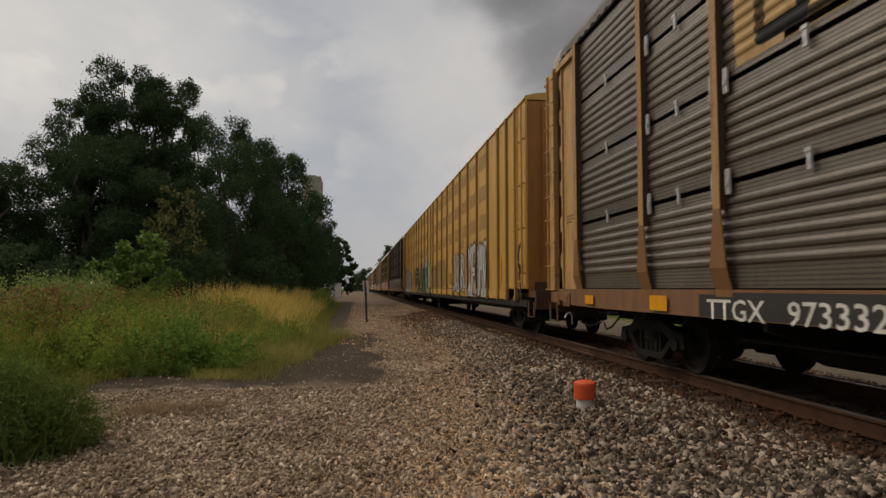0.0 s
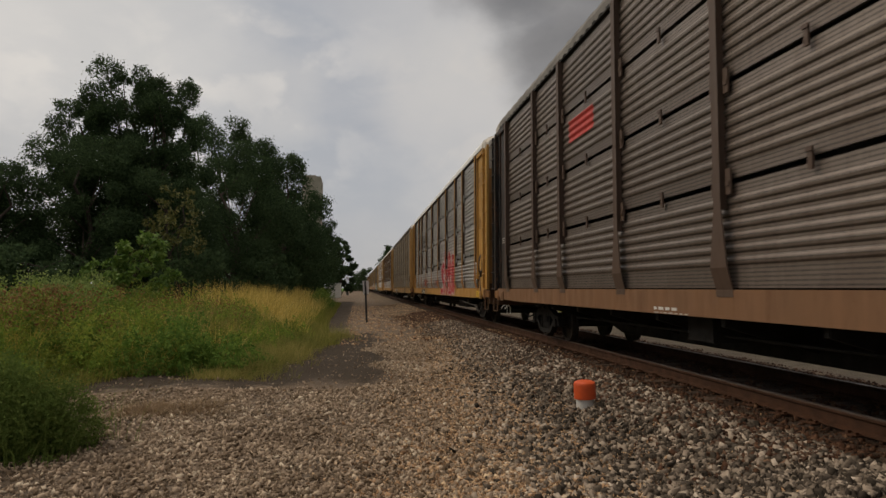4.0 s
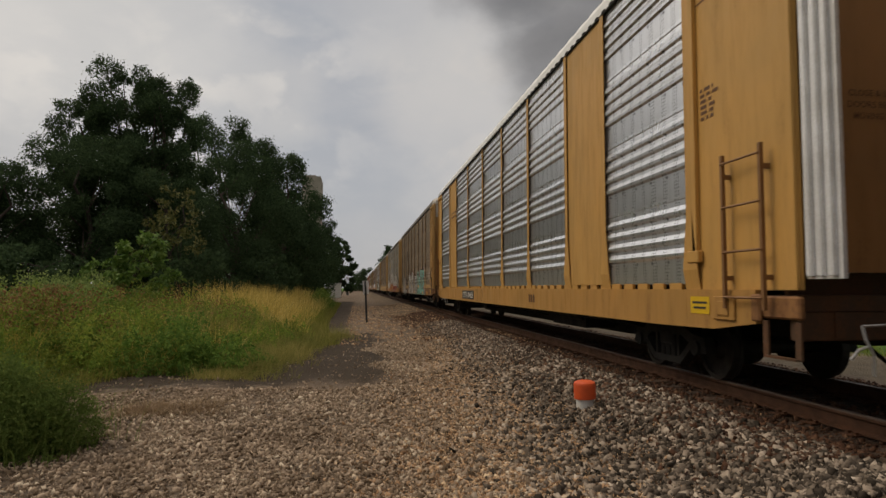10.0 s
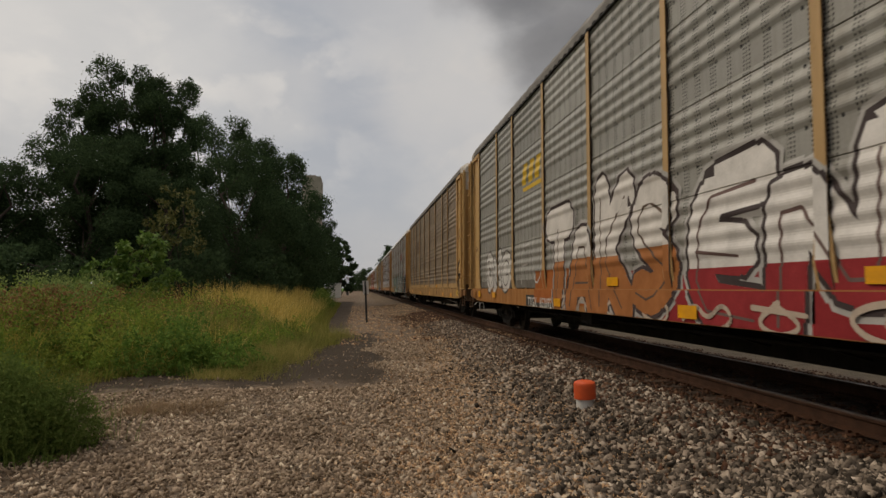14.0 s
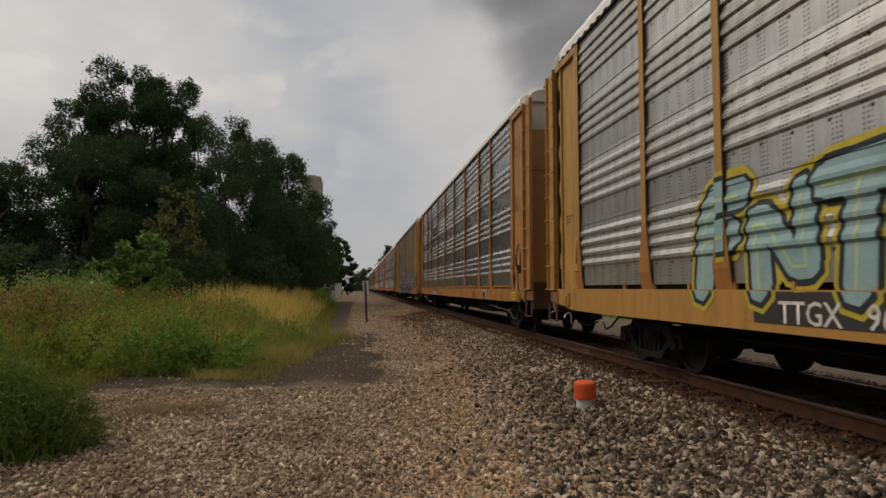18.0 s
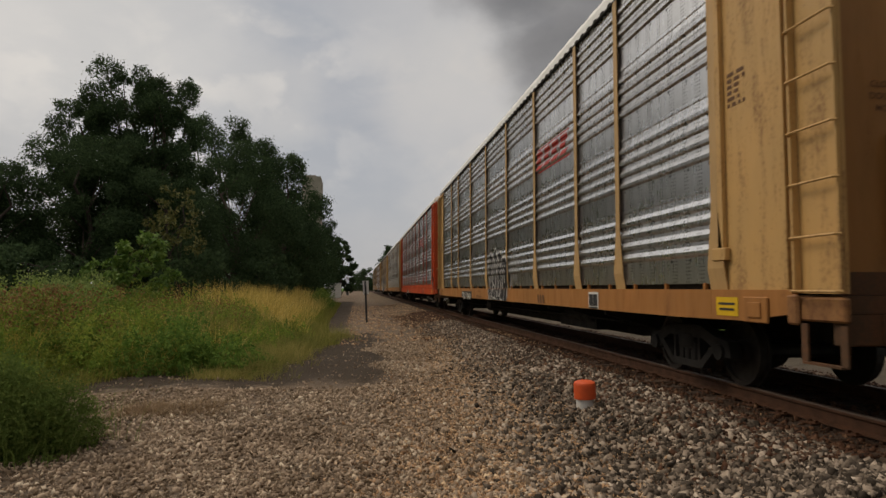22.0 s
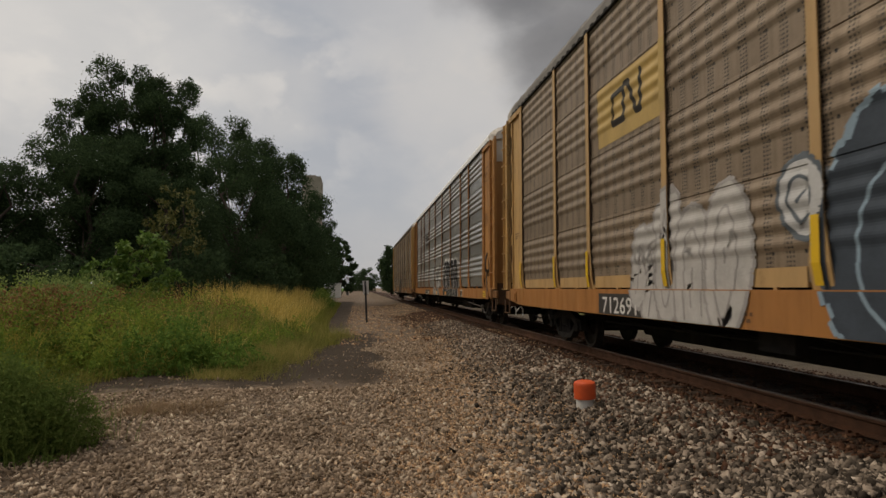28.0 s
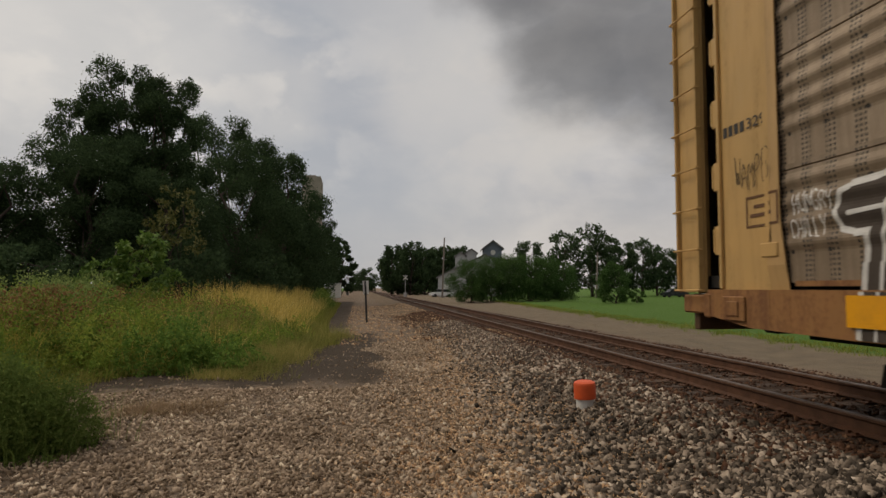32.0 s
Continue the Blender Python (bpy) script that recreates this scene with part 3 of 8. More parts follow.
def profile(kind):
    """(z, outward) points of one sheet of the rack side, bottom to top."""
    if kind == "ridge":
        p = [(0.0, 0.0), (0.30, 0.0)]
        for i in range(4):
            z = 0.32 + i * 0.178
            p += [(z, 0.0), (z + 0.028, 0.033), (z + 0.07, 0.035), (z + 0.135, 0.004)]
        return p + [(1.06, 0.0), (1.07, 0.012), (ROWH, 0.012)]
    if kind == "slot":
        p = [(0.02, 0.0), (0.17, 0.0)]
        for i in range(6):
            z = 0.17 + i * 0.131
            p += [(z + 0.02, 0.003), (z + 0.045, 0.019), (z + 0.07, 0.024), (z + 0.095, 0.018), (z + 0.122, 0.002)]
        return p + [(1.0, 0.0), (1.075, 0.0)]
    p = [(0.0, 0.0), (0.26, 0.0)]
    for i in range(4):
        p += [(0.27 + 0.195 * i + 0.195 * k / 8, 0.012 - 0.012 * math.cos(k * math.pi / 4)) for k in range(8)]
    return p + [(1.06, 0.0), (1.07, 0.012), (ROWH, 0.012)]


PROFILES = {k: profile(k) for k in ("ridge", "slot", "old")}


def out_at(kind, z):
    k = min(int((z - ROW0) // ROWH), ROWS - 1)
    p = PROFILES[kind]
    return float(np.interp(z - ROW0 - k * ROWH, [a for a, _ in p], [b for _, b in p]))


def sheet_mesh(kind, width, mat, drop=0.0):
    """drop: how far the lowest sheet reaches below the others' foot."""
    key = (kind, round(width, 2), mat, drop)
    if key not in cache:
        p = [(PROFILES[kind][0][0] - drop, 0.0)] + PROFILES[kind] if drop else PROFILES[kind]
        s = Shape()
        s.prism_y([(-o, z) for z, o in p] + [(0.035, p[-1][0]), (0.035, p[0][0])], -width / 2, width / 2)
        cache[key] = s.mesh("side_panel", [M[mat]])
    return cache[key]


def once(key, make, mats):
    if key not in cache:
        cache[key] = make().mesh(key[0], [M[m] for m in mats])
    return cache[key]


def post_out(kind, z):
    """How far a post's front stands out of the side beam's plane at a height."""
    proud, foot = (0.07, 0.006) if kind == "slot" else (0.012, -0.026)
    return float(np.interp(z, [1.20, BEND], [foot, proud]))


FEET = {"slot": (0.165, 2.09), "old": (0.135, 1.88), "ridge": (0.17, 2.1)}    # half width at the bend, height where it widens


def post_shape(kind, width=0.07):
    """Upright with a painted front plate; the grimy web behind has its shade coloured in."""
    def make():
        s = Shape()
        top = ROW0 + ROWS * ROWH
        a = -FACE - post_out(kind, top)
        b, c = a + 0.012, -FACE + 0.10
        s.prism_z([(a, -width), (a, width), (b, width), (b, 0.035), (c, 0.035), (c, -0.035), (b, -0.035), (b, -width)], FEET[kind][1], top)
        # web faces take the dark slot: recess shade and grime in one colour
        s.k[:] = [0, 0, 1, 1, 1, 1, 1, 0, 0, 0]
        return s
    return make


def foot_shape(kind, width=0.07):
    """Lower end of a post: the plate widens, then bends in to the side beam."""
    def make():
        base, flare = FEET[kind]
        rows = [(flare, width), (BEND, base), (1.2, base)] + ([(1.12, base)] if kind == "slot" else [])
        v, f = [], []
        for z, w in rows:
            x = -FACE - post_out(kind, z)
            v += [(x, -w, z), (x, w, z), (x + 0.014, w, z), (x + 0.014, -w, z)]
        for k in range(0, len(v) - 4, 4):
            f += [(k + i, k + (i + 1) % 4, k + 4 + (i + 1) % 4, k + 4 + i) for i in range(4)]
        return Shape().add(v, f + [(0, 1, 2, 3), tuple(range(len(v) - 1, len(v) - 5, -1))])
    return make


def roof_shape():
    def make():
        s = Shape()
        arc = [(-1.60, 5.73), (-1.60, 5.91), (-1.55, 6.02), (-1.40, 6.10), (-0.9, 6.18), (0, 6.22), (0.9, 6.18), (1.40, 6.10), (1.55, 6.02), (1.60, 5.91), (1.60, 5.73)]
        ys = np.arange(-HALF + 0.15, HALF - 0.1, 0.16)
        n = len(arc)
        v, f = [], []
        for i, y in enumerate(ys):
            k = 0.022 if (i // 2) % 2 else 0.0
            for x, z in arc:
                e = k * (1 if z > 5.85 else 0)
                v.append((x * (1 - 0.004 * (k > 0)), y, z + e))
        for i in range(len(ys) - 1):
            for j in range(n - 1):
                a = i * n + j
                f.append((a, a + n, a + n + 1, a + 1))
        s.add(v, f)
        s.add([v[j] for j in range(n)], [tuple(range(n))])
        o = (len(ys) - 1) * n
        s.add([v[o + j] for j in range(n)], [tuple(range(n))[::-1]])
        return s
    return make


def end_door_shape(sign, half=-1):
    """One leaf of the flat folding end doors above the end platform, with a seam across it."""
    def make():
        s = Shape()
        e = HALF + 0.46
        ys = sorted((sign * e, sign * (e - 0.06)))
        a, b = sorted((half * 0.008, half * 1.50))
        s.box(a, ys[0], 1.36, b, ys[1], 5.72)
        o = sorted((sign * (e - 0.01), sign * (e + 0.018)))
        a, b = sorted((half * 0.15, half * 1.45))
        s.box(a, o[0], 4.05, b, o[1], 4.085)
        q = sorted((sign * (HALF - 0.1), sign * (e - 0.01)))
        s.box(half * 1.47 - 0.03, q[0], 1.36, half * 1.47 + 0.03, q[1], 5.72)
        return s
    return make


def roof_end_shape(sign):
    def make():
        s = Shape()
        arc = [(-1.60, 5.70), (-1.60, 5.91), (-1.55, 6.02), (-1.40, 6.10), (-0.9, 6.18), (0, 6.22), (0.9, 6.18), (1.40, 6.10), (1.55, 6.02), (1.60, 5.91), (1.60, 5.70)]
        y0 = sign * (HALF - 0.16)
        y1 = sign * (HALF + 0.36)
        y2 = sign * (HALF + 0.54)
        n = len(arc)
        v = [(x, y0, z + 0.01) for x, z in arc] + [(x * 0.99, y1, z - 0.02) for x, z in arc] + [(x * 0.94, y2, 5.68 + (z - 5.68) * 0.7) for x, z in arc]
        f = []
        for r in range(2):
            for j in range(n - 1):
                a = r * n + j
                f.append((a, a + 1, a + n + 1, a + n))
        f += [tuple(range(2 * n, 3 * n)), (0, n, 2 * n, 3 * n - 1, 2 * n - 1, n - 1)]
        return s.add(v, f)
    return make


def end_sheet_shape(sign, reach, piece):
    """Flat panel between the end post and the corner, or one of its two upright flanges."""
    def make():
        s = Shape()
        a, b = HALF - END + 0.06, HALF + reach
        def run(p, q):
            return sorted((sign * p, sign * q))
        y = run(a, b)
        if piece == "sheet":
            s.box(-FACE + 0.045, y[0], 1.20, -FACE + 0.085, y[1], 5.74)
        elif piece == "edge":
            y = run(b - 0.05, b)
            s.box(-FACE + 0.005, y[0], 1.21, -FACE + 0.044, y[1], 5.735, 0, 0.006)
        else:
            y = run(a + 0.0, a + 0.10)
            s.box(-FACE - 0.012, y[0], 1.62, -FACE + 0.044, y[1], 5.735, 0, 0.006)
        return s
    return make


def gusset_shape(sign):
    y = sorted((sign * (HALF - END - 0.04), sign * (HALF - END + 0.22)))
    return Shape().box(-FACE - 0.03, y[0], 1.52, -FACE + 0.04, y[1], 1.66, 0, 0.01)


def eave_rail_shape(sign, reach):
    y = sorted((sign * (HALF - END), sign * (HALF + max(reach, 0.1))))
    return Shape().box(-FACE - 0.02, y[0], 5.60, -FACE + 0.04, y[1], 5.72)


def ladder_shape(sign, z0, z1, piece):
    """A narrow corner leaf that carries the rungs, or one of its two flanges."""
    def make():
        s = Shape()
        def run(p, q):
            return sorted((sign * p, sign * q))
        if piece == "leaf":
            y = run(HALF + 0.20, HALF + 0.78)
            s.box(-FACE + 0.02, y[0], z0, -FACE + 0.05, y[1], z1)
        elif piece == "inner":
            y = run(HALF + 0.20, HALF + 0.235)
            s.box(-FACE - 0.055, y[0], z0, -FACE + 0.019, y[1], z1, 0, 0.006)
        else:
            y = run(HALF + 0.745, HALF + 0.78)
            s.box(-FACE - 0.03, y[0], z0, -FACE + 0.019, y[1], z1, 0, 0.006)
        return s
    return make


def hinge_strip_shape():
    """Dark strip standing in for the shade between the rear end panel and its corner leaf."""
    return Shape().box(-FACE + 0.10, HALF - 0.16, 1.22, -FACE + 0.13, HALF + 0.22, 5.70)


def hinge_shape():
    """One hinge leaf with its knuckle, reaching into the slot."""
    s = Shape().box(-FACE + 0.02, HALF - 0.17, -0.16, -FACE + 0.045, HALF - 0.02, 0.16, 0, 0.006)
    s.rod([(-FACE + 0.03, HALF - 0.02, -0.13), (-FACE + 0.03, HALF - 0.02, 0.13)], 0.022, 6)
    return s


def rung_shape(sign):
    return Shape().rod([(-FACE - 0.02, sign * (HALF + 0.19), 0), (-FACE - 0.065, sign * (HALF + 0.20), 0), (-FACE - 0.065, sign * (HALF + 0.77), 0), (-FACE - 0.02, sign * (HALF + 0.79), 0)], 0.013, 5)


def side_ladder_shape(sign, z0, z1, a=0.52, b=0.10):
    """A plain ladder of two stiles on brackets, fixed to the side."""
    def make():
        s = Shape()
        x = -FACE - 0.06
        for y in (sign * (HALF - a), sign * (HALF - b)):
            s.box(x - 0.008, y - 0.022, z0, x + 0.03, y + 0.022, z1)
            for z in np.arange(z0 + 0.3, z1, 1.1):
                s.box(x, y - 0.02, z, -FACE + 0.05, y + 0.02, z + 0.05)
        z = z0 + 0.12
        while z < z1:
            s.rod([(x - 0.01, sign * (HALF - a), z), (x - 0.01, sign * (HALF - b), z)], 0.014, 5)
            z += 0.48
        return s
    return make


def sill_shape(z0):
    def make():
        s = Shape()
        z1 = SILL[1]
        L = HALF + 0.12
        # side beam, tapering up over the trucks' ends
        s.prism_x([(-L, z0 + 0.12), (-L + 0.8, z0 + 0.02), (-L + 2.2, z0), (L - 2.2, z0), (L - 0.8, z0 + 0.02), (L, z0 + 0.12), (L, z1), (-L, z1)], -FACE, -FACE + 0.06)
        s.box(-FACE + 0.0, -L, z1, -FACE + 0.20, L, z1 + 0.012)
        s.box(-FACE + 0.06, -L + 1, z0 + 0.02, -FACE + 0.18, L - 1, z0 + 0.045)
        for q in POSTS:
            s.box(-FACE - 0.002, q - HALF - 0.17, z0 + 0.05, -FACE, q - HALF - 0.13, z1 - 0.01)
            s.box(-FACE - 0.002, q - HALF + 0.13, z0 + 0.05, -FACE, q - HALF + 0.17, z1 - 0.01)
        return s
    return make


def sill_end_shape(sign):
    """Short stub of the side beam under the corner leaf, with a step bracket."""
    def make():
        s = Shape()
        y = sorted((sign * (HALF + 0.12), sign * (HALF + 0.74)))
        s.box(-FACE + 0.03, y[0], 0.92, -FACE + 0.10, y[1], 1.14, 0, 0.02)
        y = sorted((sign * (HALF + 0.05), sign * (HALF + 0.2)))
        s.box(-FACE - 0.015, y[0], 0.88, -FACE + 0.035, y[1], 1.16, 0, 0.02)
        return s
    return make


def brake_chain_shape():
    """Brake rod along the side with a slack chain at its end."""
    s = Shape()
    x = -FACE + 0.10
    y = -HALF
    s.rod([(x, y + 4.6, 0.70), (x, y + 3.0, 0.64), (x, y + 1.75, 0.60)], 0.014, 5)
    s.rod([(x - 0.02, y + 3.35, 0.80), (x - 0.03, y + 3.33, 0.70), (x, y + 3.3, 0.62)], 0.016, 5)
    pts = [(x, y + 1.75 - 1.15 * k / 20, 0.60 - 0.26 * math.sin(math.pi * min(k / 18, 1.0)) + 0.16 * k / 20) for k in range(21)]
    for k, (p, q) in enumerate(zip(pts, pts[1:])):
        w = 0.02 if k % 2 else 0.009
        s.rod([p, q], w, 5)
    s.box(x - 0.04, y + 1.70, 0.55, x + 0.04, y + 1.82, 0.66, 0, 0.015)
    return s


def uncoupling_lever_shape(sign):
    s = Shape()
    e = sign * (HALF + 0.95)
    s.rod([(-1.22, e - sign * 0.03, 0.58), (-1.16, e, 0.67), (-1.08, e + sign * 0.02, 0.70)], 0.014, 6)
    s.rod([(-1.12, e, 0.88), (-1.11, e + sign * 0.02, 0.76), (-1.04, e + sign * 0.03, 0.62), (-1.04, e + sign * 0.02, 0.44)], 0.014, 6)
    s.rod([(-1.12, e, 0.88), (-0.5, e, 0.90), (-0.1, e, 0.92)], 0.012, 5)
    return s


def door_hatch_shape():
    s = Shape().box(-0.25, -0.012, 0, 0.25, 0.012, 1.0, 0, 0.01)
    for a, b, c, d in ((-0.28, -0.04, 0.28, 0.0), (-0.28, 1.0, 0.28, 1.03), (-0.28, 0.0, -0.25, 1.0), (0.25, 0.0, 0.28, 1.0)):
        s.box(a, -0.03, b, c, 0.03, d)
    return s


def under_shape():
    s = Shape()
    s.box(-1.42, -HALF, 1.03, 1.42, HALF, 1.16)
    for x in (-1.46, 1.46):
        s.box(x - 0.02, -HALF + 0.2, 1.03, x + 0.02, HALF - 0.2, 1.36)
    s.prism_x([(-HALF - 0.1, 0.62), (-8.4, 0.62), (-7.2, 0.34), (7.2, 0.34), (8.4, 0.62), (HALF + 0.1, 0.62), (HALF + 0.1, 1.03), (-HALF - 0.1, 1.03)], -0.36, 0.36)
    for y in np.arange(-8.2, 8.3, 1.64):
        s.prism_y([(-1.5, 0.78), (-0.3, 0.45), (0.3, 0.45), (1.5, 0.78), (1.5, 1.03), (-1.5, 1.03)], y - 0.04, y + 0.04)
    s.rod([(-0.95, -6.5, 0.72), (-0.95, -4.9, 0.72)], 0.2, 10)
    s.box(-1.3, 2.2, 0.55, -0.85, 2.8, 0.95)
    s.rod([(-0.55, -9, 0.56), (-0.55, 9, 0.56)], 0.03, 6)
    s.box(-1.05, -6.6, 0.42, -0.45, -4.4, 0.72)
    s.box(0.45, 3.0, 0.42, 1.0, 5.2, 0.75)
    s.rod([(-1.15, -8.2, 0.66), (-1.15, 7.6, 0.62)], 0.016, 5)
    return s


def coupler_shape(sign, hose=True):
    def make():
        s = Shape()
        e = HALF + 0.1
        s.box(-0.11, sign * e - 0.1, 0.68, 0.11, sign * e + 0.1 + 0.9 * (sign > 0), 0.88) if sign > 0 else s.box(-0.11, -e - 1.0, 0.68, 0.11, -e + 0.1, 0.88)
        y = sign * (e + 1.05)
        s.box(-0.17, y - 0.17, 0.62, 0.17, y + 0.17, 0.92, 0, 0.05)
        if hose:
            s.rod([(-0.35, sign * e, 0.62), (-0.36, sign * (e + 0.35), 0.42), (-0.3, sign * (e + 0.8), 0.34), (-0.2, sign * (e + 1.2), 0.46)], 0.02, 6)
        return s
    return make


def end_sill_shape(sign):
    """Platform and beam across the car's end, below the doors."""
    def make():
        s = Shape()
        q = sorted((sign * (HALF - 0.1), sign * (HALF + 0.62)))
        s.box(-1.5, q[0], 1.00, 1.5, q[1], 1.15)
        q = sorted((sign * (HALF + 0.50), sign * (HALF + 0.62)))
        s.box(-1.5, q[0], 0.72, 1.5, q[1], 0.996, 0, 0.012)
        for x in (-1.1, -0.5, 0.5, 1.1):
            s.box(x - 0.03, q[0] - 0.015, 0.75, x + 0.03, q[1] + 0.015, 0.99)
        q = sorted((sign * (HALF + 0.44), sign * (HALF + 0.50)))
        s.box(-1.5, q[0], 1.154, 1.5, q[1], 1.36)
        return s
    return make


def stirrup_shape(sign):
    def make():
        s = Shape()
        a, b = sign * (HALF + 0.26), sign * (HALF + 0.74)
        x = -FACE + 0.02
        for y in (a, b):
            s.box(x - 0.012, y - 0.04, 0.56, x + 0.012, y + 0.04, 0.90)
        s.box(x - 0.04, min(a, b), 0.545, x + 0.04, max(a, b), 0.565)
        return s
    return make


def handbrake_shape():
    """Slack hand-brake chain and bell crank at the foot of the corner panel."""
    s = Shape()
    y = -HALF + 0.42
    x = -FACE - 0.02
    s.rod([(x + 0.03, y + 0.02, 2.32), (x - 0.02, y + 0.02, 2.18), (x - 0.05, y - 0.06, 1.98), (x - 0.04, y - 0.04, 1.74)], 0.022, 6)
    s.rod([(x + 0.03, y + 0.06, 2.24), (x - 0.03, y + 0.08, 2.02), (x - 0.03, y + 0.04, 1.84), (x - 0.02, y - 0.07, 1.76)], 0.014, 5)
    s.rod([(x - 0.03, y - 0.05, 1.78), (x + 0.02, y - 0.06, 1.58)], 0.03, 6)
    s.box(x, y - 0.09, 1.66, x + 0.05, y + 0.05, 1.80, 0, 0.02)
    s.rod([(x, y + 0.05, 1.62), (x, y - 0.02, 1.35), (x - 0.01, y - 0.10, 1.02), (x, y - 0.14, 0.86)], 0.02, 5)
    return s


WHEEL_R = 0.42


def lathe(s, prof, n, mat=0):
    """Turns (offset along x, radius) points about the x axis."""
    v = [(x, r * math.cos(2 * math.pi * k / n), r * math.sin(2 * math.pi * k / n)) for x, r in prof for k in range(n)]
    f = [(i * n + k, i * n + (k + 1) % n, (i + 1) * n + (k + 1) % n, (i + 1) * n + k) for i in range(len(prof) - 1) for k in range(n)]
    f += [tuple(range(n)), tuple(range((len(prof) - 1) * n, len(prof) * n))[::-1]]
    s.add(v, f, mat)


def wheelset_shape():
    s = Shape()
    for side in (-1, 1):
        c = side * 0.7525
        lathe(s, [(c - side * 0.07, 0.10), (c - side * 0.065, WHEEL_R + 0.022), (c - side * 0.03, WHEEL_R + 0.022), (c - side * 0.025, WHEEL_R), (c + side * 0.07, WHEEL_R - 0.006), (c + side * 0.07, WHEEL_R - 0.06), (c + side * 0.03, WHEEL_R - 0.07), (c + side * 0.02, 0.16), (c + side * 0.10, 0.13), (c + side * 0.10, 0.05)], 24)
        for k in range(3):
            a = 2 * math.pi * k / 3
            s.box(c + side * 0.098, 0.06 * math.cos(a) - 0.018, 0.06 * math.sin(a) - 0.018, c + side * 0.098 + 0.03 * side if side > 0 else c + side * 0.098, 0.06 * math.cos(a) + 0.018, 0.06 * math.sin(a) + 0.018) if side > 0 else None
    lathe(s, [(-1.0, 0.075), (-0.98, 0.085), (0.98, 0.085), (1.0, 0.075)], 12)
    return s


def side_frame_shape():
    """Cast truck side: top and bottom chords, columns and axle boxes, springs between."""
    s = Shape()
    s.prism_x([(-1.1, 0.36), (-1.05, 0.56), (-0.75, 0.60), (-0.42, 0.72), (0.42, 0.72), (0.75, 0.60), (1.05, 0.56), (1.1, 0.36), (0.72, 0.36), (0.68, 0.46), (0.45, 0.56), (-0.45, 0.56), (-0.68, 0.46), (-0.72, 0.36)], -0.07, 0.07)
    s.prism_x([(-0.78, 0.46), (-0.40, 0.16), (0.40, 0.16), (0.78, 0.46), (0.66, 0.48), (0.36, 0.25), (-0.36, 0.25), (-0.66, 0.48)], -0.07, 0.07)
    for y in (-0.36, 0.30):
        s.box(-0.06, y, 0.2, 0.06, y + 0.06, 0.62)
    for y in (-0.16, 0.0, 0.16):
        s.rod([(0, y, 0.25), (0, y, 0.47)], 0.07, 8)
    for y in (-0.865, 0.865):
        s.rod([(-0.11, y, 0.42), (0.06, y, 0.42)], 0.10, 10)
    return s


def build_truck(car, y):
    b = Shape().box(-1.1, -0.2, 0.40, 1.1, 0.2, 0.62, 0, 0.03)
    truck = part("truck", cache.setdefault("bolster", b.mesh("truck", [M["dark_steel"]])), None, car, "dark cast-steel bogie with two axles", at=pose(0, y, 0))
    side = once(("side_frame",), side_frame_shape, ["dark_steel"])
    for x in (-1.02, 1.02):
        part("side_frame", side, None, truck, at=pose(x, 0, 0))
    sets = []
    for a in (-0.865, 0.865):
        w = part("wheelset", once(("wheelset",), wheelset_shape, ["wheel_steel"]), None, truck, "worn steel wheels on an axle", at=pose(0, a, WHEEL_R))
        sets.append((w, a))
    return sets


# ---- lettering and paint on the sides ----
def text_mesh(words, height, width, mat, face=-FACE - 0.006):
    """Flat stencil letters in the plane of the near side, centred; reads towards -y."""
    cu = bpy.data.curves.new("stencil", "FONT")
    cu.body, cu.align_x, cu.align_y, cu.size, cu.resolution_u = words, "CENTER", "CENTER", 1.0, 2
    cu.offset = 0.008
    ob = bpy.data.objects.new("stencil", cu)
    scene.collection.objects.link(ob)
    bpy.context.view_layer.update()
    me = bpy.data.meshes.new_from_object(ob.evaluated_get(bpy.context.evaluated_depsgraph_get()))
    bpy.data.objects.remove(ob)
    co = np.empty(len(me.vertices) * 3)
    me.vertices.foreach_get("co", co)
    co = co.reshape(-1, 3)
    lo, hi = co.min(0), co.max(0)
    x = (co[:, 0] - (lo[0] + hi[0]) / 2) / max(hi[0] - lo[0], 1e-6) * width
    z = (co[:, 1] - (lo[1] + hi[1]) / 2) / max(hi[1] - lo[1], 1e-6) * height
    me.vertices.foreach_set("co", np.stack([np.full(len(x), face), -x, z], -1).ravel())
    me.materials.clear()
    me.materials.append(M[mat])
    me.update()
    return me


def clip(poly, axis, c, keep):
    """Part of a convex outline with keep * (value - c) >= 0."""
    out = []
    for i, p in enumerate(poly):
        q = poly[(i + 1) % len(poly)]
        a, b = keep * (p[axis] - c), keep * (q[axis] - c)
        if a >= 0:
            out.append(p)
        if (a > 0 > b) or (a < 0 < b):
            k = a / (a - b)
            out.append((p[0] + (q[0] - p[0]) * k, p[1] + (q[1] - p[1]) * k))
    return out


BEAM = {"low": SILL[0]}


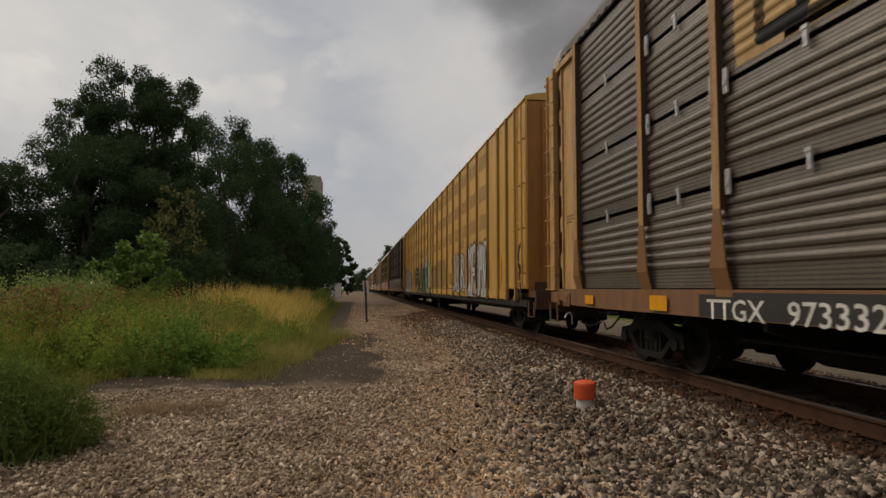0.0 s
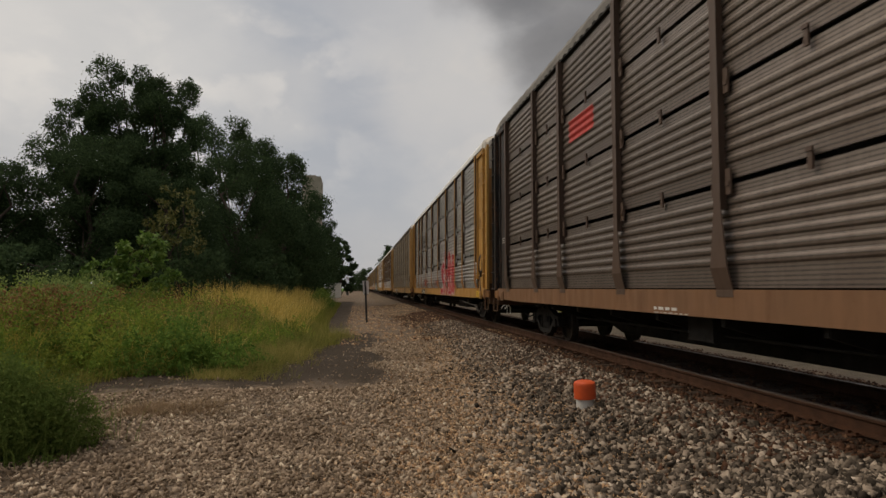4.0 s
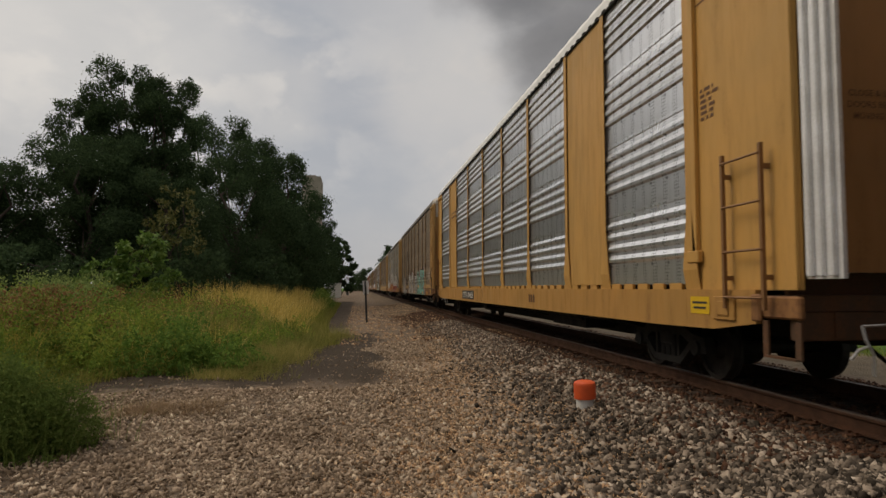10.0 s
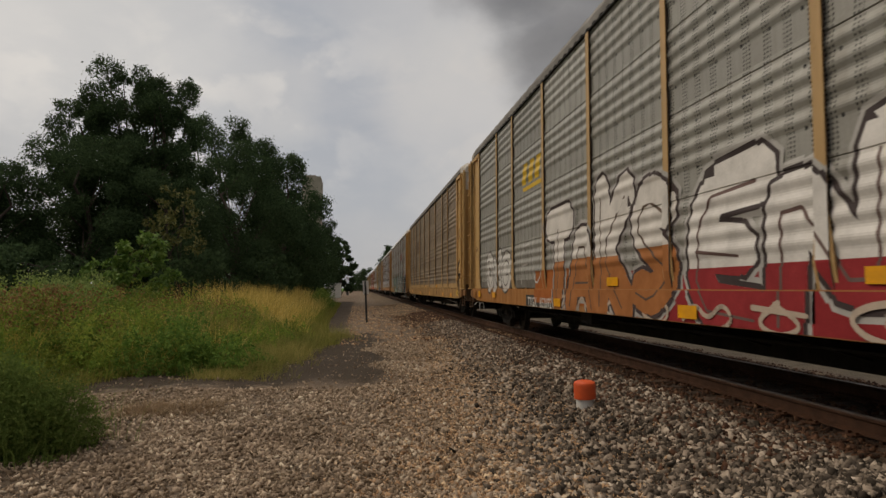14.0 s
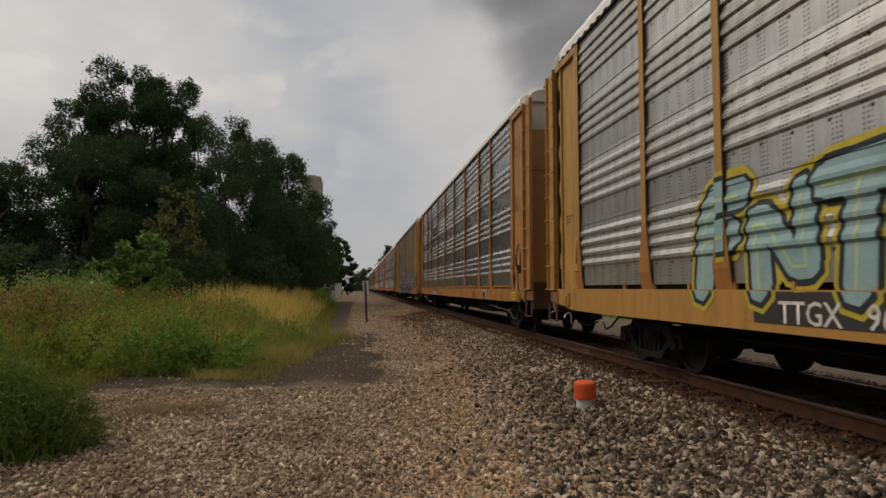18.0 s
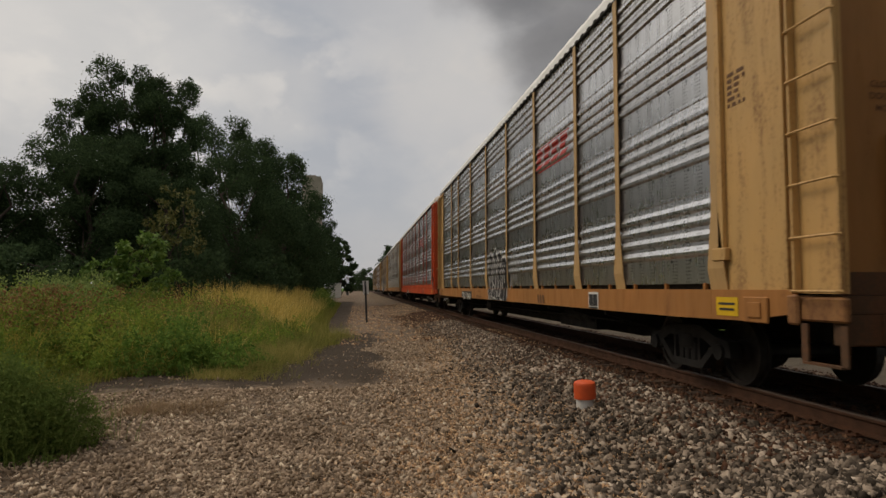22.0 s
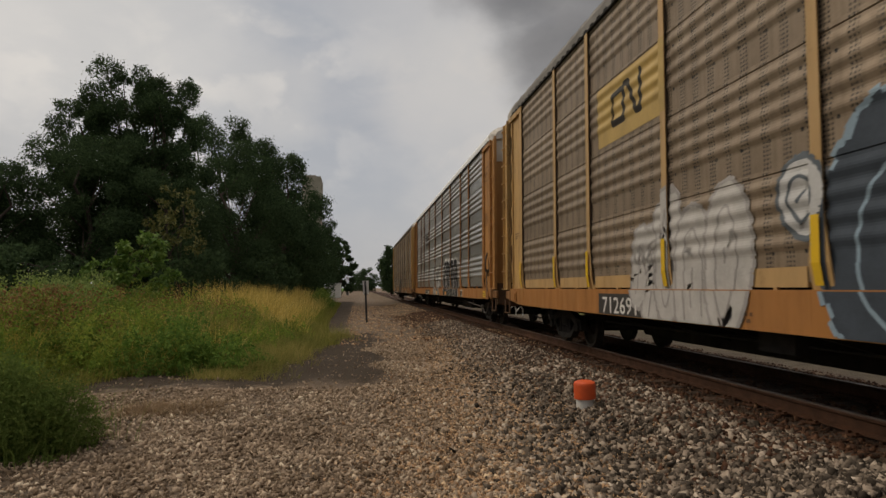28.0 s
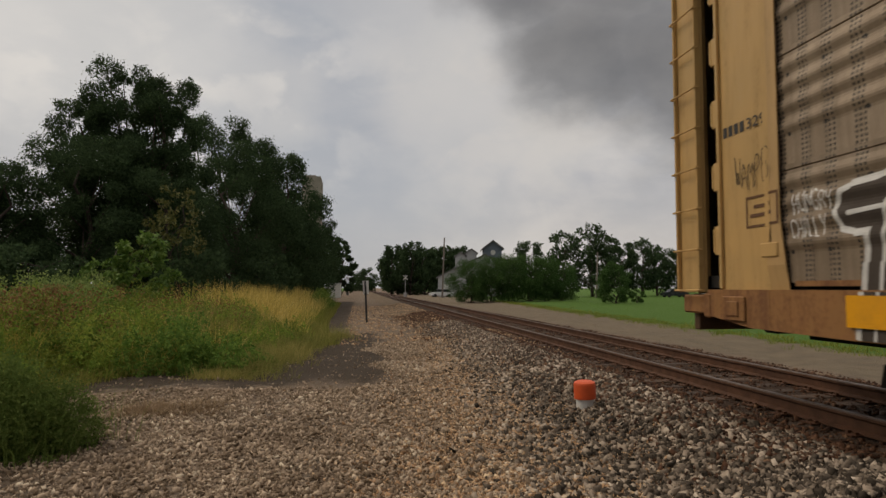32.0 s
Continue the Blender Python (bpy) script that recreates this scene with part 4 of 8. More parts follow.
def drape(polys, kind, lift, posts=POSTS, half=HALF, flat=None):
    """Lays convex (u, z) outlines on the car's near side, over sheets, posts and side beam."""
    s = Shape()
    p = PROFILES.get(kind, [(0, 0), (ROWH, 0)])
    cuts = [SILL[1], BEND] + ([1.425] if kind == "old" else []) + [ROW0 + r * ROWH + z for r in range(ROWS) for z, _ in p]
    cuts = sorted(cuts)
    edges = sorted([e for q in posts for e in (q - 0.085, q + 0.085)])
    low = 0.93 if flat is not None else BEAM["low"] + 0.01
    for n, poly in enumerate(polys):
        poly = clip(poly, 1, low, 1)
        if len(poly) < 3:
            continue
        up = lift + (n % 24) * 0.00005
        zs = [b for _, b in poly]
        us = [a for a, _ in poly]
        zc = [min(zs)] + [c for c in cuts if min(zs) < c < max(zs)] + [max(zs)]
        uc = [min(us)] + [c for c in edges if min(us) < c < max(us)] + [max(us)]
        for z0, z1 in zip(zc, zc[1:]):
            strip = clip(clip(poly, 1, z0, 1), 1, z1, -1)
            if len(strip) < 3:
                continue
            for u0, u1 in zip(uc, uc[1:]):
                bit = clip(clip(strip, 0, u0, 1), 0, u1, -1)
                if len(bit) < 3:
                    continue
                mu, mz = (u0 + u1) / 2, (z0 + z1) / 2
                on_post = any(abs(mu - q) < 0.09 for q in posts)
                v = []
                for u, z in bit:
                    if mz < SILL[1]:
                        x = FACE
                    elif flat is not None:
                        x = flat + (0.07 if on_post else 0.0)
                    elif kind == "old" and mz < 1.425 and not on_post and END < u < 2 * half - END:
                        x = FACE - 0.03
                    elif on_post:
                        x = FACE + post_out(kind, z)
                    elif u < END or u > 2 * half - END:
                        x = FACE - 0.045
                    else:
                        x = SHEET + out_at(kind, min(max(z, ROW0), ROW0 + ROWS * ROWH - 1e-4))
                    v.append((-x - up, u - half, z))
                s.add(v, [tuple(range(len(v)))])
    return s


def ribbon(pts, w, w2=None):
    """A brush stroke: convex pieces along a polyline with round joints."""
    out = []
    n = len(pts)
    for i, (p, q) in enumerate(zip(pts, pts[1:])):
        a = w if w2 is None else w + (w2 - w) * i / max(n - 1, 1)
        b = w if w2 is None else w + (w2 - w) * (i + 1) / max(n - 1, 1)
        dx, dz = q[0] - p[0], q[1] - p[1]
        d = math.hypot(dx, dz) or 1e-6
        nx, nz = -dz / d / 2, dx / d / 2
        out.append([(p[0] + nx * a, p[1] + nz * a), (q[0] + nx * b, q[1] + nz * b), (q[0] - nx * b, q[1] - nz * b), (p[0] - nx * a, p[1] - nz * a)])
    for i, p in enumerate(pts):
        a = (w if w2 is None else w + (w2 - w) * i / max(n - 1, 1)) / 2
        out.append([(p[0] + a * math.cos(k * math.pi / 3.5), p[1] + a * math.sin(k * math.pi / 3.5)) for k in range(7)])
    return out


def bar(u, z, w, h, slant=0.0):
    return [(u - w / 2 - slant, z - h / 2), (u + w / 2 - slant, z - h / 2), (u + w / 2 + slant, z + h / 2), (u - w / 2 + slant, z + h / 2)]


SPRAY = {}


def spray(c, name="spray_paint"):
    if c not in SPRAY:
        SPRAY[c] = surface(name, c, tuple(a * 0.72 for a in c), 0.75, 0.0, 3.0, 50, 0.1, 0.003, spec=0.2)
    return SPRAY[c]


MOVERS = []      # (car, place of its centre at the start)
SPINNERS = []    # (wheelset, its place on the truck, its place on the car, the car's first place)


def stencil_block(rng, u, z, w, lines, h, mat_name, kind, car, name="stencil_text"):
    """A block of small unreadable stencil lines as bars."""
    polys = []
    for i in range(lines):
        zz = z - i * h * 1.7
        x = u + w / 2
        left = w * rng.uniform(0.55, 1.0)
        while left > 0.03:
            k = min(rng.uniform(0.05, 0.16), left)
            polys.append(bar(x - k / 2, zz, k * 0.86, h))
            x -= k + 0.03
            left -= k + 0.03
    tagged(part(name, drape(polys, kind, 0.005), M[mat_name], car), kind="stuff")


def boxed(u, z, w, h, t=0.02):
    return [bar(u, z + h / 2, w, t), bar(u, z - h / 2, w, t), bar(u - w / 2 + t / 2, z, t, h), bar(u + w / 2 - t / 2, z, t, h)]


def build_rack(front, spec):
    """One enclosed auto-rack car. front: when its front corner passes the camera, seconds."""
    kind, paint, sheet = spec["kind"], spec["paint"], spec["sheet"]
    rng = random.Random(spec["seed"])
    y0 = SPEED * front - 0.5 + HALF
    car = thing("autorack_car", spec["label"], "railway car", pose(TRACK, y0, RAIL), "cars of the train")
    MOVERS.append((car, y0))
    post_paint = spec.get("post", paint)
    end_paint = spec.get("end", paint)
    stub = "orange" if spec["sill"] == "orange" else "worn_brown"
    wide = spec.get("wide", ())
    low = spec.get("low", {"slot": 0.88, "ridge": 0.86, "old": 0.79}[kind])
    BEAM["low"] = low
    for side in (1, -1):
        turn = 0 if side > 0 else 180
        for i, w in enumerate(BAYS):
            yc = (POSTS[i] + w / 2 - HALF) * side
            if i in wide:
                s = Shape().box(-FACE + 0.02, -w / 2 + 0.005, ROW0, -FACE + 0.08, w / 2 - 0.005, ROW0 + ROWS * ROWH)
                part("blank_panel", once(("blank_panel", i, paint), lambda: s, [paint]), None, car, "plain yellow steel panel", at=pose(0, yc, 0, 0, 0, turn))
                continue
            for r in range(ROWS):
                me = sheet_mesh(kind, w, sheet, 0.0 if r or kind != "slot" else 0.07)
                part("side_panel", me, None, car, at=pose(-SHEET * side, yc, ROW0 + r * ROWH, rng.uniform(-0.1, 0.1), rng.uniform(-0.25, 0.25), turn))
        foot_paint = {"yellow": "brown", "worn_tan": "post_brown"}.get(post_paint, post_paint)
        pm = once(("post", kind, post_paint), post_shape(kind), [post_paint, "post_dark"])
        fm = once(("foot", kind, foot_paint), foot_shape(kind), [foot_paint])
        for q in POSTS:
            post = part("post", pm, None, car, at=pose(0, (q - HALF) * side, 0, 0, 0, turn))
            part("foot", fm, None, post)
        part("side_sill", once(("side_sill", spec["sill"], low), sill_shape(low), [spec["sill"]]), None, car, at=pose(0, 0, 0, 0, 0, turn))
    long_block = spec.get("long_block", False)
    block = once(("sill_block", paint, long_block), lambda: Shape().box(-FACE + 0.03, 0, SILL[1] + 0.012, -FACE + 0.07, 0.31 if long_block else 0.05, ROW0 + 0.01), [paint])
    step = 0.485 if long_block else 0.97
    for k in range(0 if kind == "slot" or kind == "ridge" and spec.get("kick") else int(22.6 / step)):
        part("sill_block", block, None, car, at=pose(0, -HALF + END + 0.3 + step * k, 0))
    if spec.get("kick", kind == "old"):
        slim = spec.get("slim", False)
        kick_mat = spec.get("kick_mat", paint)
        kick = once(("kick_rail", kick_mat, slim), lambda: Shape().box(-FACE + 0.03, -1.0, 1.235, -FACE + 0.075, 1.0, 1.285) if slim else Shape().box(-FACE + 0.03, -1.0, 1.225, -FACE + 0.075, 1.0, 1.415), [kick_mat])
        for i, w in enumerate(BAYS):
            k = part("kick_rail", kick, None, car)
            k.matrix_basis = pose(0, POSTS[i] + w / 2 - HALF, 0) @ Matrix.Diagonal((1, (w - 0.42) / 2, 1, 1))
    part("roof", once(("roof", spec["roof"]), roof_shape(), [spec["roof"]]), None, car, "ribbed metal roof")
    part("underframe", once(("underframe",), under_shape, ["dark_steel"]), None, car, "dark steel underframe")
    # eave strip with a scalloped edge
    def eave():
        s = Shape()
        s.box(-FACE - 0.015, -HALF + 0.1, 5.725, -FACE + 0.06, HALF - 0.1, 5.755)
        for y in np.arange(-HALF + 0.2, HALF - 0.2, 0.32):
            s.box(-FACE - 0.02, y, 5.74, -FACE, y + 0.12, 5.785)
        return s
    part("eave_strip", once(("eave_strip",), eave, ["dark_steel"]), None, car)
    for sign in (-1, 1):
        out = spec.get("door_out", 0.0)
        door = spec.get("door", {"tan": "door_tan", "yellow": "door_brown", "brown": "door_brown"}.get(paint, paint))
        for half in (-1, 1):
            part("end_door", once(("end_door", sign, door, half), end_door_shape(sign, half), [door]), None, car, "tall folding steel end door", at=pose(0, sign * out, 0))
        if out and sign < 0:
            def corner_sheet():
                c = Shape().box(-FACE + 0.10, -HALF - 1.22, 1.30, -FACE + 0.14, -HALF - 0.77, 5.72)
                for k in range(3):
                    c.box(-FACE + 0.05, -HALF - 1.16 + 0.14 * k, 1.32, -FACE + 0.11, -HALF - 1.09 + 0.14 * k, 5.70, 0, 0.01)
                return c
            part("corner_sheet", once(("corner_sheet",), corner_sheet, ["galv_pipe"]), None, car, "bright ribbed galvanised corner sheet")
        for x in () if out else (-0.60, 0.60):
            part("door_hatch", once(("door_hatch", door), door_hatch_shape, [door]), None, car, at=pose(x, sign * (HALF + 0.475), 1.57))
        def print_bars():
            s = Shape()
            r = random.Random(5)
            for k in range(3):
                a = -0.98
                while a < -0.44:
                    b = a + r.uniform(0.03, 0.1)
                    s.box(a, -0.002, 2.93 - k * 0.085, b, 0.002, 2.975 - k * 0.085)
                    a = b + 0.018
            return s
        if sign < 0:
            for k, words in enumerate(("CLOSE & LOCK", "DOORS BEFORE", "MOVING CAR")):
                key = ("door_words", k)
                if key not in cache:
                    cache[key] = text_mesh(words, 0.062, (0.60, 0.62, 0.50)[k], "brown_text", 0.0)
                part("door_lettering", cache[key], None, car, at=pose(-0.72, -(HALF + 0.468 + out), 3.06 - 0.11 * k, 0, 0, 90))
        else:
            tagged(part("stencil_text", once(("door_marks",), print_bars, ["brown_text"]), None, car, at=pose(0, sign * (HALF + 0.463 + out), 0)), kind="stuff")
        part("roof_end", once(("roof_end", sign, spec["roof"]), roof_end_shape(sign), ["roof_end"]), None, car, "pale weathered roof end sheet")
        for half in (-1, 1):
            ys = sorted((sign * (HALF + 0.463 + out), sign * (HALF + 0.475 + out)))
            xs = sorted((half * 0.02, half * 1.48))
            part("door_top", once(("door_top", sign, half, out), lambda: Shape().box(xs[0], ys[0], 5.02, xs[1], ys[1], 5.715), ["roof_end"]), None, car, "pale galvanised sheet over the end door")
        for side in (1, -1):
            at = pose(0, 0, 0, 0, 0, 0 if side > 0 else 180)
            full = spec.get("ladder", "full") == "full"
            reach = (0.06 if sign < 0 else -0.12) if full else (0.75 if sign < 0 else 0.30)
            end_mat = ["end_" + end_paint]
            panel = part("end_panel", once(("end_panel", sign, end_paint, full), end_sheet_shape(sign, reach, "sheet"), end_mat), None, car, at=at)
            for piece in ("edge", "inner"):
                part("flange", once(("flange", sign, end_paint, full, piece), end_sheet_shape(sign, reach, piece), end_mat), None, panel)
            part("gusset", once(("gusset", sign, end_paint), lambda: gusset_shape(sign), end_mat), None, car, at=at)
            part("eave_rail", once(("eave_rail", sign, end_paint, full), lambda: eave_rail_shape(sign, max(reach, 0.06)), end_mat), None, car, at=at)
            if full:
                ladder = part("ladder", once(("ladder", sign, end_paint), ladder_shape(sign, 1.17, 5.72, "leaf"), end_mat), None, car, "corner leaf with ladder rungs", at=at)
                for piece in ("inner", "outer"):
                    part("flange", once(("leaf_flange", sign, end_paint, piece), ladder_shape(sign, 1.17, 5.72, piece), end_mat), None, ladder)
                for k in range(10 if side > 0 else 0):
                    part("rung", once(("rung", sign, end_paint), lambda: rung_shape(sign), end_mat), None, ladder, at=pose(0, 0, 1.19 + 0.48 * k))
                if sign > 0 and side > 0:
                    part("hinge_slot", once(("hinge_slot",), hinge_strip_shape, ["hole"]), None, car)
                    for k in range(6):
                        part("hinge", once(("hinge", end_paint), hinge_shape, end_mat), None, car, at=pose(0, 0, 1.75 + 0.72 * k))
            else:
                part("ladder", once(("side_ladder", sign, paint), side_ladder_shape(sign, 1.0, 2.66, *((0.34, -0.34) if sign < 0 else (0.25, -0.27))), ["post_brown"]), None, car, at=at)
            part("sill_end", once(("sill_end", sign, stub), sill_end_shape(sign), [stub]), None, car, at=at)
            if not (spec.get("tail") and sign > 0):
                part("stirrup_step", once(("stirrup_step", sign), stirrup_shape(sign), ["end_grime"]), None, car, at=at)
        part("jacking_pad", once(("jacking_pad", spec["sill"]), lambda: Shape().box(-FACE - 0.03, -0.2, -0.13, -FACE, 0.2, 0.13, 0, 0.01).box(-FACE - 0.045, -0.11, -0.08, -FACE - 0.03, 0.11, 0.08, 0, 0.01), [spec["sill"]]), None, car, at=pose(0, sign * (HALF - 0.42), 1.0))
        hose = not (spec.get("tail") and sign > 0)
        part("coupler", once(("coupler", sign, hose), coupler_shape(sign, hose), ["dark_steel"]), None, car, "dark steel coupler and hose" if hose else "dark steel coupler")
        part("end_sill", once(("end_sill", sign), end_sill_shape(sign), ["end_grime"]), None, car, "grimy brown end beam and platform")
        if hose:
            part("uncoupling_lever", once(("lever", sign), lambda: uncoupling_lever_shape(sign), ["clip"]), None, car, "bright bent steel lever")
        SPINNERS.extend((w, a, sign * 10.1 + a, y0) for w, a in build_truck(car, sign * 10.1))
    if spec.get("brake", True):
        part("hand_brake", once(("hand_brake",), handbrake_shape, ["greasy_steel"]), None, car, "greasy hand-brake linkage")
        part("grease_stain", drape([[(0.40 + 0.08 * math.cos(k * math.pi / 6), 1.86 + (0.22 if k % 3 else 0.30) * math.sin(k * math.pi / 6)) for k in range(12)]], kind, 0.004), M["grease"], car, "dark greasy stain round the hand brake")
        part("brake_chain", once(("brake_chain",), brake_chain_shape, ["chain_steel"]), None, car, "rod and slack brake chain")
    # bright zinc clips and the dark gaps between the sheets of the slotted racks
    if kind == "slot" and spec.get("clips", True):
        cm = once(("clip", spec.get("clip_mat", "clip")), lambda: Shape().box(-0.012, -0.03, -0.10, 0.012, 0.03, 0.10).box(-0.022, -0.045, 0.06, 0.0, 0.045, 0.10), [spec.get("clip_mat", "clip")])
        pl = once(("post_clip", spec.get("clip_mat", "clip")), lambda: Shape().box(-0.012, -0.045, -0.14, 0.012, 0.045, 0.14).box(-0.024, -0.03, -0.05, 0.0, 0.03, 0.0), [spec.get("clip_mat", "clip")])
        for r in range(1, ROWS):
            z = ROW0 + r * ROWH - 0.01
            for i, w in enumerate(BAYS):
                part("clip", cm, None, car, at=pose(-SHEET - 0.045, POSTS[i] + w / 2 - HALF, z))
            for q in POSTS[1:-1]:
                for d in (-0.14, 0.14):
                    part("post_clip", pl, None, car, at=pose(-SHEET - 0.05, q + d - HALF, z))
    # marks on the end panels
    mark = spec.get("mark", "brown_text")
    stencil_block(rng, END * 0.62, 4.9, 0.5, 3, 0.035, mark, kind, car)
    stencil_block(rng, END * 0.62, 3.55, 0.42, 6, 0.04, mark, kind, car)
    part("stencil_frame", drape(boxed(END * 0.62, 4.83, 0.62, 0.42), kind, 0.005), M[mark], car)
    if spec.get("end_line"):
        digits = spec["end_line"]
        part("end_number", text_mesh(digits, 0.115, 0.10 * len(digits), "black_text", -FACE + 0.03), None, car, "stencilled road number", at=pose(0, HALF - 0.86, 2.93))
        part("owner_initials", drape([bar(2 * HALF - 0.25 - 0.105 * k, 2.93, 0.075, 0.115) for k in range(4)], kind, 0.006), M["black_text"], car, "black owner's initials as bars")
    elif spec.get("end_number"):
        digits = spec["end_number"]
        part("end_number", text_mesh(digits, 0.17, 0.125 * len(digits), "black_text", -FACE + 0.038), None, car, "stencilled road number", at=pose(0, HALF - END * 0.48, 3.0))
        part("owner_initials", drape([bar(2 * HALF - END * 0.48 + 0.12 - 0.12 * k, 3.25, 0.085, 0.16) for k in range(3)], kind, 0.006), M["black_text"], car, "black owner's initials as bars")
    else:
        stencil_block(rng, 2 * HALF - END * 0.5, 2.6, 0.5, 3, 0.035, mark, kind, car)
    part("warning_decal", drape([bar(0.95, 1.02, 0.42, 0.2)], kind, 0.006), M["decal_yellow"], car, "yellow warning decal")
    part("warning_decal", drape([bar(0.95, 1.05, 0.32, 0.025), bar(0.95, 0.99, 0.28, 0.025)], kind, 0.010), M["black_text"], car, "dark print on the decal")
    if spec.get("decal"):
        part("warning_decal", drape([bar(2 * HALF - 0.75, 2.05, 0.5, 0.26)], kind, 0.006), M["decal_yellow"], car, "yellow warning decal")
        part("warning_decal", drape([bar(2 * HALF - 0.75, 2.09, 0.38, 0.03), bar(2 * HALF - 0.75, 2.01, 0.34, 0.03)], kind, 0.010), M["black_text"], car, "dark print on the decal")
    if not any(m[0] == "owner_mark" for m in spec.get("marks", ())):
        stencil_block(rng, 6.1, 0.98, 0.8, 2, 0.04, mark, kind, car)
    if spec.get("plain_sill"):
        part("stencil_frame", drape(boxed(15.45, 0.98, 0.34, 0.34, 0.018), kind, 0.005), M[mark], car)
    else:
        stencil_block(rng, 15.5, 0.95, 1.2, 2, 0.04, mark, kind, car)
    if spec.get("number"):
        n_u, n_w, n_z, n_h = spec.get("plate", (18.2, 2.0, 0.96, 0.23))
        if spec.get("plate_on", True):
            part("number_board", drape([bar(n_u, n_z, n_w + 0.36, n_h + 0.10)], kind, 0.004), M[spec.get("board", "black_text")], car, "black painted number board")
        part("car_number", text_mesh(spec["number"], n_h, n_w, spec.get("digits", "white_text"), -FACE - 0.009), None, car, "stencilled reporting number", at=pose(0, n_u - HALF, n_z))
    for name, mat, polys in spec.get("marks", ()):
        coat = M[mat] if isinstance(mat, str) else spray(mat)
        if name == "reflective_tape":
            for p in polys:
                part(name, drape([p], kind, 0.034), coat, car, "yellow reflective tape")
        else:
            part(name, drape(polys, kind, 0.0095 if name in ("owner_mark", "routing_print", "warning_print") else 0.005), coat, car)
    for g in spec.get("graffiti", ()):
        paint_graffiti(car, kind, **g)
    return car


# skeletons of the sprayed shapes, in a unit box (left to right, bottom to top)
FORMS = [
    [[(0.12, 0), (0.10, 0.75), (0.42, 1), (0.78, 0.75), (0.82, 0.05)], [(0.45, 0.1), (0.46, 0.55)]],
    [[(0.9, 0.8), (0.5, 1.0), (0.14, 0.62), (0.3, 0.14), (0.72, 0.05), (0.86, 0.38), (0.5, 0.5)]],
    [[(0.05, 0.1), (0.28, 0.95), (0.5, 0.2), (0.74, 1.0), (0.95, 0.08)]],
    [[(0.5, 0.0), (0.45, 0.5), (0.1, 1.0)], [(0.45, 0.5), (0.92, 0.95)], [(0.12, 0.12), (0.84, 0.2)]],
    [[(0.5, 0.02), (0.14, 0.3), (0.18, 0.75), (0.55, 1.0), (0.88, 0.66), (0.8, 0.24), (0.5, 0.02)], [(0.45, 0.45), (0.55, 0.6)]],
    [[(0.04, 0.25), (0.28, 0.92), (0.52, 0.3), (0.78, 0.95), (0.96, 0.4), (0.7, 0.05)]],
    [[(0.5, 0.0), (0.52, 1.0)], [(0.1, 0.5), (0.52, 1.0), (0.92, 0.55)], [(0.2, 0.1), (0.8, 0.05)]],
    [[(0.12, 0), (0.3, 1)], [(0.55, 0.0), (0.72, 0.92), (0.98, 0.5)]],
    [[(0.5, 1), (0.18, 0.4), (0.45, 0.0), (0.84, 0.35), (0.5, 1)], [(0.2, 0.85), (0.85, 0.7)]],
    [[(0.75, 1), (0.15, 0.58), (0.8, 0.48), (0.2, 0)], [(0.9, 0.85), (0.95, 0.1)]],
]


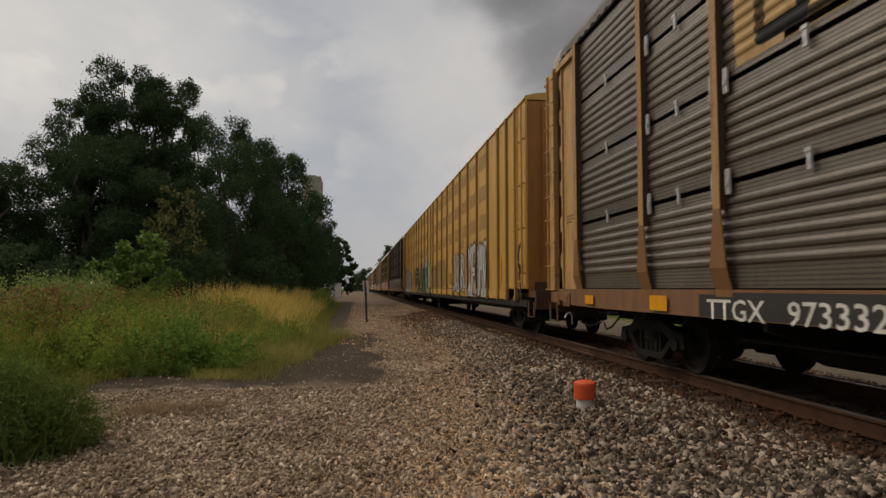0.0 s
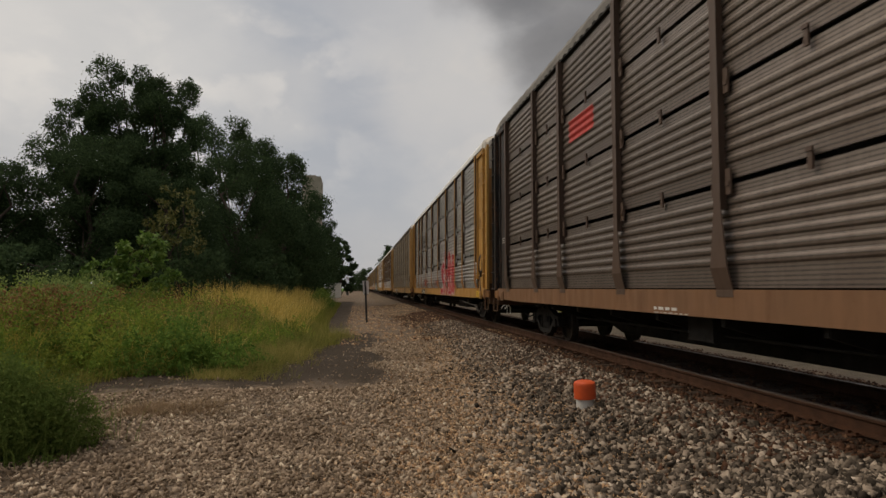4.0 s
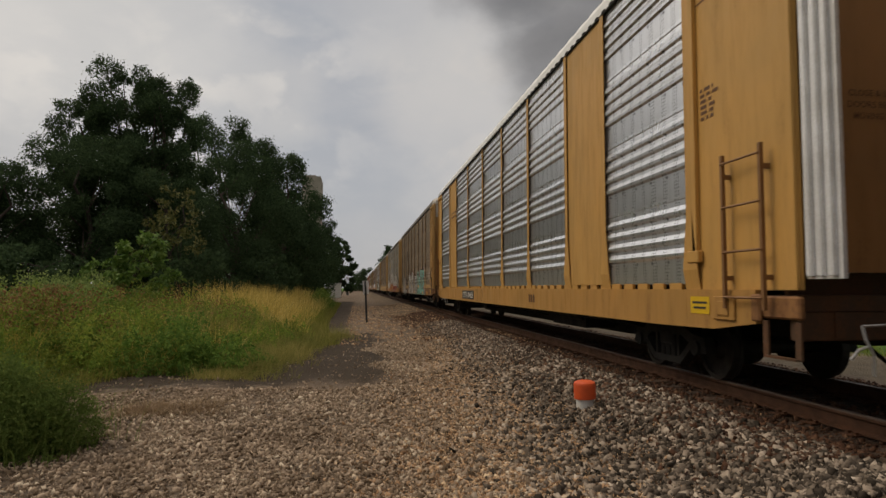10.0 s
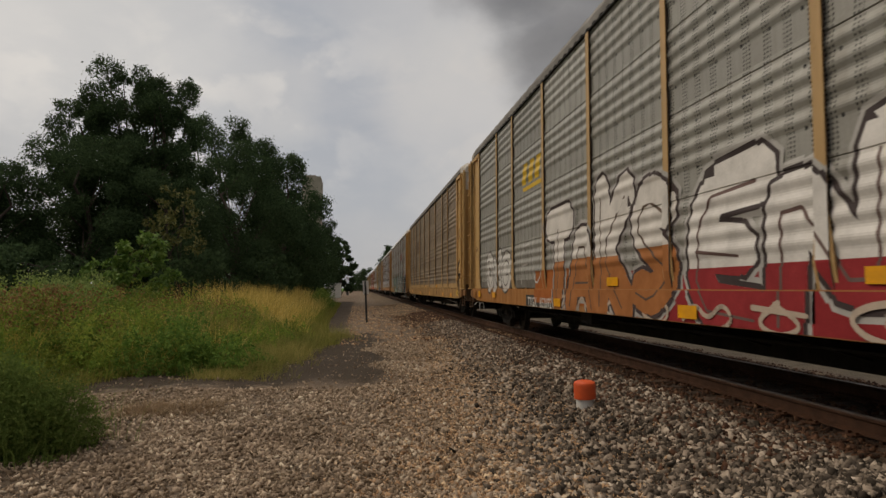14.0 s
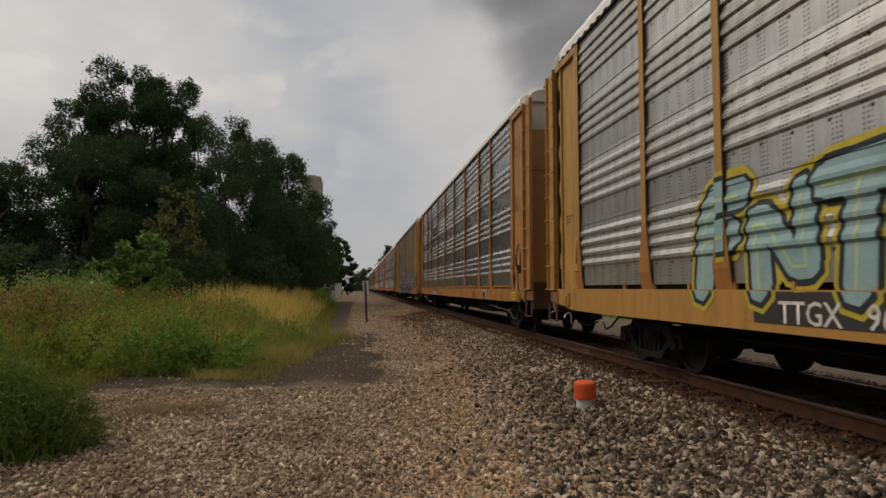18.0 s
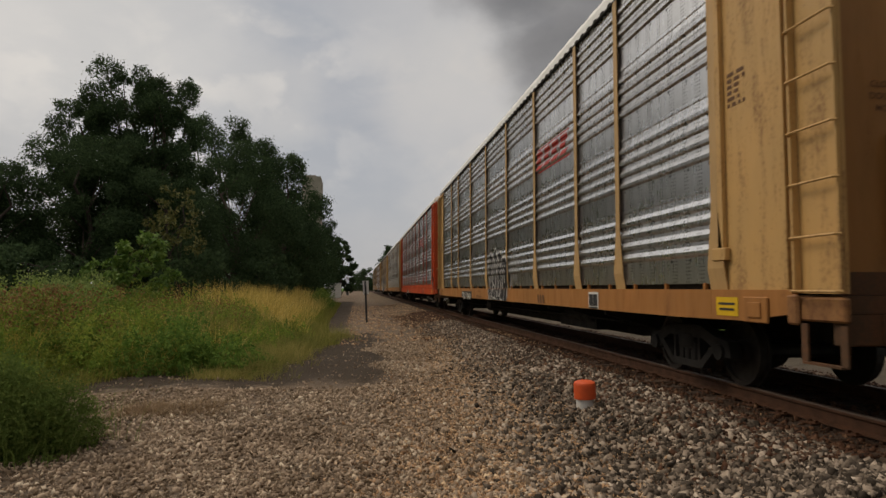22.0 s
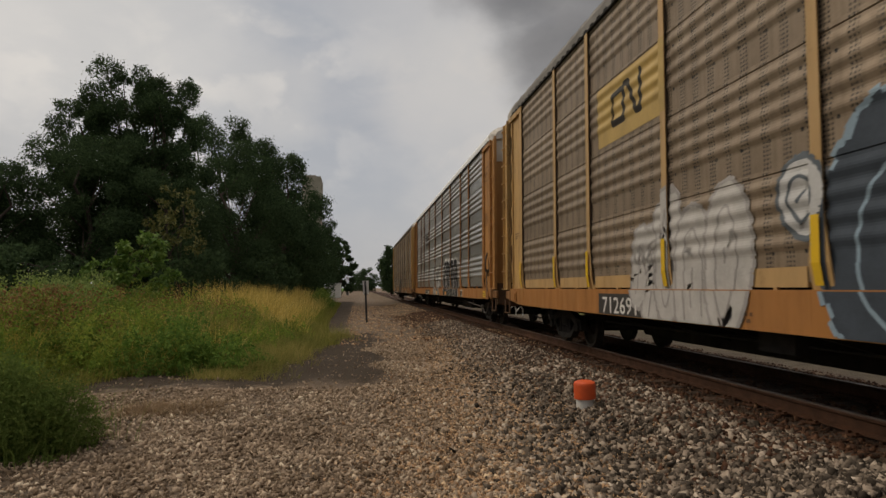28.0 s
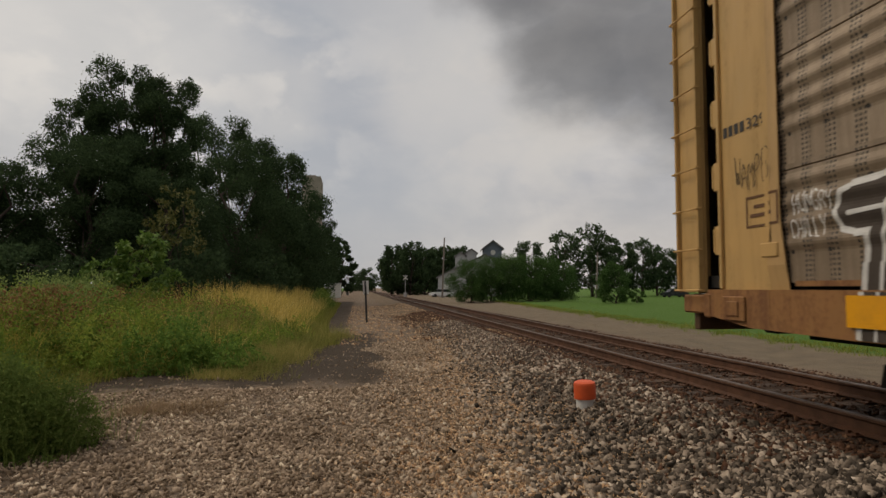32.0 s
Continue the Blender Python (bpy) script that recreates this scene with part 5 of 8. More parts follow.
LETTERS = {
    "A": [[(0.05, 0), (0.45, 1), (0.92, 0)], [(0.2, 0.34), (0.74, 0.34)]],
    "B": [[(0.12, 0), (0.12, 1), (0.7, 0.95), (0.8, 0.75), (0.55, 0.55), (0.14, 0.52)], [(0.55, 0.55), (0.9, 0.34), (0.75, 0.05), (0.12, 0)]],
    "C": [[(0.88, 0.82), (0.5, 1), (0.12, 0.72), (0.12, 0.28), (0.5, 0), (0.9, 0.16)]],
    "D": [[(0.12, 0), (0.12, 1), (0.6, 0.95), (0.92, 0.55), (0.6, 0.05), (0.12, 0)]],
    "E": [[(0.86, 1), (0.14, 0.96), (0.12, 0.04), (0.9, 0)], [(0.14, 0.52), (0.72, 0.52)]],
    "F": [[(0.9, 1), (0.16, 0.94), (0.14, 0)], [(0.16, 0.5), (0.7, 0.54)]],
    "G": [[(0.88, 0.82), (0.5, 1), (0.12, 0.72), (0.12, 0.28), (0.5, 0), (0.88, 0.15), (0.88, 0.45), (0.55, 0.45)]],
    "H": [[(0.12, 0), (0.14, 1)], [(0.88, 0), (0.84, 1)], [(0.13, 0.5), (0.85, 0.5)]],
    "I": [[(0.5, 0), (0.5, 1)]],
    "J": [[(0.8, 1), (0.78, 0.25), (0.45, 0), (0.12, 0.22)]],
    "K": [[(0.14, 0), (0.14, 1)], [(0.86, 1), (0.2, 0.48), (0.92, 0)]],
    "L": [[(0.16, 1), (0.14, 0.04), (0.88, 0)]],
    "M": [[(0.06, 0), (0.16, 1), (0.5, 0.4), (0.82, 1), (0.94, 0)]],
    "N": [[(0.1, 0), (0.12, 1), (0.86, 0.02), (0.9, 1)]],
    "O": [[(0.5, 0.02), (0.12, 0.3), (0.12, 0.72), (0.5, 1), (0.88, 0.72), (0.88, 0.3), (0.5, 0.02)]],
    "P": [[(0.14, 0), (0.14, 1), (0.75, 0.95), (0.86, 0.7), (0.6, 0.48), (0.14, 0.46)]],
    "R": [[(0.14, 0), (0.14, 1), (0.75, 0.95), (0.86, 0.7), (0.6, 0.48), (0.14, 0.46)], [(0.5, 0.47), (0.94, 0)]],
    "S": [[(0.88, 0.86), (0.45, 1), (0.12, 0.76), (0.5, 0.52), (0.88, 0.27), (0.5, 0), (0.1, 0.13)]],
    "T": [[(0.04, 0.96), (0.96, 1)], [(0.5, 0.96), (0.5, 0)]],
    "U": [[(0.12, 1), (0.14, 0.25), (0.5, 0), (0.86, 0.25), (0.88, 1)]],
    "W": [[(0.04, 1), (0.26, 0), (0.5, 0.7), (0.74, 0), (0.96, 1)]],
    "V": [[(0.08, 1), (0.5, 0), (0.94, 1)]],
    "Y": [[(0.08, 1), (0.5, 0.48), (0.94, 1)], [(0.5, 0.48), (0.48, 0)]],
    "Z": [[(0.08, 0.97), (0.92, 1), (0.1, 0.03), (0.94, 0)]],
    "0": [[(0.5, 0.02), (0.16, 0.3), (0.16, 0.72), (0.5, 1), (0.84, 0.72), (0.84, 0.3), (0.5, 0.02)]],
    "2": [[(0.12, 0.78), (0.5, 1), (0.85, 0.72), (0.12, 0.03), (0.9, 0)]],
    "9": [[(0.85, 0.6), (0.4, 0.45), (0.14, 0.75), (0.5, 1), (0.85, 0.72), (0.8, 0.2), (0.45, 0)]],
    "!": [[(0.55, 1), (0.45, 0.30)], [(0.42, 0.06), (0.43, 0.0)]],
    " ": [],
}


def soften(pts, n=2):
    for _ in range(n):
        q = [pts[0]]
        for a, b in zip(pts, pts[1:]):
            q += [(a[0] * 0.75 + b[0] * 0.25, a[1] * 0.75 + b[1] * 0.25), (a[0] * 0.25 + b[0] * 0.75, a[1] * 0.25 + b[1] * 0.75)]
        pts = q + [pts[-1]]
    return pts


def paint_graffiti(car, kind, u, z, forms, fill, edge, glow=None, weight=0.30, seed=1, accent=None, style="piece", posts=POSTS, half=HALF, flat=None, low=None):
    """Sprayed shapes between u (far end first) and z: thick softened strokes with an outline.
    style: piece (outlined fill), throw (bubbles) or tag (thin line)."""
    rng = random.Random(seed)
    u0, u1 = u
    z0, z1 = z
    h = z1 - z0
    wides = [0.55 if f in ("I", "!", " ") else 1.0 for f in forms]
    w = abs(u0 - u1) / sum(wides)
    coats = [c for c in (glow, edge, fill, accent or edge)]
    slots = {}
    mats = []
    for n, c in zip(("glow", "edge", "fill", "accent"), coats):
        if c is not None:
            slots[n] = len(mats)
            mats.append(spray(c))
    if low is not None:
        slots["low"] = len(mats)
        mats.append(spray(low[1]))
    words = {"tag": "thin sprayed scrawl", "throw": "sprayed bubble shape"}.get(style, "sprayed graffiti shape with an outline")
    for i, fm in enumerate(forms):
        one = Shape()
        begin, wf = sum(wides[:i]), wides[i]

        def lay(name, strokes, lift):
            if name in slots and strokes:
                d = drape(strokes, kind, lift, posts, half, flat)
                one.add(d.v, d.f, slots[name])

        shift = rng.uniform(-0.06, 0.06) * h
        tall = rng.uniform(0.86, 1.08)
        lean = rng.uniform(-0.12, 0.12)
        fills, edges, glows, lines = [], [], [], []
        for stroke in LETTERS[fm] if isinstance(fm, str) else FORMS[fm]:
            pts = []
            for a, b in soften([(a + rng.uniform(-0.05, 0.05), b + rng.uniform(-0.04, 0.04)) for a, b in stroke], 1 if style == "piece" or isinstance(fm, str) else 2):
                pts.append((u0 - (begin + wf * (0.04 + 0.92 * a) + lean * (b - 0.5)) * w, z0 + shift + b * h * tall))
            k = weight * min(w, h)
            if style == "tag":
                fills += ribbon(pts, k, k * 0.7)
                continue
            grow = 1.0 if style == "piece" else 1.35
            wide = k * grow * rng.uniform(0.8, 1.15)
            fills += ribbon(pts, k * grow, wide)
            edges += ribbon(pts, k * grow + 0.12, wide + 0.12)
            glows += ribbon(pts, k * grow + 0.24, wide + 0.24)
            lines += ribbon([(a + 0.12 * k, b - 0.10 * k) for a, b in pts], 0.045, 0.03)
        lay("glow", glows, 0.0050)
        lay("edge", edges, 0.0075 + 0.003 * i)
        lay("fill", fills, 0.0092 + 0.003 * i)
        if low is not None:
            lay("low", [q for q in (clip(p, 1, low[0] + 0.08 * math.sin(3.0 * i), -1) for p in fills) if len(q) > 2], 0.0108 + 0.003 * i)
        lay("accent", lines, 0.0124 + 0.003 * i)
        if one.f:
            part("graffiti", one, mats, car, words)


AUTO_HALF, UNIT = 21.0, 20.65
AUTO_POSTS = ([0.95, 1.95, 3.05] + [4.58 + 1.87 * k for k in range(9)], [22.25 + 1.86 * k for k in range(8)] + [36.9, 38.4, 39.9, 41.0])


def build_long_rack(front):
    """The smooth-sided articulated auto-rack: two bodies over three trucks."""
    y0 = SPEED * front - 0.5 + AUTO_HALF
    car = thing("articulated_autorack", "golden-yellow smooth-sided articulated rail car with perforated panels and graffiti", "railway car", pose(TRACK, y0, RAIL), "cars of the train")
    MOVERS.append((car, y0))
    unit = UNIT
    posts = []
    dots, t, b = material("punched_yellow_sheet", 0.6)
    co = coords(t)
    sep = t.nodes.new("ShaderNodeSeparateXYZ")
    link(t, co, sep.inputs[0])
    def cell(sock, p):
        return maths(t, "ABSOLUTE", maths(t, "SUBTRACT", maths(t, "FRACT", maths(t, "DIVIDE", sock, p)), 0.5))
    gy, gz = cell(sep.outputs[1], 0.062), cell(sep.outputs[2], 0.062)
    d = maths(t, "SQRT", maths(t, "ADD", maths(t, "MULTIPLY", gy, gy), maths(t, "MULTIPLY", gz, gz)))
    hole = maths(t, "LESS_THAN", d, 0.30)
    grime = noise_tex(t, co, 3, 4, 0.6)
    link(t, mixed(t, hole, mixed(t, grime, (0.53, 0.315, 0.088), (0.43, 0.25, 0.07)), (0.03, 0.02, 0.012)), b.inputs["Base Color"])
    bumped(t, b, maths(t, "SUBTRACT", 1.0, hole), 0.4, 0.01)
    M["punched_yellow"] = dots
    starts = (0.0, 2 * AUTO_HALF - unit)
    pm = Shape()
    pm.box(-FACE - 0.03, -0.055, 0.92, -FACE + 0.06, 0.055, 5.85).box(-FACE - 0.045, -0.1, 0.90, -FACE + 0.02, 0.1, 1.0)
    pm = pm.mesh("post", [M["post_gold"]])
    patch = Shape().box(-FACE + 0.034, -0.62, -0.24, -FACE + 0.046, 0.62, 0.24).mesh("punched_panel", [M["punched_yellow"]])
    for side in (1, -1):
        turn = 0 if side > 0 else 180
        for n, a in enumerate(starts):
            posts += AUTO_POSTS[n] if side > 0 else []
            edges = [a] + AUTO_POSTS[n] + [a + unit]
            for k, (e0, e1) in enumerate(zip(edges, edges[1:])):
                w, y = e1 - e0, side * ((e0 + e1) / 2 - AUTO_HALF)
                if k:
                    part("post", pm, None, car, at=pose(0, side * (e0 - AUTO_HALF), 0, 0, 0, turn))
                wall = once(("wall_panel", round(w, 2)), lambda: Shape().box(-FACE + 0.04, -w / 2 + 0.004, 1.20, -FACE + 0.09, w / 2 - 0.004, 5.86), ["auto_yellow"])
                board = once(("lower_board", round(w, 2)), lambda: Shape().box(-FACE + 0.02, -w / 2 + 0.02, 0.92, -FACE + 0.07, w / 2 - 0.02, 1.185), ["auto_yellow"])
                part("wall_panel", wall, None, car, at=pose(0, y, 0, 0, 0, turn))
                if 1.9 < e0 < 39.8:
                    part("lower_board", board, None, car, at=pose(0, y, 0, 0, 0, turn))
                if 0 < k < len(edges) - 2 and 4.5 < e0 < 36.0:
                    for z in (5.33, 4.30, 3.36, 1.62):
                        part("punched_panel", patch, None, car, at=pose(0, y, z, 0, 0, turn))
    for n, a in enumerate(starts):
        m = a + unit / 2 - AUTO_HALF
        r = Shape()
        arc = [(-FACE, 5.84), (-1.56, 5.93), (-1.3, 6.0), (-0.7, 6.06), (0, 6.08), (0.7, 6.06), (1.3, 6.0), (1.56, 5.93), (FACE, 5.84)]
        r.prism_y(arc, m - unit / 2 + 0.02, m + unit / 2 - 0.02)
        part("roof", r, M["auto_yellow"], car)
        for x in (-FACE + 0.05, FACE - 0.2):
            part("side_sill", Shape().box(x, m - unit / 2, 0.76, x + 0.15, m + unit / 2, 0.915), M["black_paint"], car, "black side sill")
        part("deck", Shape().box(-1.4, m - unit / 2, 1.0, 1.4, m + unit / 2, 1.1), M["black_paint"], car)
        part("centre_sill", Shape().box(-0.35, m - unit / 2, 0.5, 0.35, m + unit / 2, 1.0), M["black_paint"], car)
    s = Shape()
    for k in range(9):
        w = 1.42 if k % 2 else 1.5
        s.box(-w, -0.36 + k * 0.08, 0.8, w, -0.30 + k * 0.08, 5.8)
    part("bellows", s, M["black_paint"], car, "black folded bellows between the two bodies")
    for sign in (-1, 1):
        s = Shape()
        e = sign * AUTO_HALF
        s.box(-1.5, min(e, e - sign * 0.06), 1.0, 1.5, max(e, e - sign * 0.06), 5.8)
        for x in (-1.1, -0.55, 0, 0.55, 1.1):
            s.box(x - 0.05, min(e, e + sign * 0.09), 1.05, x + 0.05, max(e, e + sign * 0.09), 5.75)
        s.box(-1.0, min(e, e + sign * 0.05), 1.6, -0.5, max(e, e + sign * 0.05), 2.9)
        part("end_door", s, M["brown"], car, "brown-stained steel end doors")
        for side in (1, -1):
            at = pose(0, sign * (AUTO_HALF - HALF), 0) @ pose(0, 0, 0, 0, 0, 0 if side > 0 else 180)
            part("ladder", once(("side_ladder", sign, "auto_yellow", True), side_ladder_shape(sign, 1.25, 5.7), ["auto_yellow"]), None, car, at=at if side > 0 else pose(0, -sign * (AUTO_HALF - HALF), 0, 0, 0, 180))
            part("stirrup_step", once(("stirrup_step", sign), stirrup_shape(sign), ["dark_steel"]), None, car, at=at if side > 0 else pose(0, -sign * (AUTO_HALF - HALF), 0, 0, 0, 180))
        part("coupler", once(("coupler", sign), coupler_shape(sign), ["dark_steel"]), None, car, at=pose(0, sign * (AUTO_HALF - HALF), 0))
        part("end_sill", once(("end_sill", sign), end_sill_shape(sign), ["end_grime"]), None, car, "grimy brown end beam and platform", at=pose(0, sign * (AUTO_HALF - HALF), 0))
    for y in (-18.3, 0.0, 18.3):
        SPINNERS.extend((w, a, y + a, y0) for w, a in build_truck(car, y))
    part("hand_brake", once(("hand_brake",), handbrake_shape, ["greasy_steel"]), None, car, at=pose(0, -(AUTO_HALF - HALF), 0))
    return car, posts


def rack(i, kind, sheet, paint, sill, roof, label, **more):
    spec = dict(kind=kind, sheet=sheet, paint=paint, sill=sill, roof=roof, label=label, seed=100 + i)
    spec.update(more)
    front = 6.986 + 1.7079 * (i - 4) + SHIFT.get(i, 0.0) if i >= 2 else -0.769
    return build_rack(front, spec)


SHIFT = {3: -0.022, 5: -0.010, 11: 0.011, 13: 0.011}
BLACK, WHITE, GREY = (0.018, 0.018, 0.02), (0.62, 0.61, 0.58), (0.30, 0.29, 0.28)


def slanted_logo(u, z, mat, n=3, h=0.85):
    """A road's emblem as plain slanted stripes with a bar of lettering beneath."""
    polys = []
    for k in range(5):
        polys.append(bar(u + 0.75 - 0.05 * k, z + 0.28 - k * 0.10, 0.62 + 0.05 * k, 0.055, 0.02))
    for k in range(n):
        polys.append(bar(u + 0.12 - 0.38 * k, z + 0.1, 0.13, 0.46, -0.12))
        polys.append(bar(u - 0.04 - 0.38 * k, z + 0.27, 0.24, 0.11, -0.03))
        polys.append(bar(u + 0.02 - 0.38 * k, z - 0.08, 0.24, 0.11, -0.03))
    for k in range(12):
        polys.append(bar(u + 1.0 - 0.18 * k, z - 0.36, 0.12, 0.13, -0.02))
    return ("road_emblem", mat, polys)


def loop_logo(u, z, mat, k=1.0):
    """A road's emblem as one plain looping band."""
    pts = [(0.55, 0.22), (0.55, -0.30), (0.08, -0.30), (0.08, 0.30), (-0.10, 0.30), (-0.42, -0.30), (-0.58, -0.30), (-0.58, 0.34)]
    polys = ribbon([(u + a * k * 1.25, z + b * k * 1.2) for a, b in pts], 0.15 * k)
    polys += ribbon([(u + 0.55 * k * 1.25, z + 0.22 * k * 1.2), (u + 0.2 * k, z + 0.30 * k)], 0.15 * k)
    return ("road_emblem", mat, polys)


def bar_logo(u, z, mat, n=4):
    """A road's emblem as a slanted row of plain bars."""
    polys = []
    for k in range(n):
        x = u + 0.9 - k * 1.8 / (n - 1) * 0.95
        polys += [bar(x, z + 0.14, 0.42, 0.10, -0.05), bar(x + 0.03, z, 0.34, 0.09, -0.03), bar(x, z - 0.14, 0.42, 0.10, -0.05)]
    return ("road_emblem", mat, polys + [bar(u, z - 0.25, 2.2, 0.03), bar(u, z + 0.26, 2.2, 0.03)])


def backing(u, z, w, h, mat):
    return ("emblem_panel", mat, [bar(u, z, w, h)])


def tape(*spots):
    return ("reflective_tape", "reflector", [bar(u, z, w, h) for u, z, w, h in spots])


def maker(u, z=0.98, mat="brown_text"):
    """Owner's mark on the side beam as plain bars."""
    polys = []
    for k in range(3):
        x = u - 0.19 * k
        polys += [bar(x, z, 0.12, 0.18, 0.02)]
    return ("owner_mark", mat, polys)


def plate(u, z=0.98):
    return [("routing_plate", "white_text", [bar(u, z, 0.46, 0.34)]), ("routing_print", (0.04, 0.04, 0.04), [bar(u + 0.105, z + 0.035, 0.18, 0.20), bar(u - 0.10, z + 0.035, 0.19, 0.20), bar(u, z - 0.115, 0.40, 0.07)])]


def ring(u, z, r, mat="brown_text"):
    return ("round_mark", mat, ribbon([(u + r * math.cos(a * math.pi / 8), z + r * math.sin(a * math.pi / 8)) for a in range(17)], 0.025))


def old_tape():
    return tape((2.6, 0.93, 0.45, 0.16), (5.2, 0.93, 0.45, 0.16), (8.0, 1.32, 0.45, 0.14), (11.0, 0.93, 0.45, 0.16), (13.4, 1.32, 0.45, 0.14), (16.2, 0.93, 0.45, 0.16), (22.3, 1.02, 0.45, 0.16), (24.6, 1.02, 0.4, 0.2))


rack(0, "slot", "slot_dull", "tan", "rust_sill", "roof_dark", "weathered grey auto-rack car with tan posts and rusty sill", number="TTGX   973332", post="worn_tan", plate=(19.12, 2.61, 0.98, 0.23), marks=[backing(18.5, 4.1, 2.6, 1.02, "tan"), loop_logo(18.6, 4.15, (0.03, 0.03, 0.032), 1.1), ("emblem_bar", "black_text", [bar(18.2, 3.68, 1.6, 0.16)]), ("dark_band", "black_text", [bar(13.5, 0.94, 13.2, 0.46)]), tape((21.6, 1.02, 0.5, 0.2), (24.2, 1.02, 0.4, 0.15))])

LONG, LONG_POSTS = build_long_rack(0.94)
ON_LONG = dict(posts=LONG_POSTS, half=AUTO_HALF, flat=FACE - 0.03)
paint_graffiti(LONG, "", (8.3, 4.6), (0.95, 2.6), "KEDMO", WHITE, (0.035, 0.028, 0.025), (0.34, 0.24, 0.12), 0.30, 11, style="throw", **ON_LONG)
paint_graffiti(LONG, "", (12.5, 9.1), (1.2, 2.5), "LUBR", WHITE, (0.035, 0.028, 0.025), None, 0.22, 12, style="throw", **ON_LONG)
paint_graffiti(LONG, "", (10.4, 9.2), (2.75, 3.1), "OAYJO", BLACK, None, None, 0.14, 13, style="tag", **ON_LONG)
paint_graffiti(LONG, "", (30.0, 22.9), (0.95, 2.45), "FIVERK", (0.022, 0.03, 0.024), (0.33, 0.52, 0.34), (0.62, 0.36, 0.28), 0.38, 14, (0.45, 0.66, 0.45), **ON_LONG)
paint_graffiti(LONG, "", (23.4, 21.9), (1.0, 2.7), [3, 5], (0.36, 0.60, 0.38), BLACK, (0.40, 0.50, 0.66), 0.6, 15, **ON_LONG)
paint_graffiti(LONG, "", (39.5, 34.6), (0.95, 2.25), "ZHSTO", (0.42, 0.45, 0.44), (0.06, 0.09, 0.14), (0.20, 0.27, 0.36), 0.55, 16, (0.60, 0.66, 0.60), **ON_LONG)
paint_graffiti(LONG, "", (31.4, 30.2), (1.5, 2.3), "PBY", BLACK, None, None, 0.16, 17, style="tag", **ON_LONG)
paint_graffiti(LONG, "", (26.2, 25.2), (2.9, 3.5), [8, 5, 2], (0.13, 0.07, 0.03), None, None, 0.075, 18, style="tag", **ON_LONG)
for k, (u, w, h, c) in enumerate(((19.6, 3.0, 1.15, (0.29, 0.19, 0.085)), (16.4, 3.2, 1.3, (0.33, 0.21, 0.085)), (14.3, 0.9, 1.0, (0.36, 0.225, 0.085)))):
    part("paint_patch", drape([bar(u, 1.25 + h / 2, w, h)], "", 0.006 + 0.001 * k, **ON_LONG), spray(c), LONG, "dull overpainted patch")
part("reflective_tape", drape([bar(q - 0.30, 1.75, 0.12, 0.75) for q in LONG_POSTS[2:22:3]], "", 0.03, **ON_LONG), M["reflector"], LONG)
part("car_number", text_mesh("798444", 0.26, 1.0, "black_text", -FACE + 0.024), None, LONG, "stencilled number", at=pose(0, 37.4 - AUTO_HALF, 2.62))
part("rating_mark", text_mesh("AB40", 0.14, 0.42, "black_text", -FACE + 0.024), None, LONG, "stencilled letters", at=pose(0, 40.4 - AUTO_HALF, 2.42))
part("stencil_text", drape([bar(40.55 - 0.13 * k, 2.62, 0.10, 0.07) for k in range(4)], "", 0.006, **ON_LONG), M["black_text"], LONG)
# the wide bar paints the shade of the corner gap; the thin ones are rust
part("rust_streak", drape([bar(41.2, 3.45, 0.20, 4.4), bar(40.9, 3.0, 0.05, 3.4), bar(39.98, 2.6, 0.06, 2.6)], "", 0.005, **ON_LONG), M["grease"], LONG, "dark strip painted for the shaded corner gap, and rust streaks")
part("warning_decal", drape([bar(40.0, 1.12, 0.40, 0.2)], "", 0.006, **ON_LONG), M["decal_yellow"], LONG, "yellow warning decal")
paint_graffiti(LONG, "", (40.7, 40.15), (1.45, 1.75), [2, 0, 5], (0.62, 0.58, 0.6), None, None, 0.22, 19, style="tag", **ON_LONG)
part("road_emblem", drape([bar(39.3, 2.62, 0.5, 0.34), bar(38.6, 2.6, 0.34, 0.2)], "", 0.006, **ON_LONG), M["black_text"], LONG)

rack(2, "slot", "slot_dark", "black_paint", "rust_sill", "roof_dark", "dark brown auto-rack car with black ends and rusty sill", post="post_dark", clip_mat="post_dark", mark="white_text", number="", marks=[("road_emblem", "red_text", [bar(19.0, 4.2, 1.3, 0.42)]), tape((0.2, 1.52, 0.4, 0.28), (4.05, 1.5, 0.14, 0.3)), ("warning_decal", "white_text", [bar(0.22, 2.05, 0.5, 0.30)]), ("warning_print", "decal_dull", [bar(0.22, 2.05, 0.44, 0.24)]), maker(8.0)], graffiti=[dict(u=(8.5, 3.2), z=(1.25, 1.9), forms=[5, 2, 0, 5], fill=(0.30, 0.06, 0.05), edge=None, weight=0.10, seed=21, style="tag")])

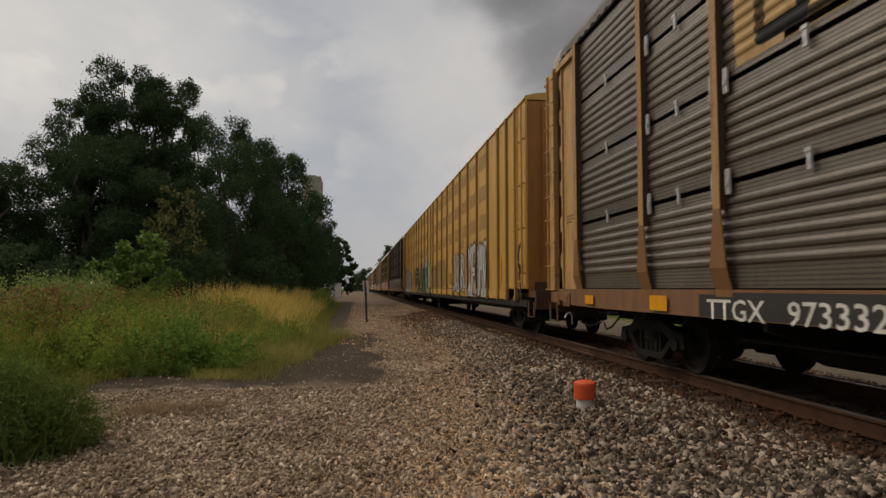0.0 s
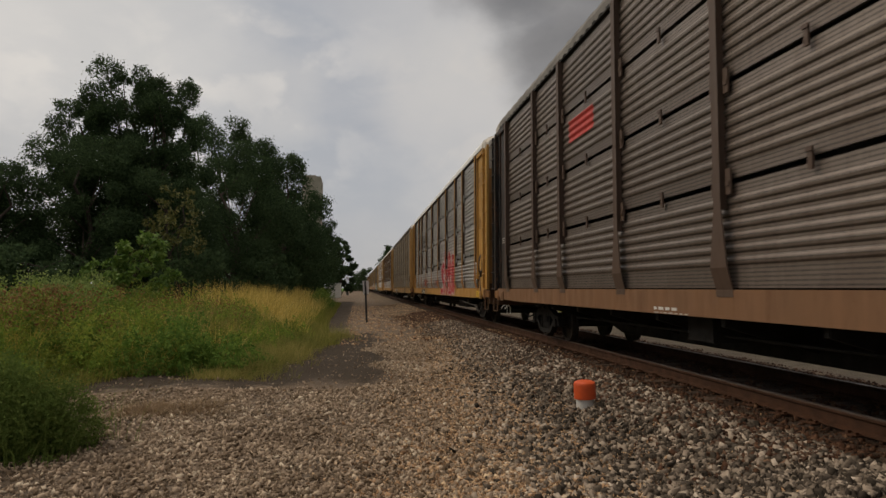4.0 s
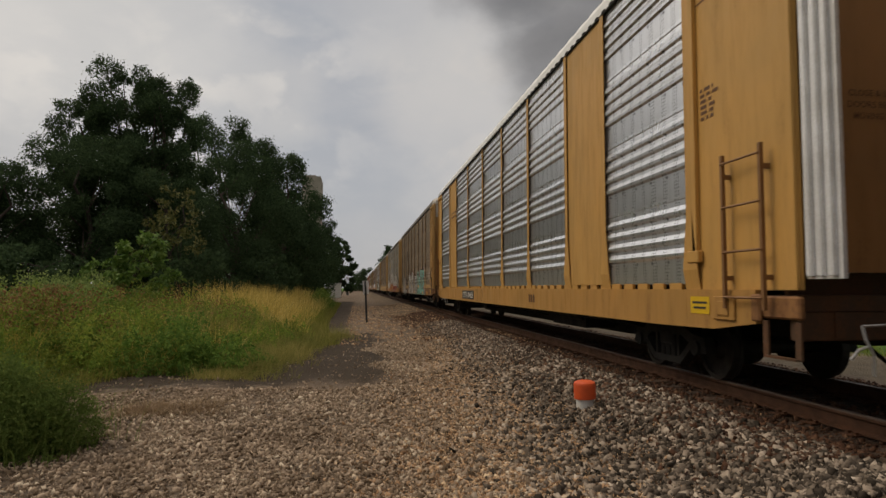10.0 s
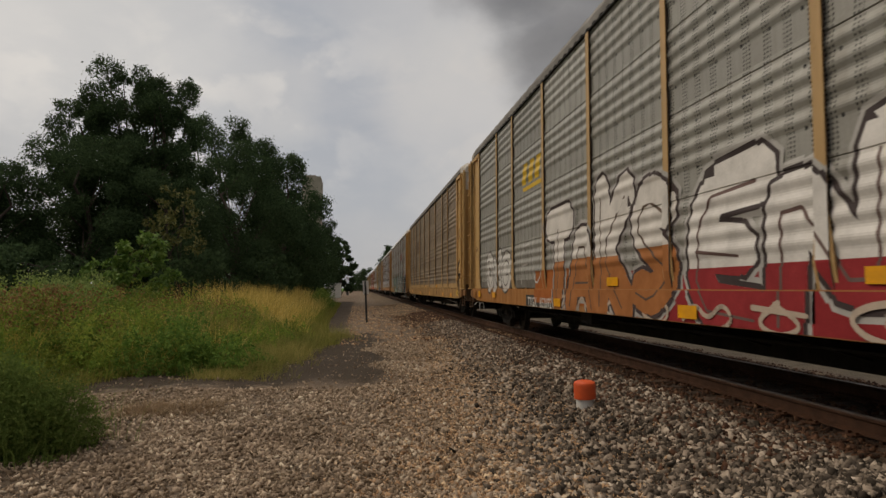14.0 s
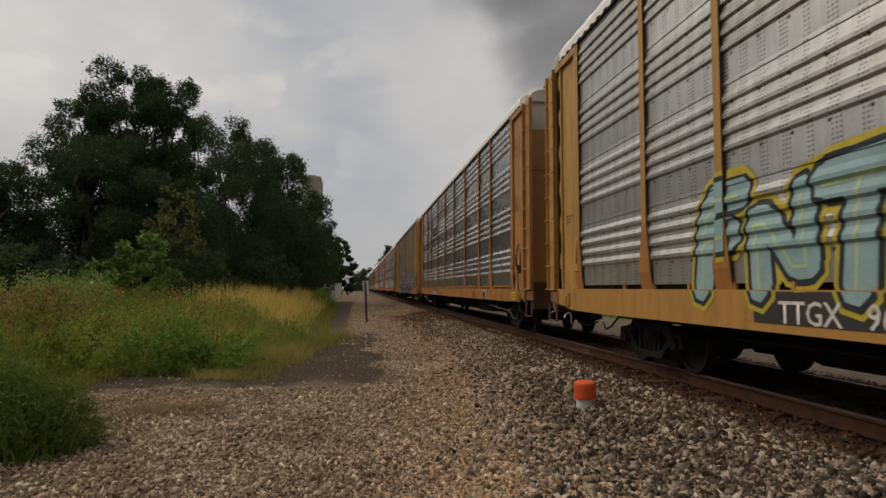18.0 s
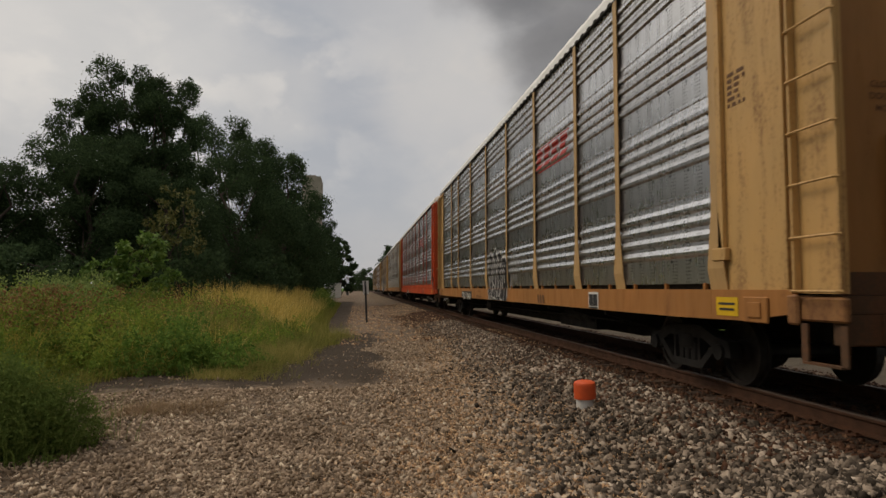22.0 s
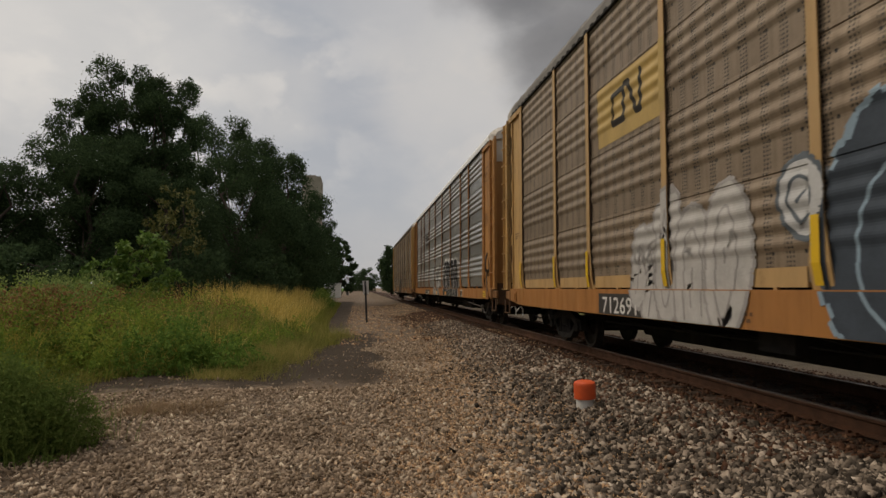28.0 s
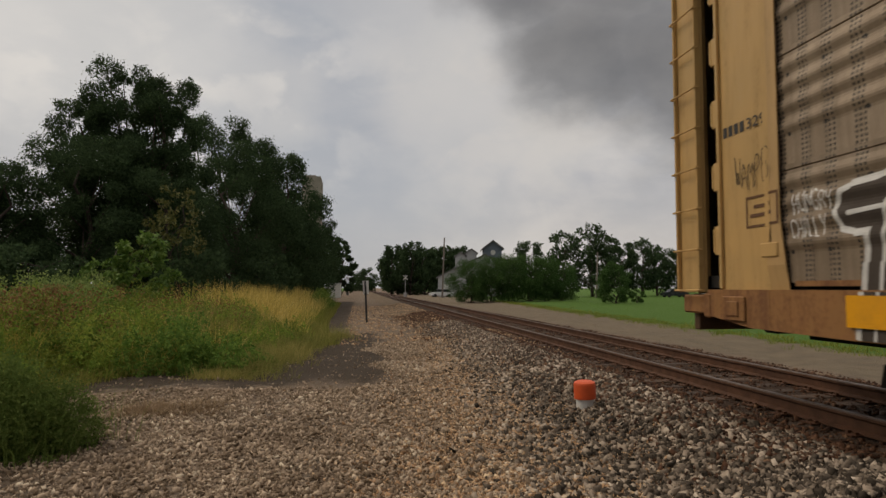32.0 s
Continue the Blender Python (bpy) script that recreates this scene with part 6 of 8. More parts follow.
rack(3, "slot", "slot", "yellow", "yellow", "roof_white", "silver slotted auto-rack car with yellow posts and red graffiti", number="TTGX  983515", plate=(19.2, 1.85, 0.99, 0.22), marks=[slanted_logo(18.5, 4.1, "black_text"), ("class_mark", "black_text", [bar(17.45, 0.99, 0.26, 0.30)]), ("class_mark", "white_text", [bar(17.5, 0.99, 0.07, 0.2), bar(17.38, 0.99, 0.04, 0.2)]), ring(16.95, 1.0, 0.19), maker(7.4)], graffiti=[
    dict(u=(10.8, 6.2), z=(1.0, 2.6), forms=["S", "H", 6, 0], fill=(0.42, 0.02, 0.03), edge=(0.66, 0.64, 0.62), weight=0.42, seed=31, accent=(0.7, 0.68, 0.66)),
    dict(u=(19.0, 16.8), z=(1.35, 1.75), forms=[7, 0, 2, 6, 5, 0, 4], fill=(0.42, 0.02, 0.03), edge=None, weight=0.20, seed=32, style="tag"),
    dict(u=(13.6, 11.6), z=(1.3, 1.7), forms=[6, 2, 0, 8], fill=(0.36, 0.03, 0.04), edge=None, weight=0.14, seed=33, style="tag")])

rack(4, "old", "old_grey", "tan", "worn_tan", "roof_dark", "weathered grey-tan auto-rack car with faded yellow posts", kick=False, number="TTGX   981754", plate=(18.5, 2.3, 0.97, 0.22), marks=[slanted_logo(17.9, 3.95, "brown_text"), ("owner_board", "black_text", [bar(6.3, 0.98, 1.4, 0.36)]), maker(6.55, 0.98, "tan"), tape((7.5, 1.1, 0.4, 0.12), (19.3, 1.12, 0.3, 0.1), (9.9, 1.1, 0.5, 0.12), (13, 1.1, 0.5, 0.12)), ("white_patch", "white_text", [[(5.72, 1.42), (5.93, 1.42), (5.905, 2.05), (5.87, 2.14), (5.78, 2.12), (5.75, 2.0)]]), ring(16.2, 0.98, 0.17)], graffiti=[dict(u=(13.0, 9.0), z=(1.5, 2.0), forms=[7, 8, 2, 4, 0, 3], fill=(0.34, 0.18, 0.15), edge=None, weight=0.10, seed=41, style="tag")])

rack(5, "slot", "slot", "yellow", "yellow", "roof_white", "silver slotted auto-rack car with yellow posts and zinc clips", number="TTGX 965230", plate=(18.2, 1.75, 0.99, 0.21), marks=[backing(18.4, 4.1, 2.2, 0.9, (0.42, 0.42, 0.42)), loop_logo(18.4, 4.12, (0.03, 0.03, 0.032), 1.0), ("class_mark", "black_text", [bar(16.6, 0.99, 0.26, 0.30)]), maker(8.2)] + plate(3.0), graffiti=[
    dict(u=(5.3, 3.4), z=(1.55, 1.95), forms=[7, 0, 9, 2, 6, 5, 3, 5], fill=(0.52, 0.52, 0.52), edge=None, weight=0.10, seed=51, style="tag"),
    dict(u=(8.0, 6.2), z=(1.4, 1.9), forms=[2, 6, 5, 3, 1], fill=(0.48, 0.48, 0.48), edge=None, weight=0.08, seed=52, style="tag"),
    dict(u=(23.8, 22.4), z=(1.5, 1.9), forms=[0, 7, 2, 1], fill=(0.5, 0.5, 0.5), edge=None, weight=0.10, seed=53, style="tag")])

rack(6, "ridge", "silver_bright", "clean_yellow", "yellow", "roof_white", "bright silver auto-rack car with wide yellow panels", number="CTTX 694633", plate=(17.25, 2.15, 0.97, 0.21), plain_sill=True, long_block=True, wide=(1, 7), low=0.74, door_out=0.30, ladder="short", door="door_brown", decal=True, brake=False, marks=[("road_emblem", "brown_text", [bar(21.3, 4.25, 0.28, 0.36), bar(20.88, 4.25, 0.28, 0.36), bar(20.45, 4.25, 0.28, 0.36), bar(21.65, 4.2, 0.05, 0.62), bar(20.1, 4.2, 0.05, 0.62), bar(21.55, 3.9, 0.2, 0.05), bar(20.2, 3.9, 0.2, 0.05)]), maker(8.6, 0.98), ring(14.6, 0.98, 0.17)])

rack(7, "old", "old", "tan", "rust_sill", "roof_dark", "grimy brown-grey auto-rack car with teal graffiti", number="TTGX  880146", plate=(19.1, 1.8, 0.94, 0.26), marks=[slanted_logo(17.95, 3.85, "black_text"), old_tape()] + plate(4.2, 0.97), graffiti=[
    dict(u=(9.4, 4.8), z=(0.85, 2.2), forms="YAZE", fill=(0.24, 0.50, 0.44), edge=(0.03, 0.03, 0.03), glow=(0.50, 0.36, 0.36), weight=0.42, seed=71),
    dict(u=(12.2, 9.4), z=(0.8, 2.0), forms="EOUS", fill=(0.52, 0.49, 0.46), edge=(0.08, 0.06, 0.05), weight=0.42, seed=72),
    dict(u=(2.4, 1.0), z=(1.7, 2.4), forms=[2, 0, 3], fill=(0.5, 0.48, 0.45), edge=None, weight=0.13, seed=73, style="tag"),
    dict(u=(17.0, 12.4), z=(0.85, 2.3), forms=[2, 3, 0, 2, 3, 0], fill=(0.60, 0.57, 0.54), edge=(0.05, 0.035, 0.03), glow=(0.26, 0.10, 0.08), weight=0.42, seed=74),
    dict(u=(19.8, 17.3), z=(1.4, 2.3), forms=[4, 0, 2], fill=(0.06, 0.05, 0.045), edge=None, weight=0.12, seed=75, style="tag"),
    dict(u=(23.2, 19.9), z=(0.85, 2.1), forms=[6, 3, 4, 2], fill=(0.46, 0.44, 0.41), edge=(0.16, 0.10, 0.07), weight=0.52, seed=76, style="throw")])

rack(8, "old", "old_silver", "tan", "brown", "roof_dark", "weathered grey auto-rack car with white and red graffiti", kick_mat="grey_rail", number="TTGX   852692", plate=(17.6, 1.9, 0.90, 0.22), marks=[("road_emblem", "decal_yellow", [bar(18.9, 3.98, 0.36, 0.5, -0.1), bar(18.3, 3.98, 0.36, 0.5, -0.1), bar(17.75, 3.98, 0.36, 0.5, -0.1), bar(18.3, 3.62, 1.6, 0.10)]), ("sprayed_field", (0.40, 0.12, 0.03), [bar(15.5, 1.25, 5.0, 0.7)]), ("sprayed_field", (0.30, 0.025, 0.03), [bar(9.6, 1.1, 6.6, 0.75)]), old_tape()], graffiti=[
    dict(u=(16.9, 11.3), z=(1.0, 2.6), forms="TAKS", fill=(0.70, 0.66, 0.62), edge=(0.07, 0.05, 0.05), glow=(0.42, 0.40, 0.38), weight=0.46, seed=81, accent=(0.12, 0.08, 0.06), low=(1.75, (0.40, 0.15, 0.05))),
    dict(u=(11.0, 4.6), z=(1.0, 2.45), forms="ENSO", fill=(0.74, 0.71, 0.68), edge=(0.06, 0.045, 0.045), glow=(0.46, 0.44, 0.42), weight=0.42, seed=82, accent=(0.16, 0.10, 0.09), low=(1.45, (0.32, 0.03, 0.035))),
    dict(u=(23.6, 20.4), z=(1.3, 2.1), forms="ONG", fill=(0.62, 0.60, 0.57), edge=(0.15, 0.13, 0.12), weight=0.40, seed=83, style="throw"),
    dict(u=(19.4, 17.3), z=(1.25, 2.4), forms="FU", fill=(0.62, 0.60, 0.58), edge=None, weight=0.05, seed=86, style="tag"),
    dict(u=(2.4, 1.2), z=(1.4, 1.7), forms=[2, 3, 5, 0, 3], fill=(0.20, 0.38, 0.55), edge=None, weight=0.16, seed=84, style="tag"),
    dict(u=(16.5, 6.0), z=(0.74, 1.1), forms=[4, 5, 1, 4, 5, 8, 1, 5], fill=(0.52, 0.42, 0.34), edge=None, weight=0.18, seed=85, style="tag")])

rack(9, "old", "old", "tan", "worn_tan", "roof_dark", "weathered grey-brown auto-rack car with faded yellow posts", marks=[slanted_logo(18.4, 3.95, "brown_text"), old_tape(), maker(8.0)], graffiti=[
    dict(u=(23.95, 22.6), z=(1.6, 2.25), forms=[2, 5, 0, 1], fill=(0.44, 0.42, 0.40), edge=None, weight=0.10, seed=91, style="tag"),
    dict(u=(25.0, 24.6), z=(2.4, 4.9), forms=[3], fill=(0.5, 0.48, 0.44), edge=None, weight=0.14, seed=92, style="tag"),
    dict(u=(11.8, 9.6), z=(1.3, 2.0), forms=[4, 2, 5], fill=(0.42, 0.40, 0.38), edge=None, weight=0.12, seed=93, style="tag")])

rack(10, "ridge", "silver_dull", "yellow", "yellow", "roof_white", "silver auto-rack car with yellow posts and large graffiti", low=0.79, number="TTGX   967182", plate_on=False, plate=(18.1, 2.0, 0.99, 0.22), marks=[("dark_band", "black_text", [bar(9.9, 1.03, 19.2, 0.31)]), backing(7.4, 4.1, 2.4, 0.62, (0.52, 0.51, 0.50)), bar_logo(7.4, 4.1, "red_text"), tape((4.9, 1.02, 0.6, 0.14), (7.3, 1.02, 0.6, 0.14), (12.5, 1.02, 0.6, 0.14), (16.8, 1.02, 0.6, 0.14))], graffiti=[
    dict(u=(5.9, 1.2), z=(0.9, 2.2), forms="CHERO!", fill=(0.016, 0.018, 0.02), edge=(0.45, 0.55, 0.54), glow=(0.60, 0.22, 0.34), weight=0.46, seed=101, accent=(0.25, 0.52, 0.48)),
    dict(u=(11.6, 6.3), z=(0.85, 2.05), forms="ZAHONE", fill=(0.66, 0.64, 0.62), edge=(0.03, 0.03, 0.03), glow=(0.10, 0.32, 0.32), weight=0.40, seed=102),
    dict(u=(16.2, 12.8), z=(0.85, 2.3), forms="KES", fill=(0.36, 0.54, 0.54), edge=(0.03, 0.035, 0.04), glow=(0.07, 0.09, 0.12), weight=0.36, seed=103, accent=(0.5, 0.66, 0.66)),
    dict(u=(20.6, 16.5), z=(1.22, 2.15), forms="FNTF", fill=(0.28, 0.44, 0.47), edge=(0.03, 0.04, 0.05), glow=(0.52, 0.42, 0.06), weight=0.36, seed=104, accent=(0.45, 0.58, 0.32)),
    dict(u=(0.98, 0.42), z=(2.72, 2.92), forms="MEDE", fill=(0.03, 0.025, 0.02), edge=None, weight=0.14, seed=106, style="tag"),
    dict(u=(0.98, 0.42), z=(2.38, 2.60), forms="UNIK", fill=(0.03, 0.025, 0.02), edge=None, weight=0.14, seed=107, style="tag"),
    dict(u=(0.98, 0.42), z=(2.08, 2.27), forms="SEKO", fill=(0.03, 0.025, 0.02), edge=None, weight=0.14, seed=108, style="tag"),
    dict(u=(12.6, 11.5), z=(1.5, 2.3), forms=[2, 0, 8], fill=(0.04, 0.04, 0.05), edge=None, weight=0.14, seed=105, style="tag")])

rack(11, "ridge", "silver", "brown", "brown", "roof_white", "silver auto-rack car with brown-orange posts and sill", kick=True, slim=True, number="TTGX 965032", plate=(18.1, 1.9, 0.98, 0.21), marks=[slanted_logo(18.4, 4.1, "black_text"), maker(6.95), ("class_mark", "brown_text", [bar(15.9, 0.98, 0.08, 0.2), bar(15.75, 0.98, 0.04, 0.2)])] + plate(4.9))

rack(12, "old", "old", "tan", "brown", "roof_dark", "grimy grey-brown auto-rack car with purple graffiti", kick_mat="grey_rail", number="TTGX  700453", plate=(18.0, 1.9, 0.93, 0.22), plate_on=False, marks=[slanted_logo(18.5, 3.98, "black_text"), old_tape(), ("sprayed_field", (0.06, 0.16, 0.16), [bar(14.6, 1.05, 4.6, 0.6)]), ("sprayed_field", (0.13, 0.17, 0.075), [bar(3.0, 2.1, 1.8, 0.6)])], graffiti=[
    dict(u=(12.2, 4.4), z=(0.85, 2.4), forms="DAMCN", fill=(0.29, 0.25, 0.36), edge=(0.035, 0.03, 0.04), glow=(0.36, 0.20, 0.36), weight=0.34, seed=121, accent=(0.66, 0.62, 0.70), low=(1.45, (0.075, 0.065, 0.13))),
    dict(u=(17.0, 12.5), z=(0.85, 2.5), forms=[0, 0, 0, 0, "S"], fill=(0.19, 0.19, 0.085), edge=(0.66, 0.66, 0.62), weight=0.46, seed=122, accent=(0.06, 0.10, 0.09), low=(1.62, (0.045, 0.15, 0.155))),
    dict(u=(17.80, 17.32), z=(1.89, 2.08), forms="CUSE", fill=(0.72, 0.70, 0.68), edge=None, weight=0.14, seed=124, style="tag"),
    dict(u=(17.78, 17.30), z=(1.64, 1.83), forms="FOAM", fill=(0.72, 0.70, 0.68), edge=None, weight=0.14, seed=125, style="tag"),
    dict(u=(13.3, 12.7), z=(2.45, 2.75), forms=[0, 3, 5, 1], fill=(0.5, 0.48, 0.46), edge=None, weight=0.2, seed=123, style="tag")])

rack(13, "ridge", "silver", "brown", "brown", "roof_white", "silver auto-rack car with tan-orange posts", number="TTGX  704814", plate=(18.1, 1.85, 0.93, 0.24), post="tan", end="tan", end_number="26768", brake=False, marks=[bar_logo(7.4, 4.05, "red_text"), maker(8.4), ("stencil_frame", "brown_text", boxed(15.6, 0.94, 0.5, 0.34, 0.018))] + plate(5.0), graffiti=[
    dict(u=(14.0, 11.6), z=(0.82, 2.15), forms=[4, 6, 1, 5], fill=(0.025, 0.025, 0.028), edge=(0.60, 0.59, 0.57), weight=0.5, seed=131, style="throw"),
    dict(u=(11.3, 10.2), z=(1.2, 2.1), forms=[0, 8, 5], fill=(0.46, 0.46, 0.46), edge=None, weight=0.08, seed=132, style="tag")])

rack(14, "ridge", "silver", "orange", "orange", "roof_white", "silver auto-rack car with bright orange posts and sill", kick=True, number="TTGX 953290", plate=(18.1, 1.9, 0.93, 0.22), plate_on=False, marks=[bar_logo(7.4, 4.1, "red_text"), maker(7.0, 0.98, "red_text"), ("number_shade", "black_text", [bar(18.1, 0.93, 2.1, 0.28)])] + plate(5.9))

rack(15, "ridge", "silver_dull", "tan", "brown", "roof_white", "dull silver auto-rack car with tan posts", marks=[slanted_logo(18.4, 4.1, "black_text"), maker(7.0)] + plate(5.4))

rack(16, "old", "old", "tan", "brown", "roof_dark", "grimy grey-brown auto-rack car with white and blue graffiti", number="712691", plate=(18.8, 1.3, 0.95, 0.26), board="black_text", post="tan", marks=[backing(18.4, 4.05, 2.5, 1.0, "decal_dull"), loop_logo(18.5, 4.08, (0.05, 0.045, 0.04), 0.72), ("reflective_tape", "decal_yellow", [bar(q, 1.55, 0.11, 0.62) for q in POSTS[1:]])], graffiti=[
    dict(u=(18.2, 15.5), z=(0.85, 2.15), forms=[5, 8, 0, 4], fill=(0.50, 0.48, 0.46), edge=(0.36, 0.34, 0.33), weight=0.55, seed=161, style="throw"),
    dict(u=(14.9, 14.3), z=(1.85, 2.3), forms=[4], fill=(0.56, 0.56, 0.56), edge=(0.12, 0.14, 0.16), weight=0.5, seed=162, style="throw"),
    dict(u=(14.1, 8.9), z=(0.8, 2.5), forms=[4, 7, 0, 3], fill=(0.055, 0.07, 0.09), edge=(0.26, 0.36, 0.44), weight=0.60, seed=163, style="throw"),
    dict(u=(8.4, 3.4), z=(1.2, 2.1), forms=[0, 0, 8, 2, 1], fill=(0.32, 0.30, 0.27), edge=(0.03, 0.03, 0.03), weight=0.42, seed=164)])

rack(17, "ridge", "silver_dull", "brown", "brown", "roof_white", "silver auto-rack car with rusty brown posts and black graffiti", number="TTGX  704349", end_number="49266", plate=(18.0, 1.9, 0.96, 0.22), marks=[slanted_logo(18.3, 4.1, "black_text"), maker(7.4), tape((10.0, 0.98, 0.5, 0.14), (13.4, 0.98, 0.5, 0.14))] + plate(5.6), graffiti=[
    dict(u=(15.1, 12.3), z=(0.82, 2.25), forms="REOKE", fill=(0.014, 0.014, 0.016), edge=(0.66, 0.65, 0.63), weight=0.34, seed=171),
    dict(u=(11.0, 6.6), z=(0.82, 2.45), forms=["C", "K", 0, 0], fill=(0.014, 0.014, 0.016), edge=(0.66, 0.65, 0.63), weight=0.44, seed=172, style="throw"),
    dict(u=(11.9, 11.2), z=(1.2, 1.7), forms=[0, 1], fill=(0.6, 0.6, 0.6), edge=None, weight=0.16, seed=173, style="tag")])

rack(18, "old", "old", "tan", "worn_brown", "roof_dark", "grimy grey-brown auto-rack car with yellow posts at the train's tail", slim=True, number="711039", end_line="3291", end="pale_tan", tail=True, kick_mat="worn_brown", plate=(18.8, 1.5, 0.86, 0.24), plate_on=False, marks=[tape((3.9, 1.06, 0.45, 0.14), (6.8, 1.06, 0.6, 0.14), (9.7, 1.06, 0.45, 0.14), (12.9, 1.06, 0.45, 0.14), (16.2, 1.06, 0.45, 0.14)), tape((23.3, 1.03, 1.1, 0.26)), ("stencil_frame", "brown_text", boxed(25.0, 2.0, 0.6, 0.30, 0.025) + [bar(25.0, 2.05, 0.34, 0.035), bar(25.02, 1.96, 0.42, 0.035)])], graffiti=[
    dict(u=(15.4, 12.4), z=(0.9, 2.05), forms="ONS", fill=(0.045, 0.042, 0.04), edge=(0.46, 0.45, 0.43), glow=(0.34, 0.07, 0.05), weight=0.42, seed=181, style="throw"),
    dict(u=(23.9, 20.4), z=(0.85, 2.05), forms="TONK", fill=(0.075, 0.06, 0.05), edge=(0.62, 0.61, 0.59), weight=0.40, seed=182),
    dict(u=(19.5, 17.4), z=(1.93, 2.02), forms=[7, 2, 5, 0, 3, 8, 2, 4, 6, 3, 5, 1, 7, 2, 5, 0], fill=(0.56, 0.54, 0.52), edge=None, weight=0.16, seed=183, style="tag"),
    dict(u=(19.5, 17.2), z=(1.76, 1.85), forms=[2, 0, 5, 3, 8, 4, 2, 6, 1, 3, 5, 7, 0, 3, 8, 4], fill=(0.56, 0.54, 0.52), edge=None, weight=0.16, seed=184, style="tag"),
    dict(u=(19.5, 17.0), z=(1.59, 1.68), forms=[5, 2, 7, 3, 0, 4, 8, 6, 3, 1, 5, 2, 7, 0, 3, 8], fill=(0.56, 0.54, 0.52), edge=None, weight=0.16, seed=185, style="tag"),
    dict(u=(18.6, 15.6), z=(1.42, 1.51), forms="I DONT WANNA BE FOUND", fill=(0.60, 0.58, 0.55), edge=None, weight=0.16, seed=194, style="tag"),
    dict(u=(16.9, 15.75), z=(1.6, 2.15), forms="SAC", fill=(0.60, 0.58, 0.55), edge=None, weight=0.16, seed=195, style="tag"),
    dict(u=(24.55, 24.0), z=(1.91, 2.09), forms="HUNGRY", fill=(0.78, 0.77, 0.75), edge=None, weight=0.15, seed=186, style="tag"),
    dict(u=(24.58, 24.08), z=(1.68, 1.85), forms="CHILLY", fill=(0.78, 0.77, 0.75), edge=None, weight=0.15, seed=196, style="tag"),
    dict(u=(10.4, 5.6), z=(1.2, 2.2), forms=[0, 6, "S", 8, 5, "A", 2], fill=(0.07, 0.055, 0.05), edge=None, weight=0.09, seed=187, style="tag"),
    dict(u=(20.3, 19.2), z=(1.7, 2.05), forms="NEC", fill=(0.46, 0.44, 0.42), edge=None, weight=0.14, seed=188, style="tag"),
    dict(u=(25.48, 24.78), z=(2.26, 2.6), forms="WAMPES", fill=(0.05, 0.04, 0.03), edge=None, weight=0.11, seed=189, style="tag"),
    dict(u=(10.5, 9.75), z=(0.78, 1.12), forms=[0, 8], fill=(0.55, 0.50, 0.45), edge=None, weight=0.20, seed=190, style="tag"),
    dict(u=(9.6, 8.3), z=(0.76, 1.12), forms=[5, 2, 7], fill=(0.09, 0.055, 0.03), edge=None, weight=0.16, seed=191, style="tag"),
    dict(u=(7.1, 5.7), z=(0.76, 1.08), forms=[4, 7, 0, 6], fill=(0.58, 0.54, 0.50), edge=(0.03, 0.022, 0.018), weight=0.40, seed=192),
    dict(u=(7.9, 7.1), z=(0.80, 1.05), forms=[2, 5], fill=(0.10, 0.055, 0.03), edge=None, weight=0.16, seed=193, style="tag")])


# ---- loose stone, weeds, trees ----
rg = np.random.default_rng(7)


def island_colours(name, stops, rough=0.85, scale=40, bump=0.3, translucent=0.0, spec=0.3, patch=0.0, drift=0.0):
    """A material whose colour changes from piece to piece of one mesh."""
    m, t, b = material(name, rough, 0.0, spec)
    r = t.nodes.new("ShaderNodeNewGeometry").outputs["Random Per Island"]
    f = noise_tex(t, coords(t), scale, 3, 0.6)
    v = maths(t, "ADD", r, maths(t, "MULTIPLY", maths(t, "SUBTRACT", f, 0.5), 0.25))
    if patch:
        p = noise_tex(t, coords(t), 0.45, 3, 0.55)
        v = maths(t, "ADD", maths(t, "MULTIPLY", v, 0.55), maths(t, "MULTIPLY", maths(t, "SUBTRACT", p, 0.38), patch))
    if drift:
        p = noise_tex(t, mapped(t, coords(t), (1.0, 0.45, 1.0)), 0.9, 4, 0.6)
        v = maths(t, "ADD", v, maths(t, "MULTIPLY", maths(t, "SUBTRACT", p, 0.5), drift))
    col = ramp(t, v, stops)
    link(t, col, b.inputs["Base Color"])
    if translucent:
        tr = t.nodes.new("ShaderNodeBsdfTranslucent")
        link(t, col, tr.inputs[0])
        mx = node(t, "ShaderNodeMixShader", at={0: translucent})
        link(t, b.outputs[0], mx.inputs[1])
        link(t, tr.outputs[0], mx.inputs[2])
        link(t, mx.outputs[0], t.nodes["Material Output"].inputs[0])
    elif bump:
        bumped(t, b, f, bump, 0.01)
    return m


STONE_PALE = island_colours("crushed_limestone", [(0.0, (0.095, 0.063, 0.038)), (0.3, (0.223, 0.162, 0.112)), (0.65, (0.341, 0.253, 0.181)), (0.92, (0.466, 0.356, 0.260)), (1.0, (0.570, 0.469, 0.353))], spec=0.15, drift=1.1)
STONE_GREY = island_colours("grey_ballast_stone", [(0.0, (0.028, 0.022, 0.016)), (0.35, (0.080, 0.063, 0.049)), (0.65, (0.190, 0.150, 0.116)), (0.88, (0.340, 0.272, 0.212)), (1.0, (0.52, 0.43, 0.345))], spec=0.15, drift=0.7)
STONE_BROWN = island_colours("reddish_gravel", [(0.0, (0.160, 0.089, 0.048)), (0.4, (0.410, 0.247, 0.141)), (0.8, (0.560, 0.373, 0.225)), (1.0, (0.640, 0.475, 0.313))], spec=0.15)
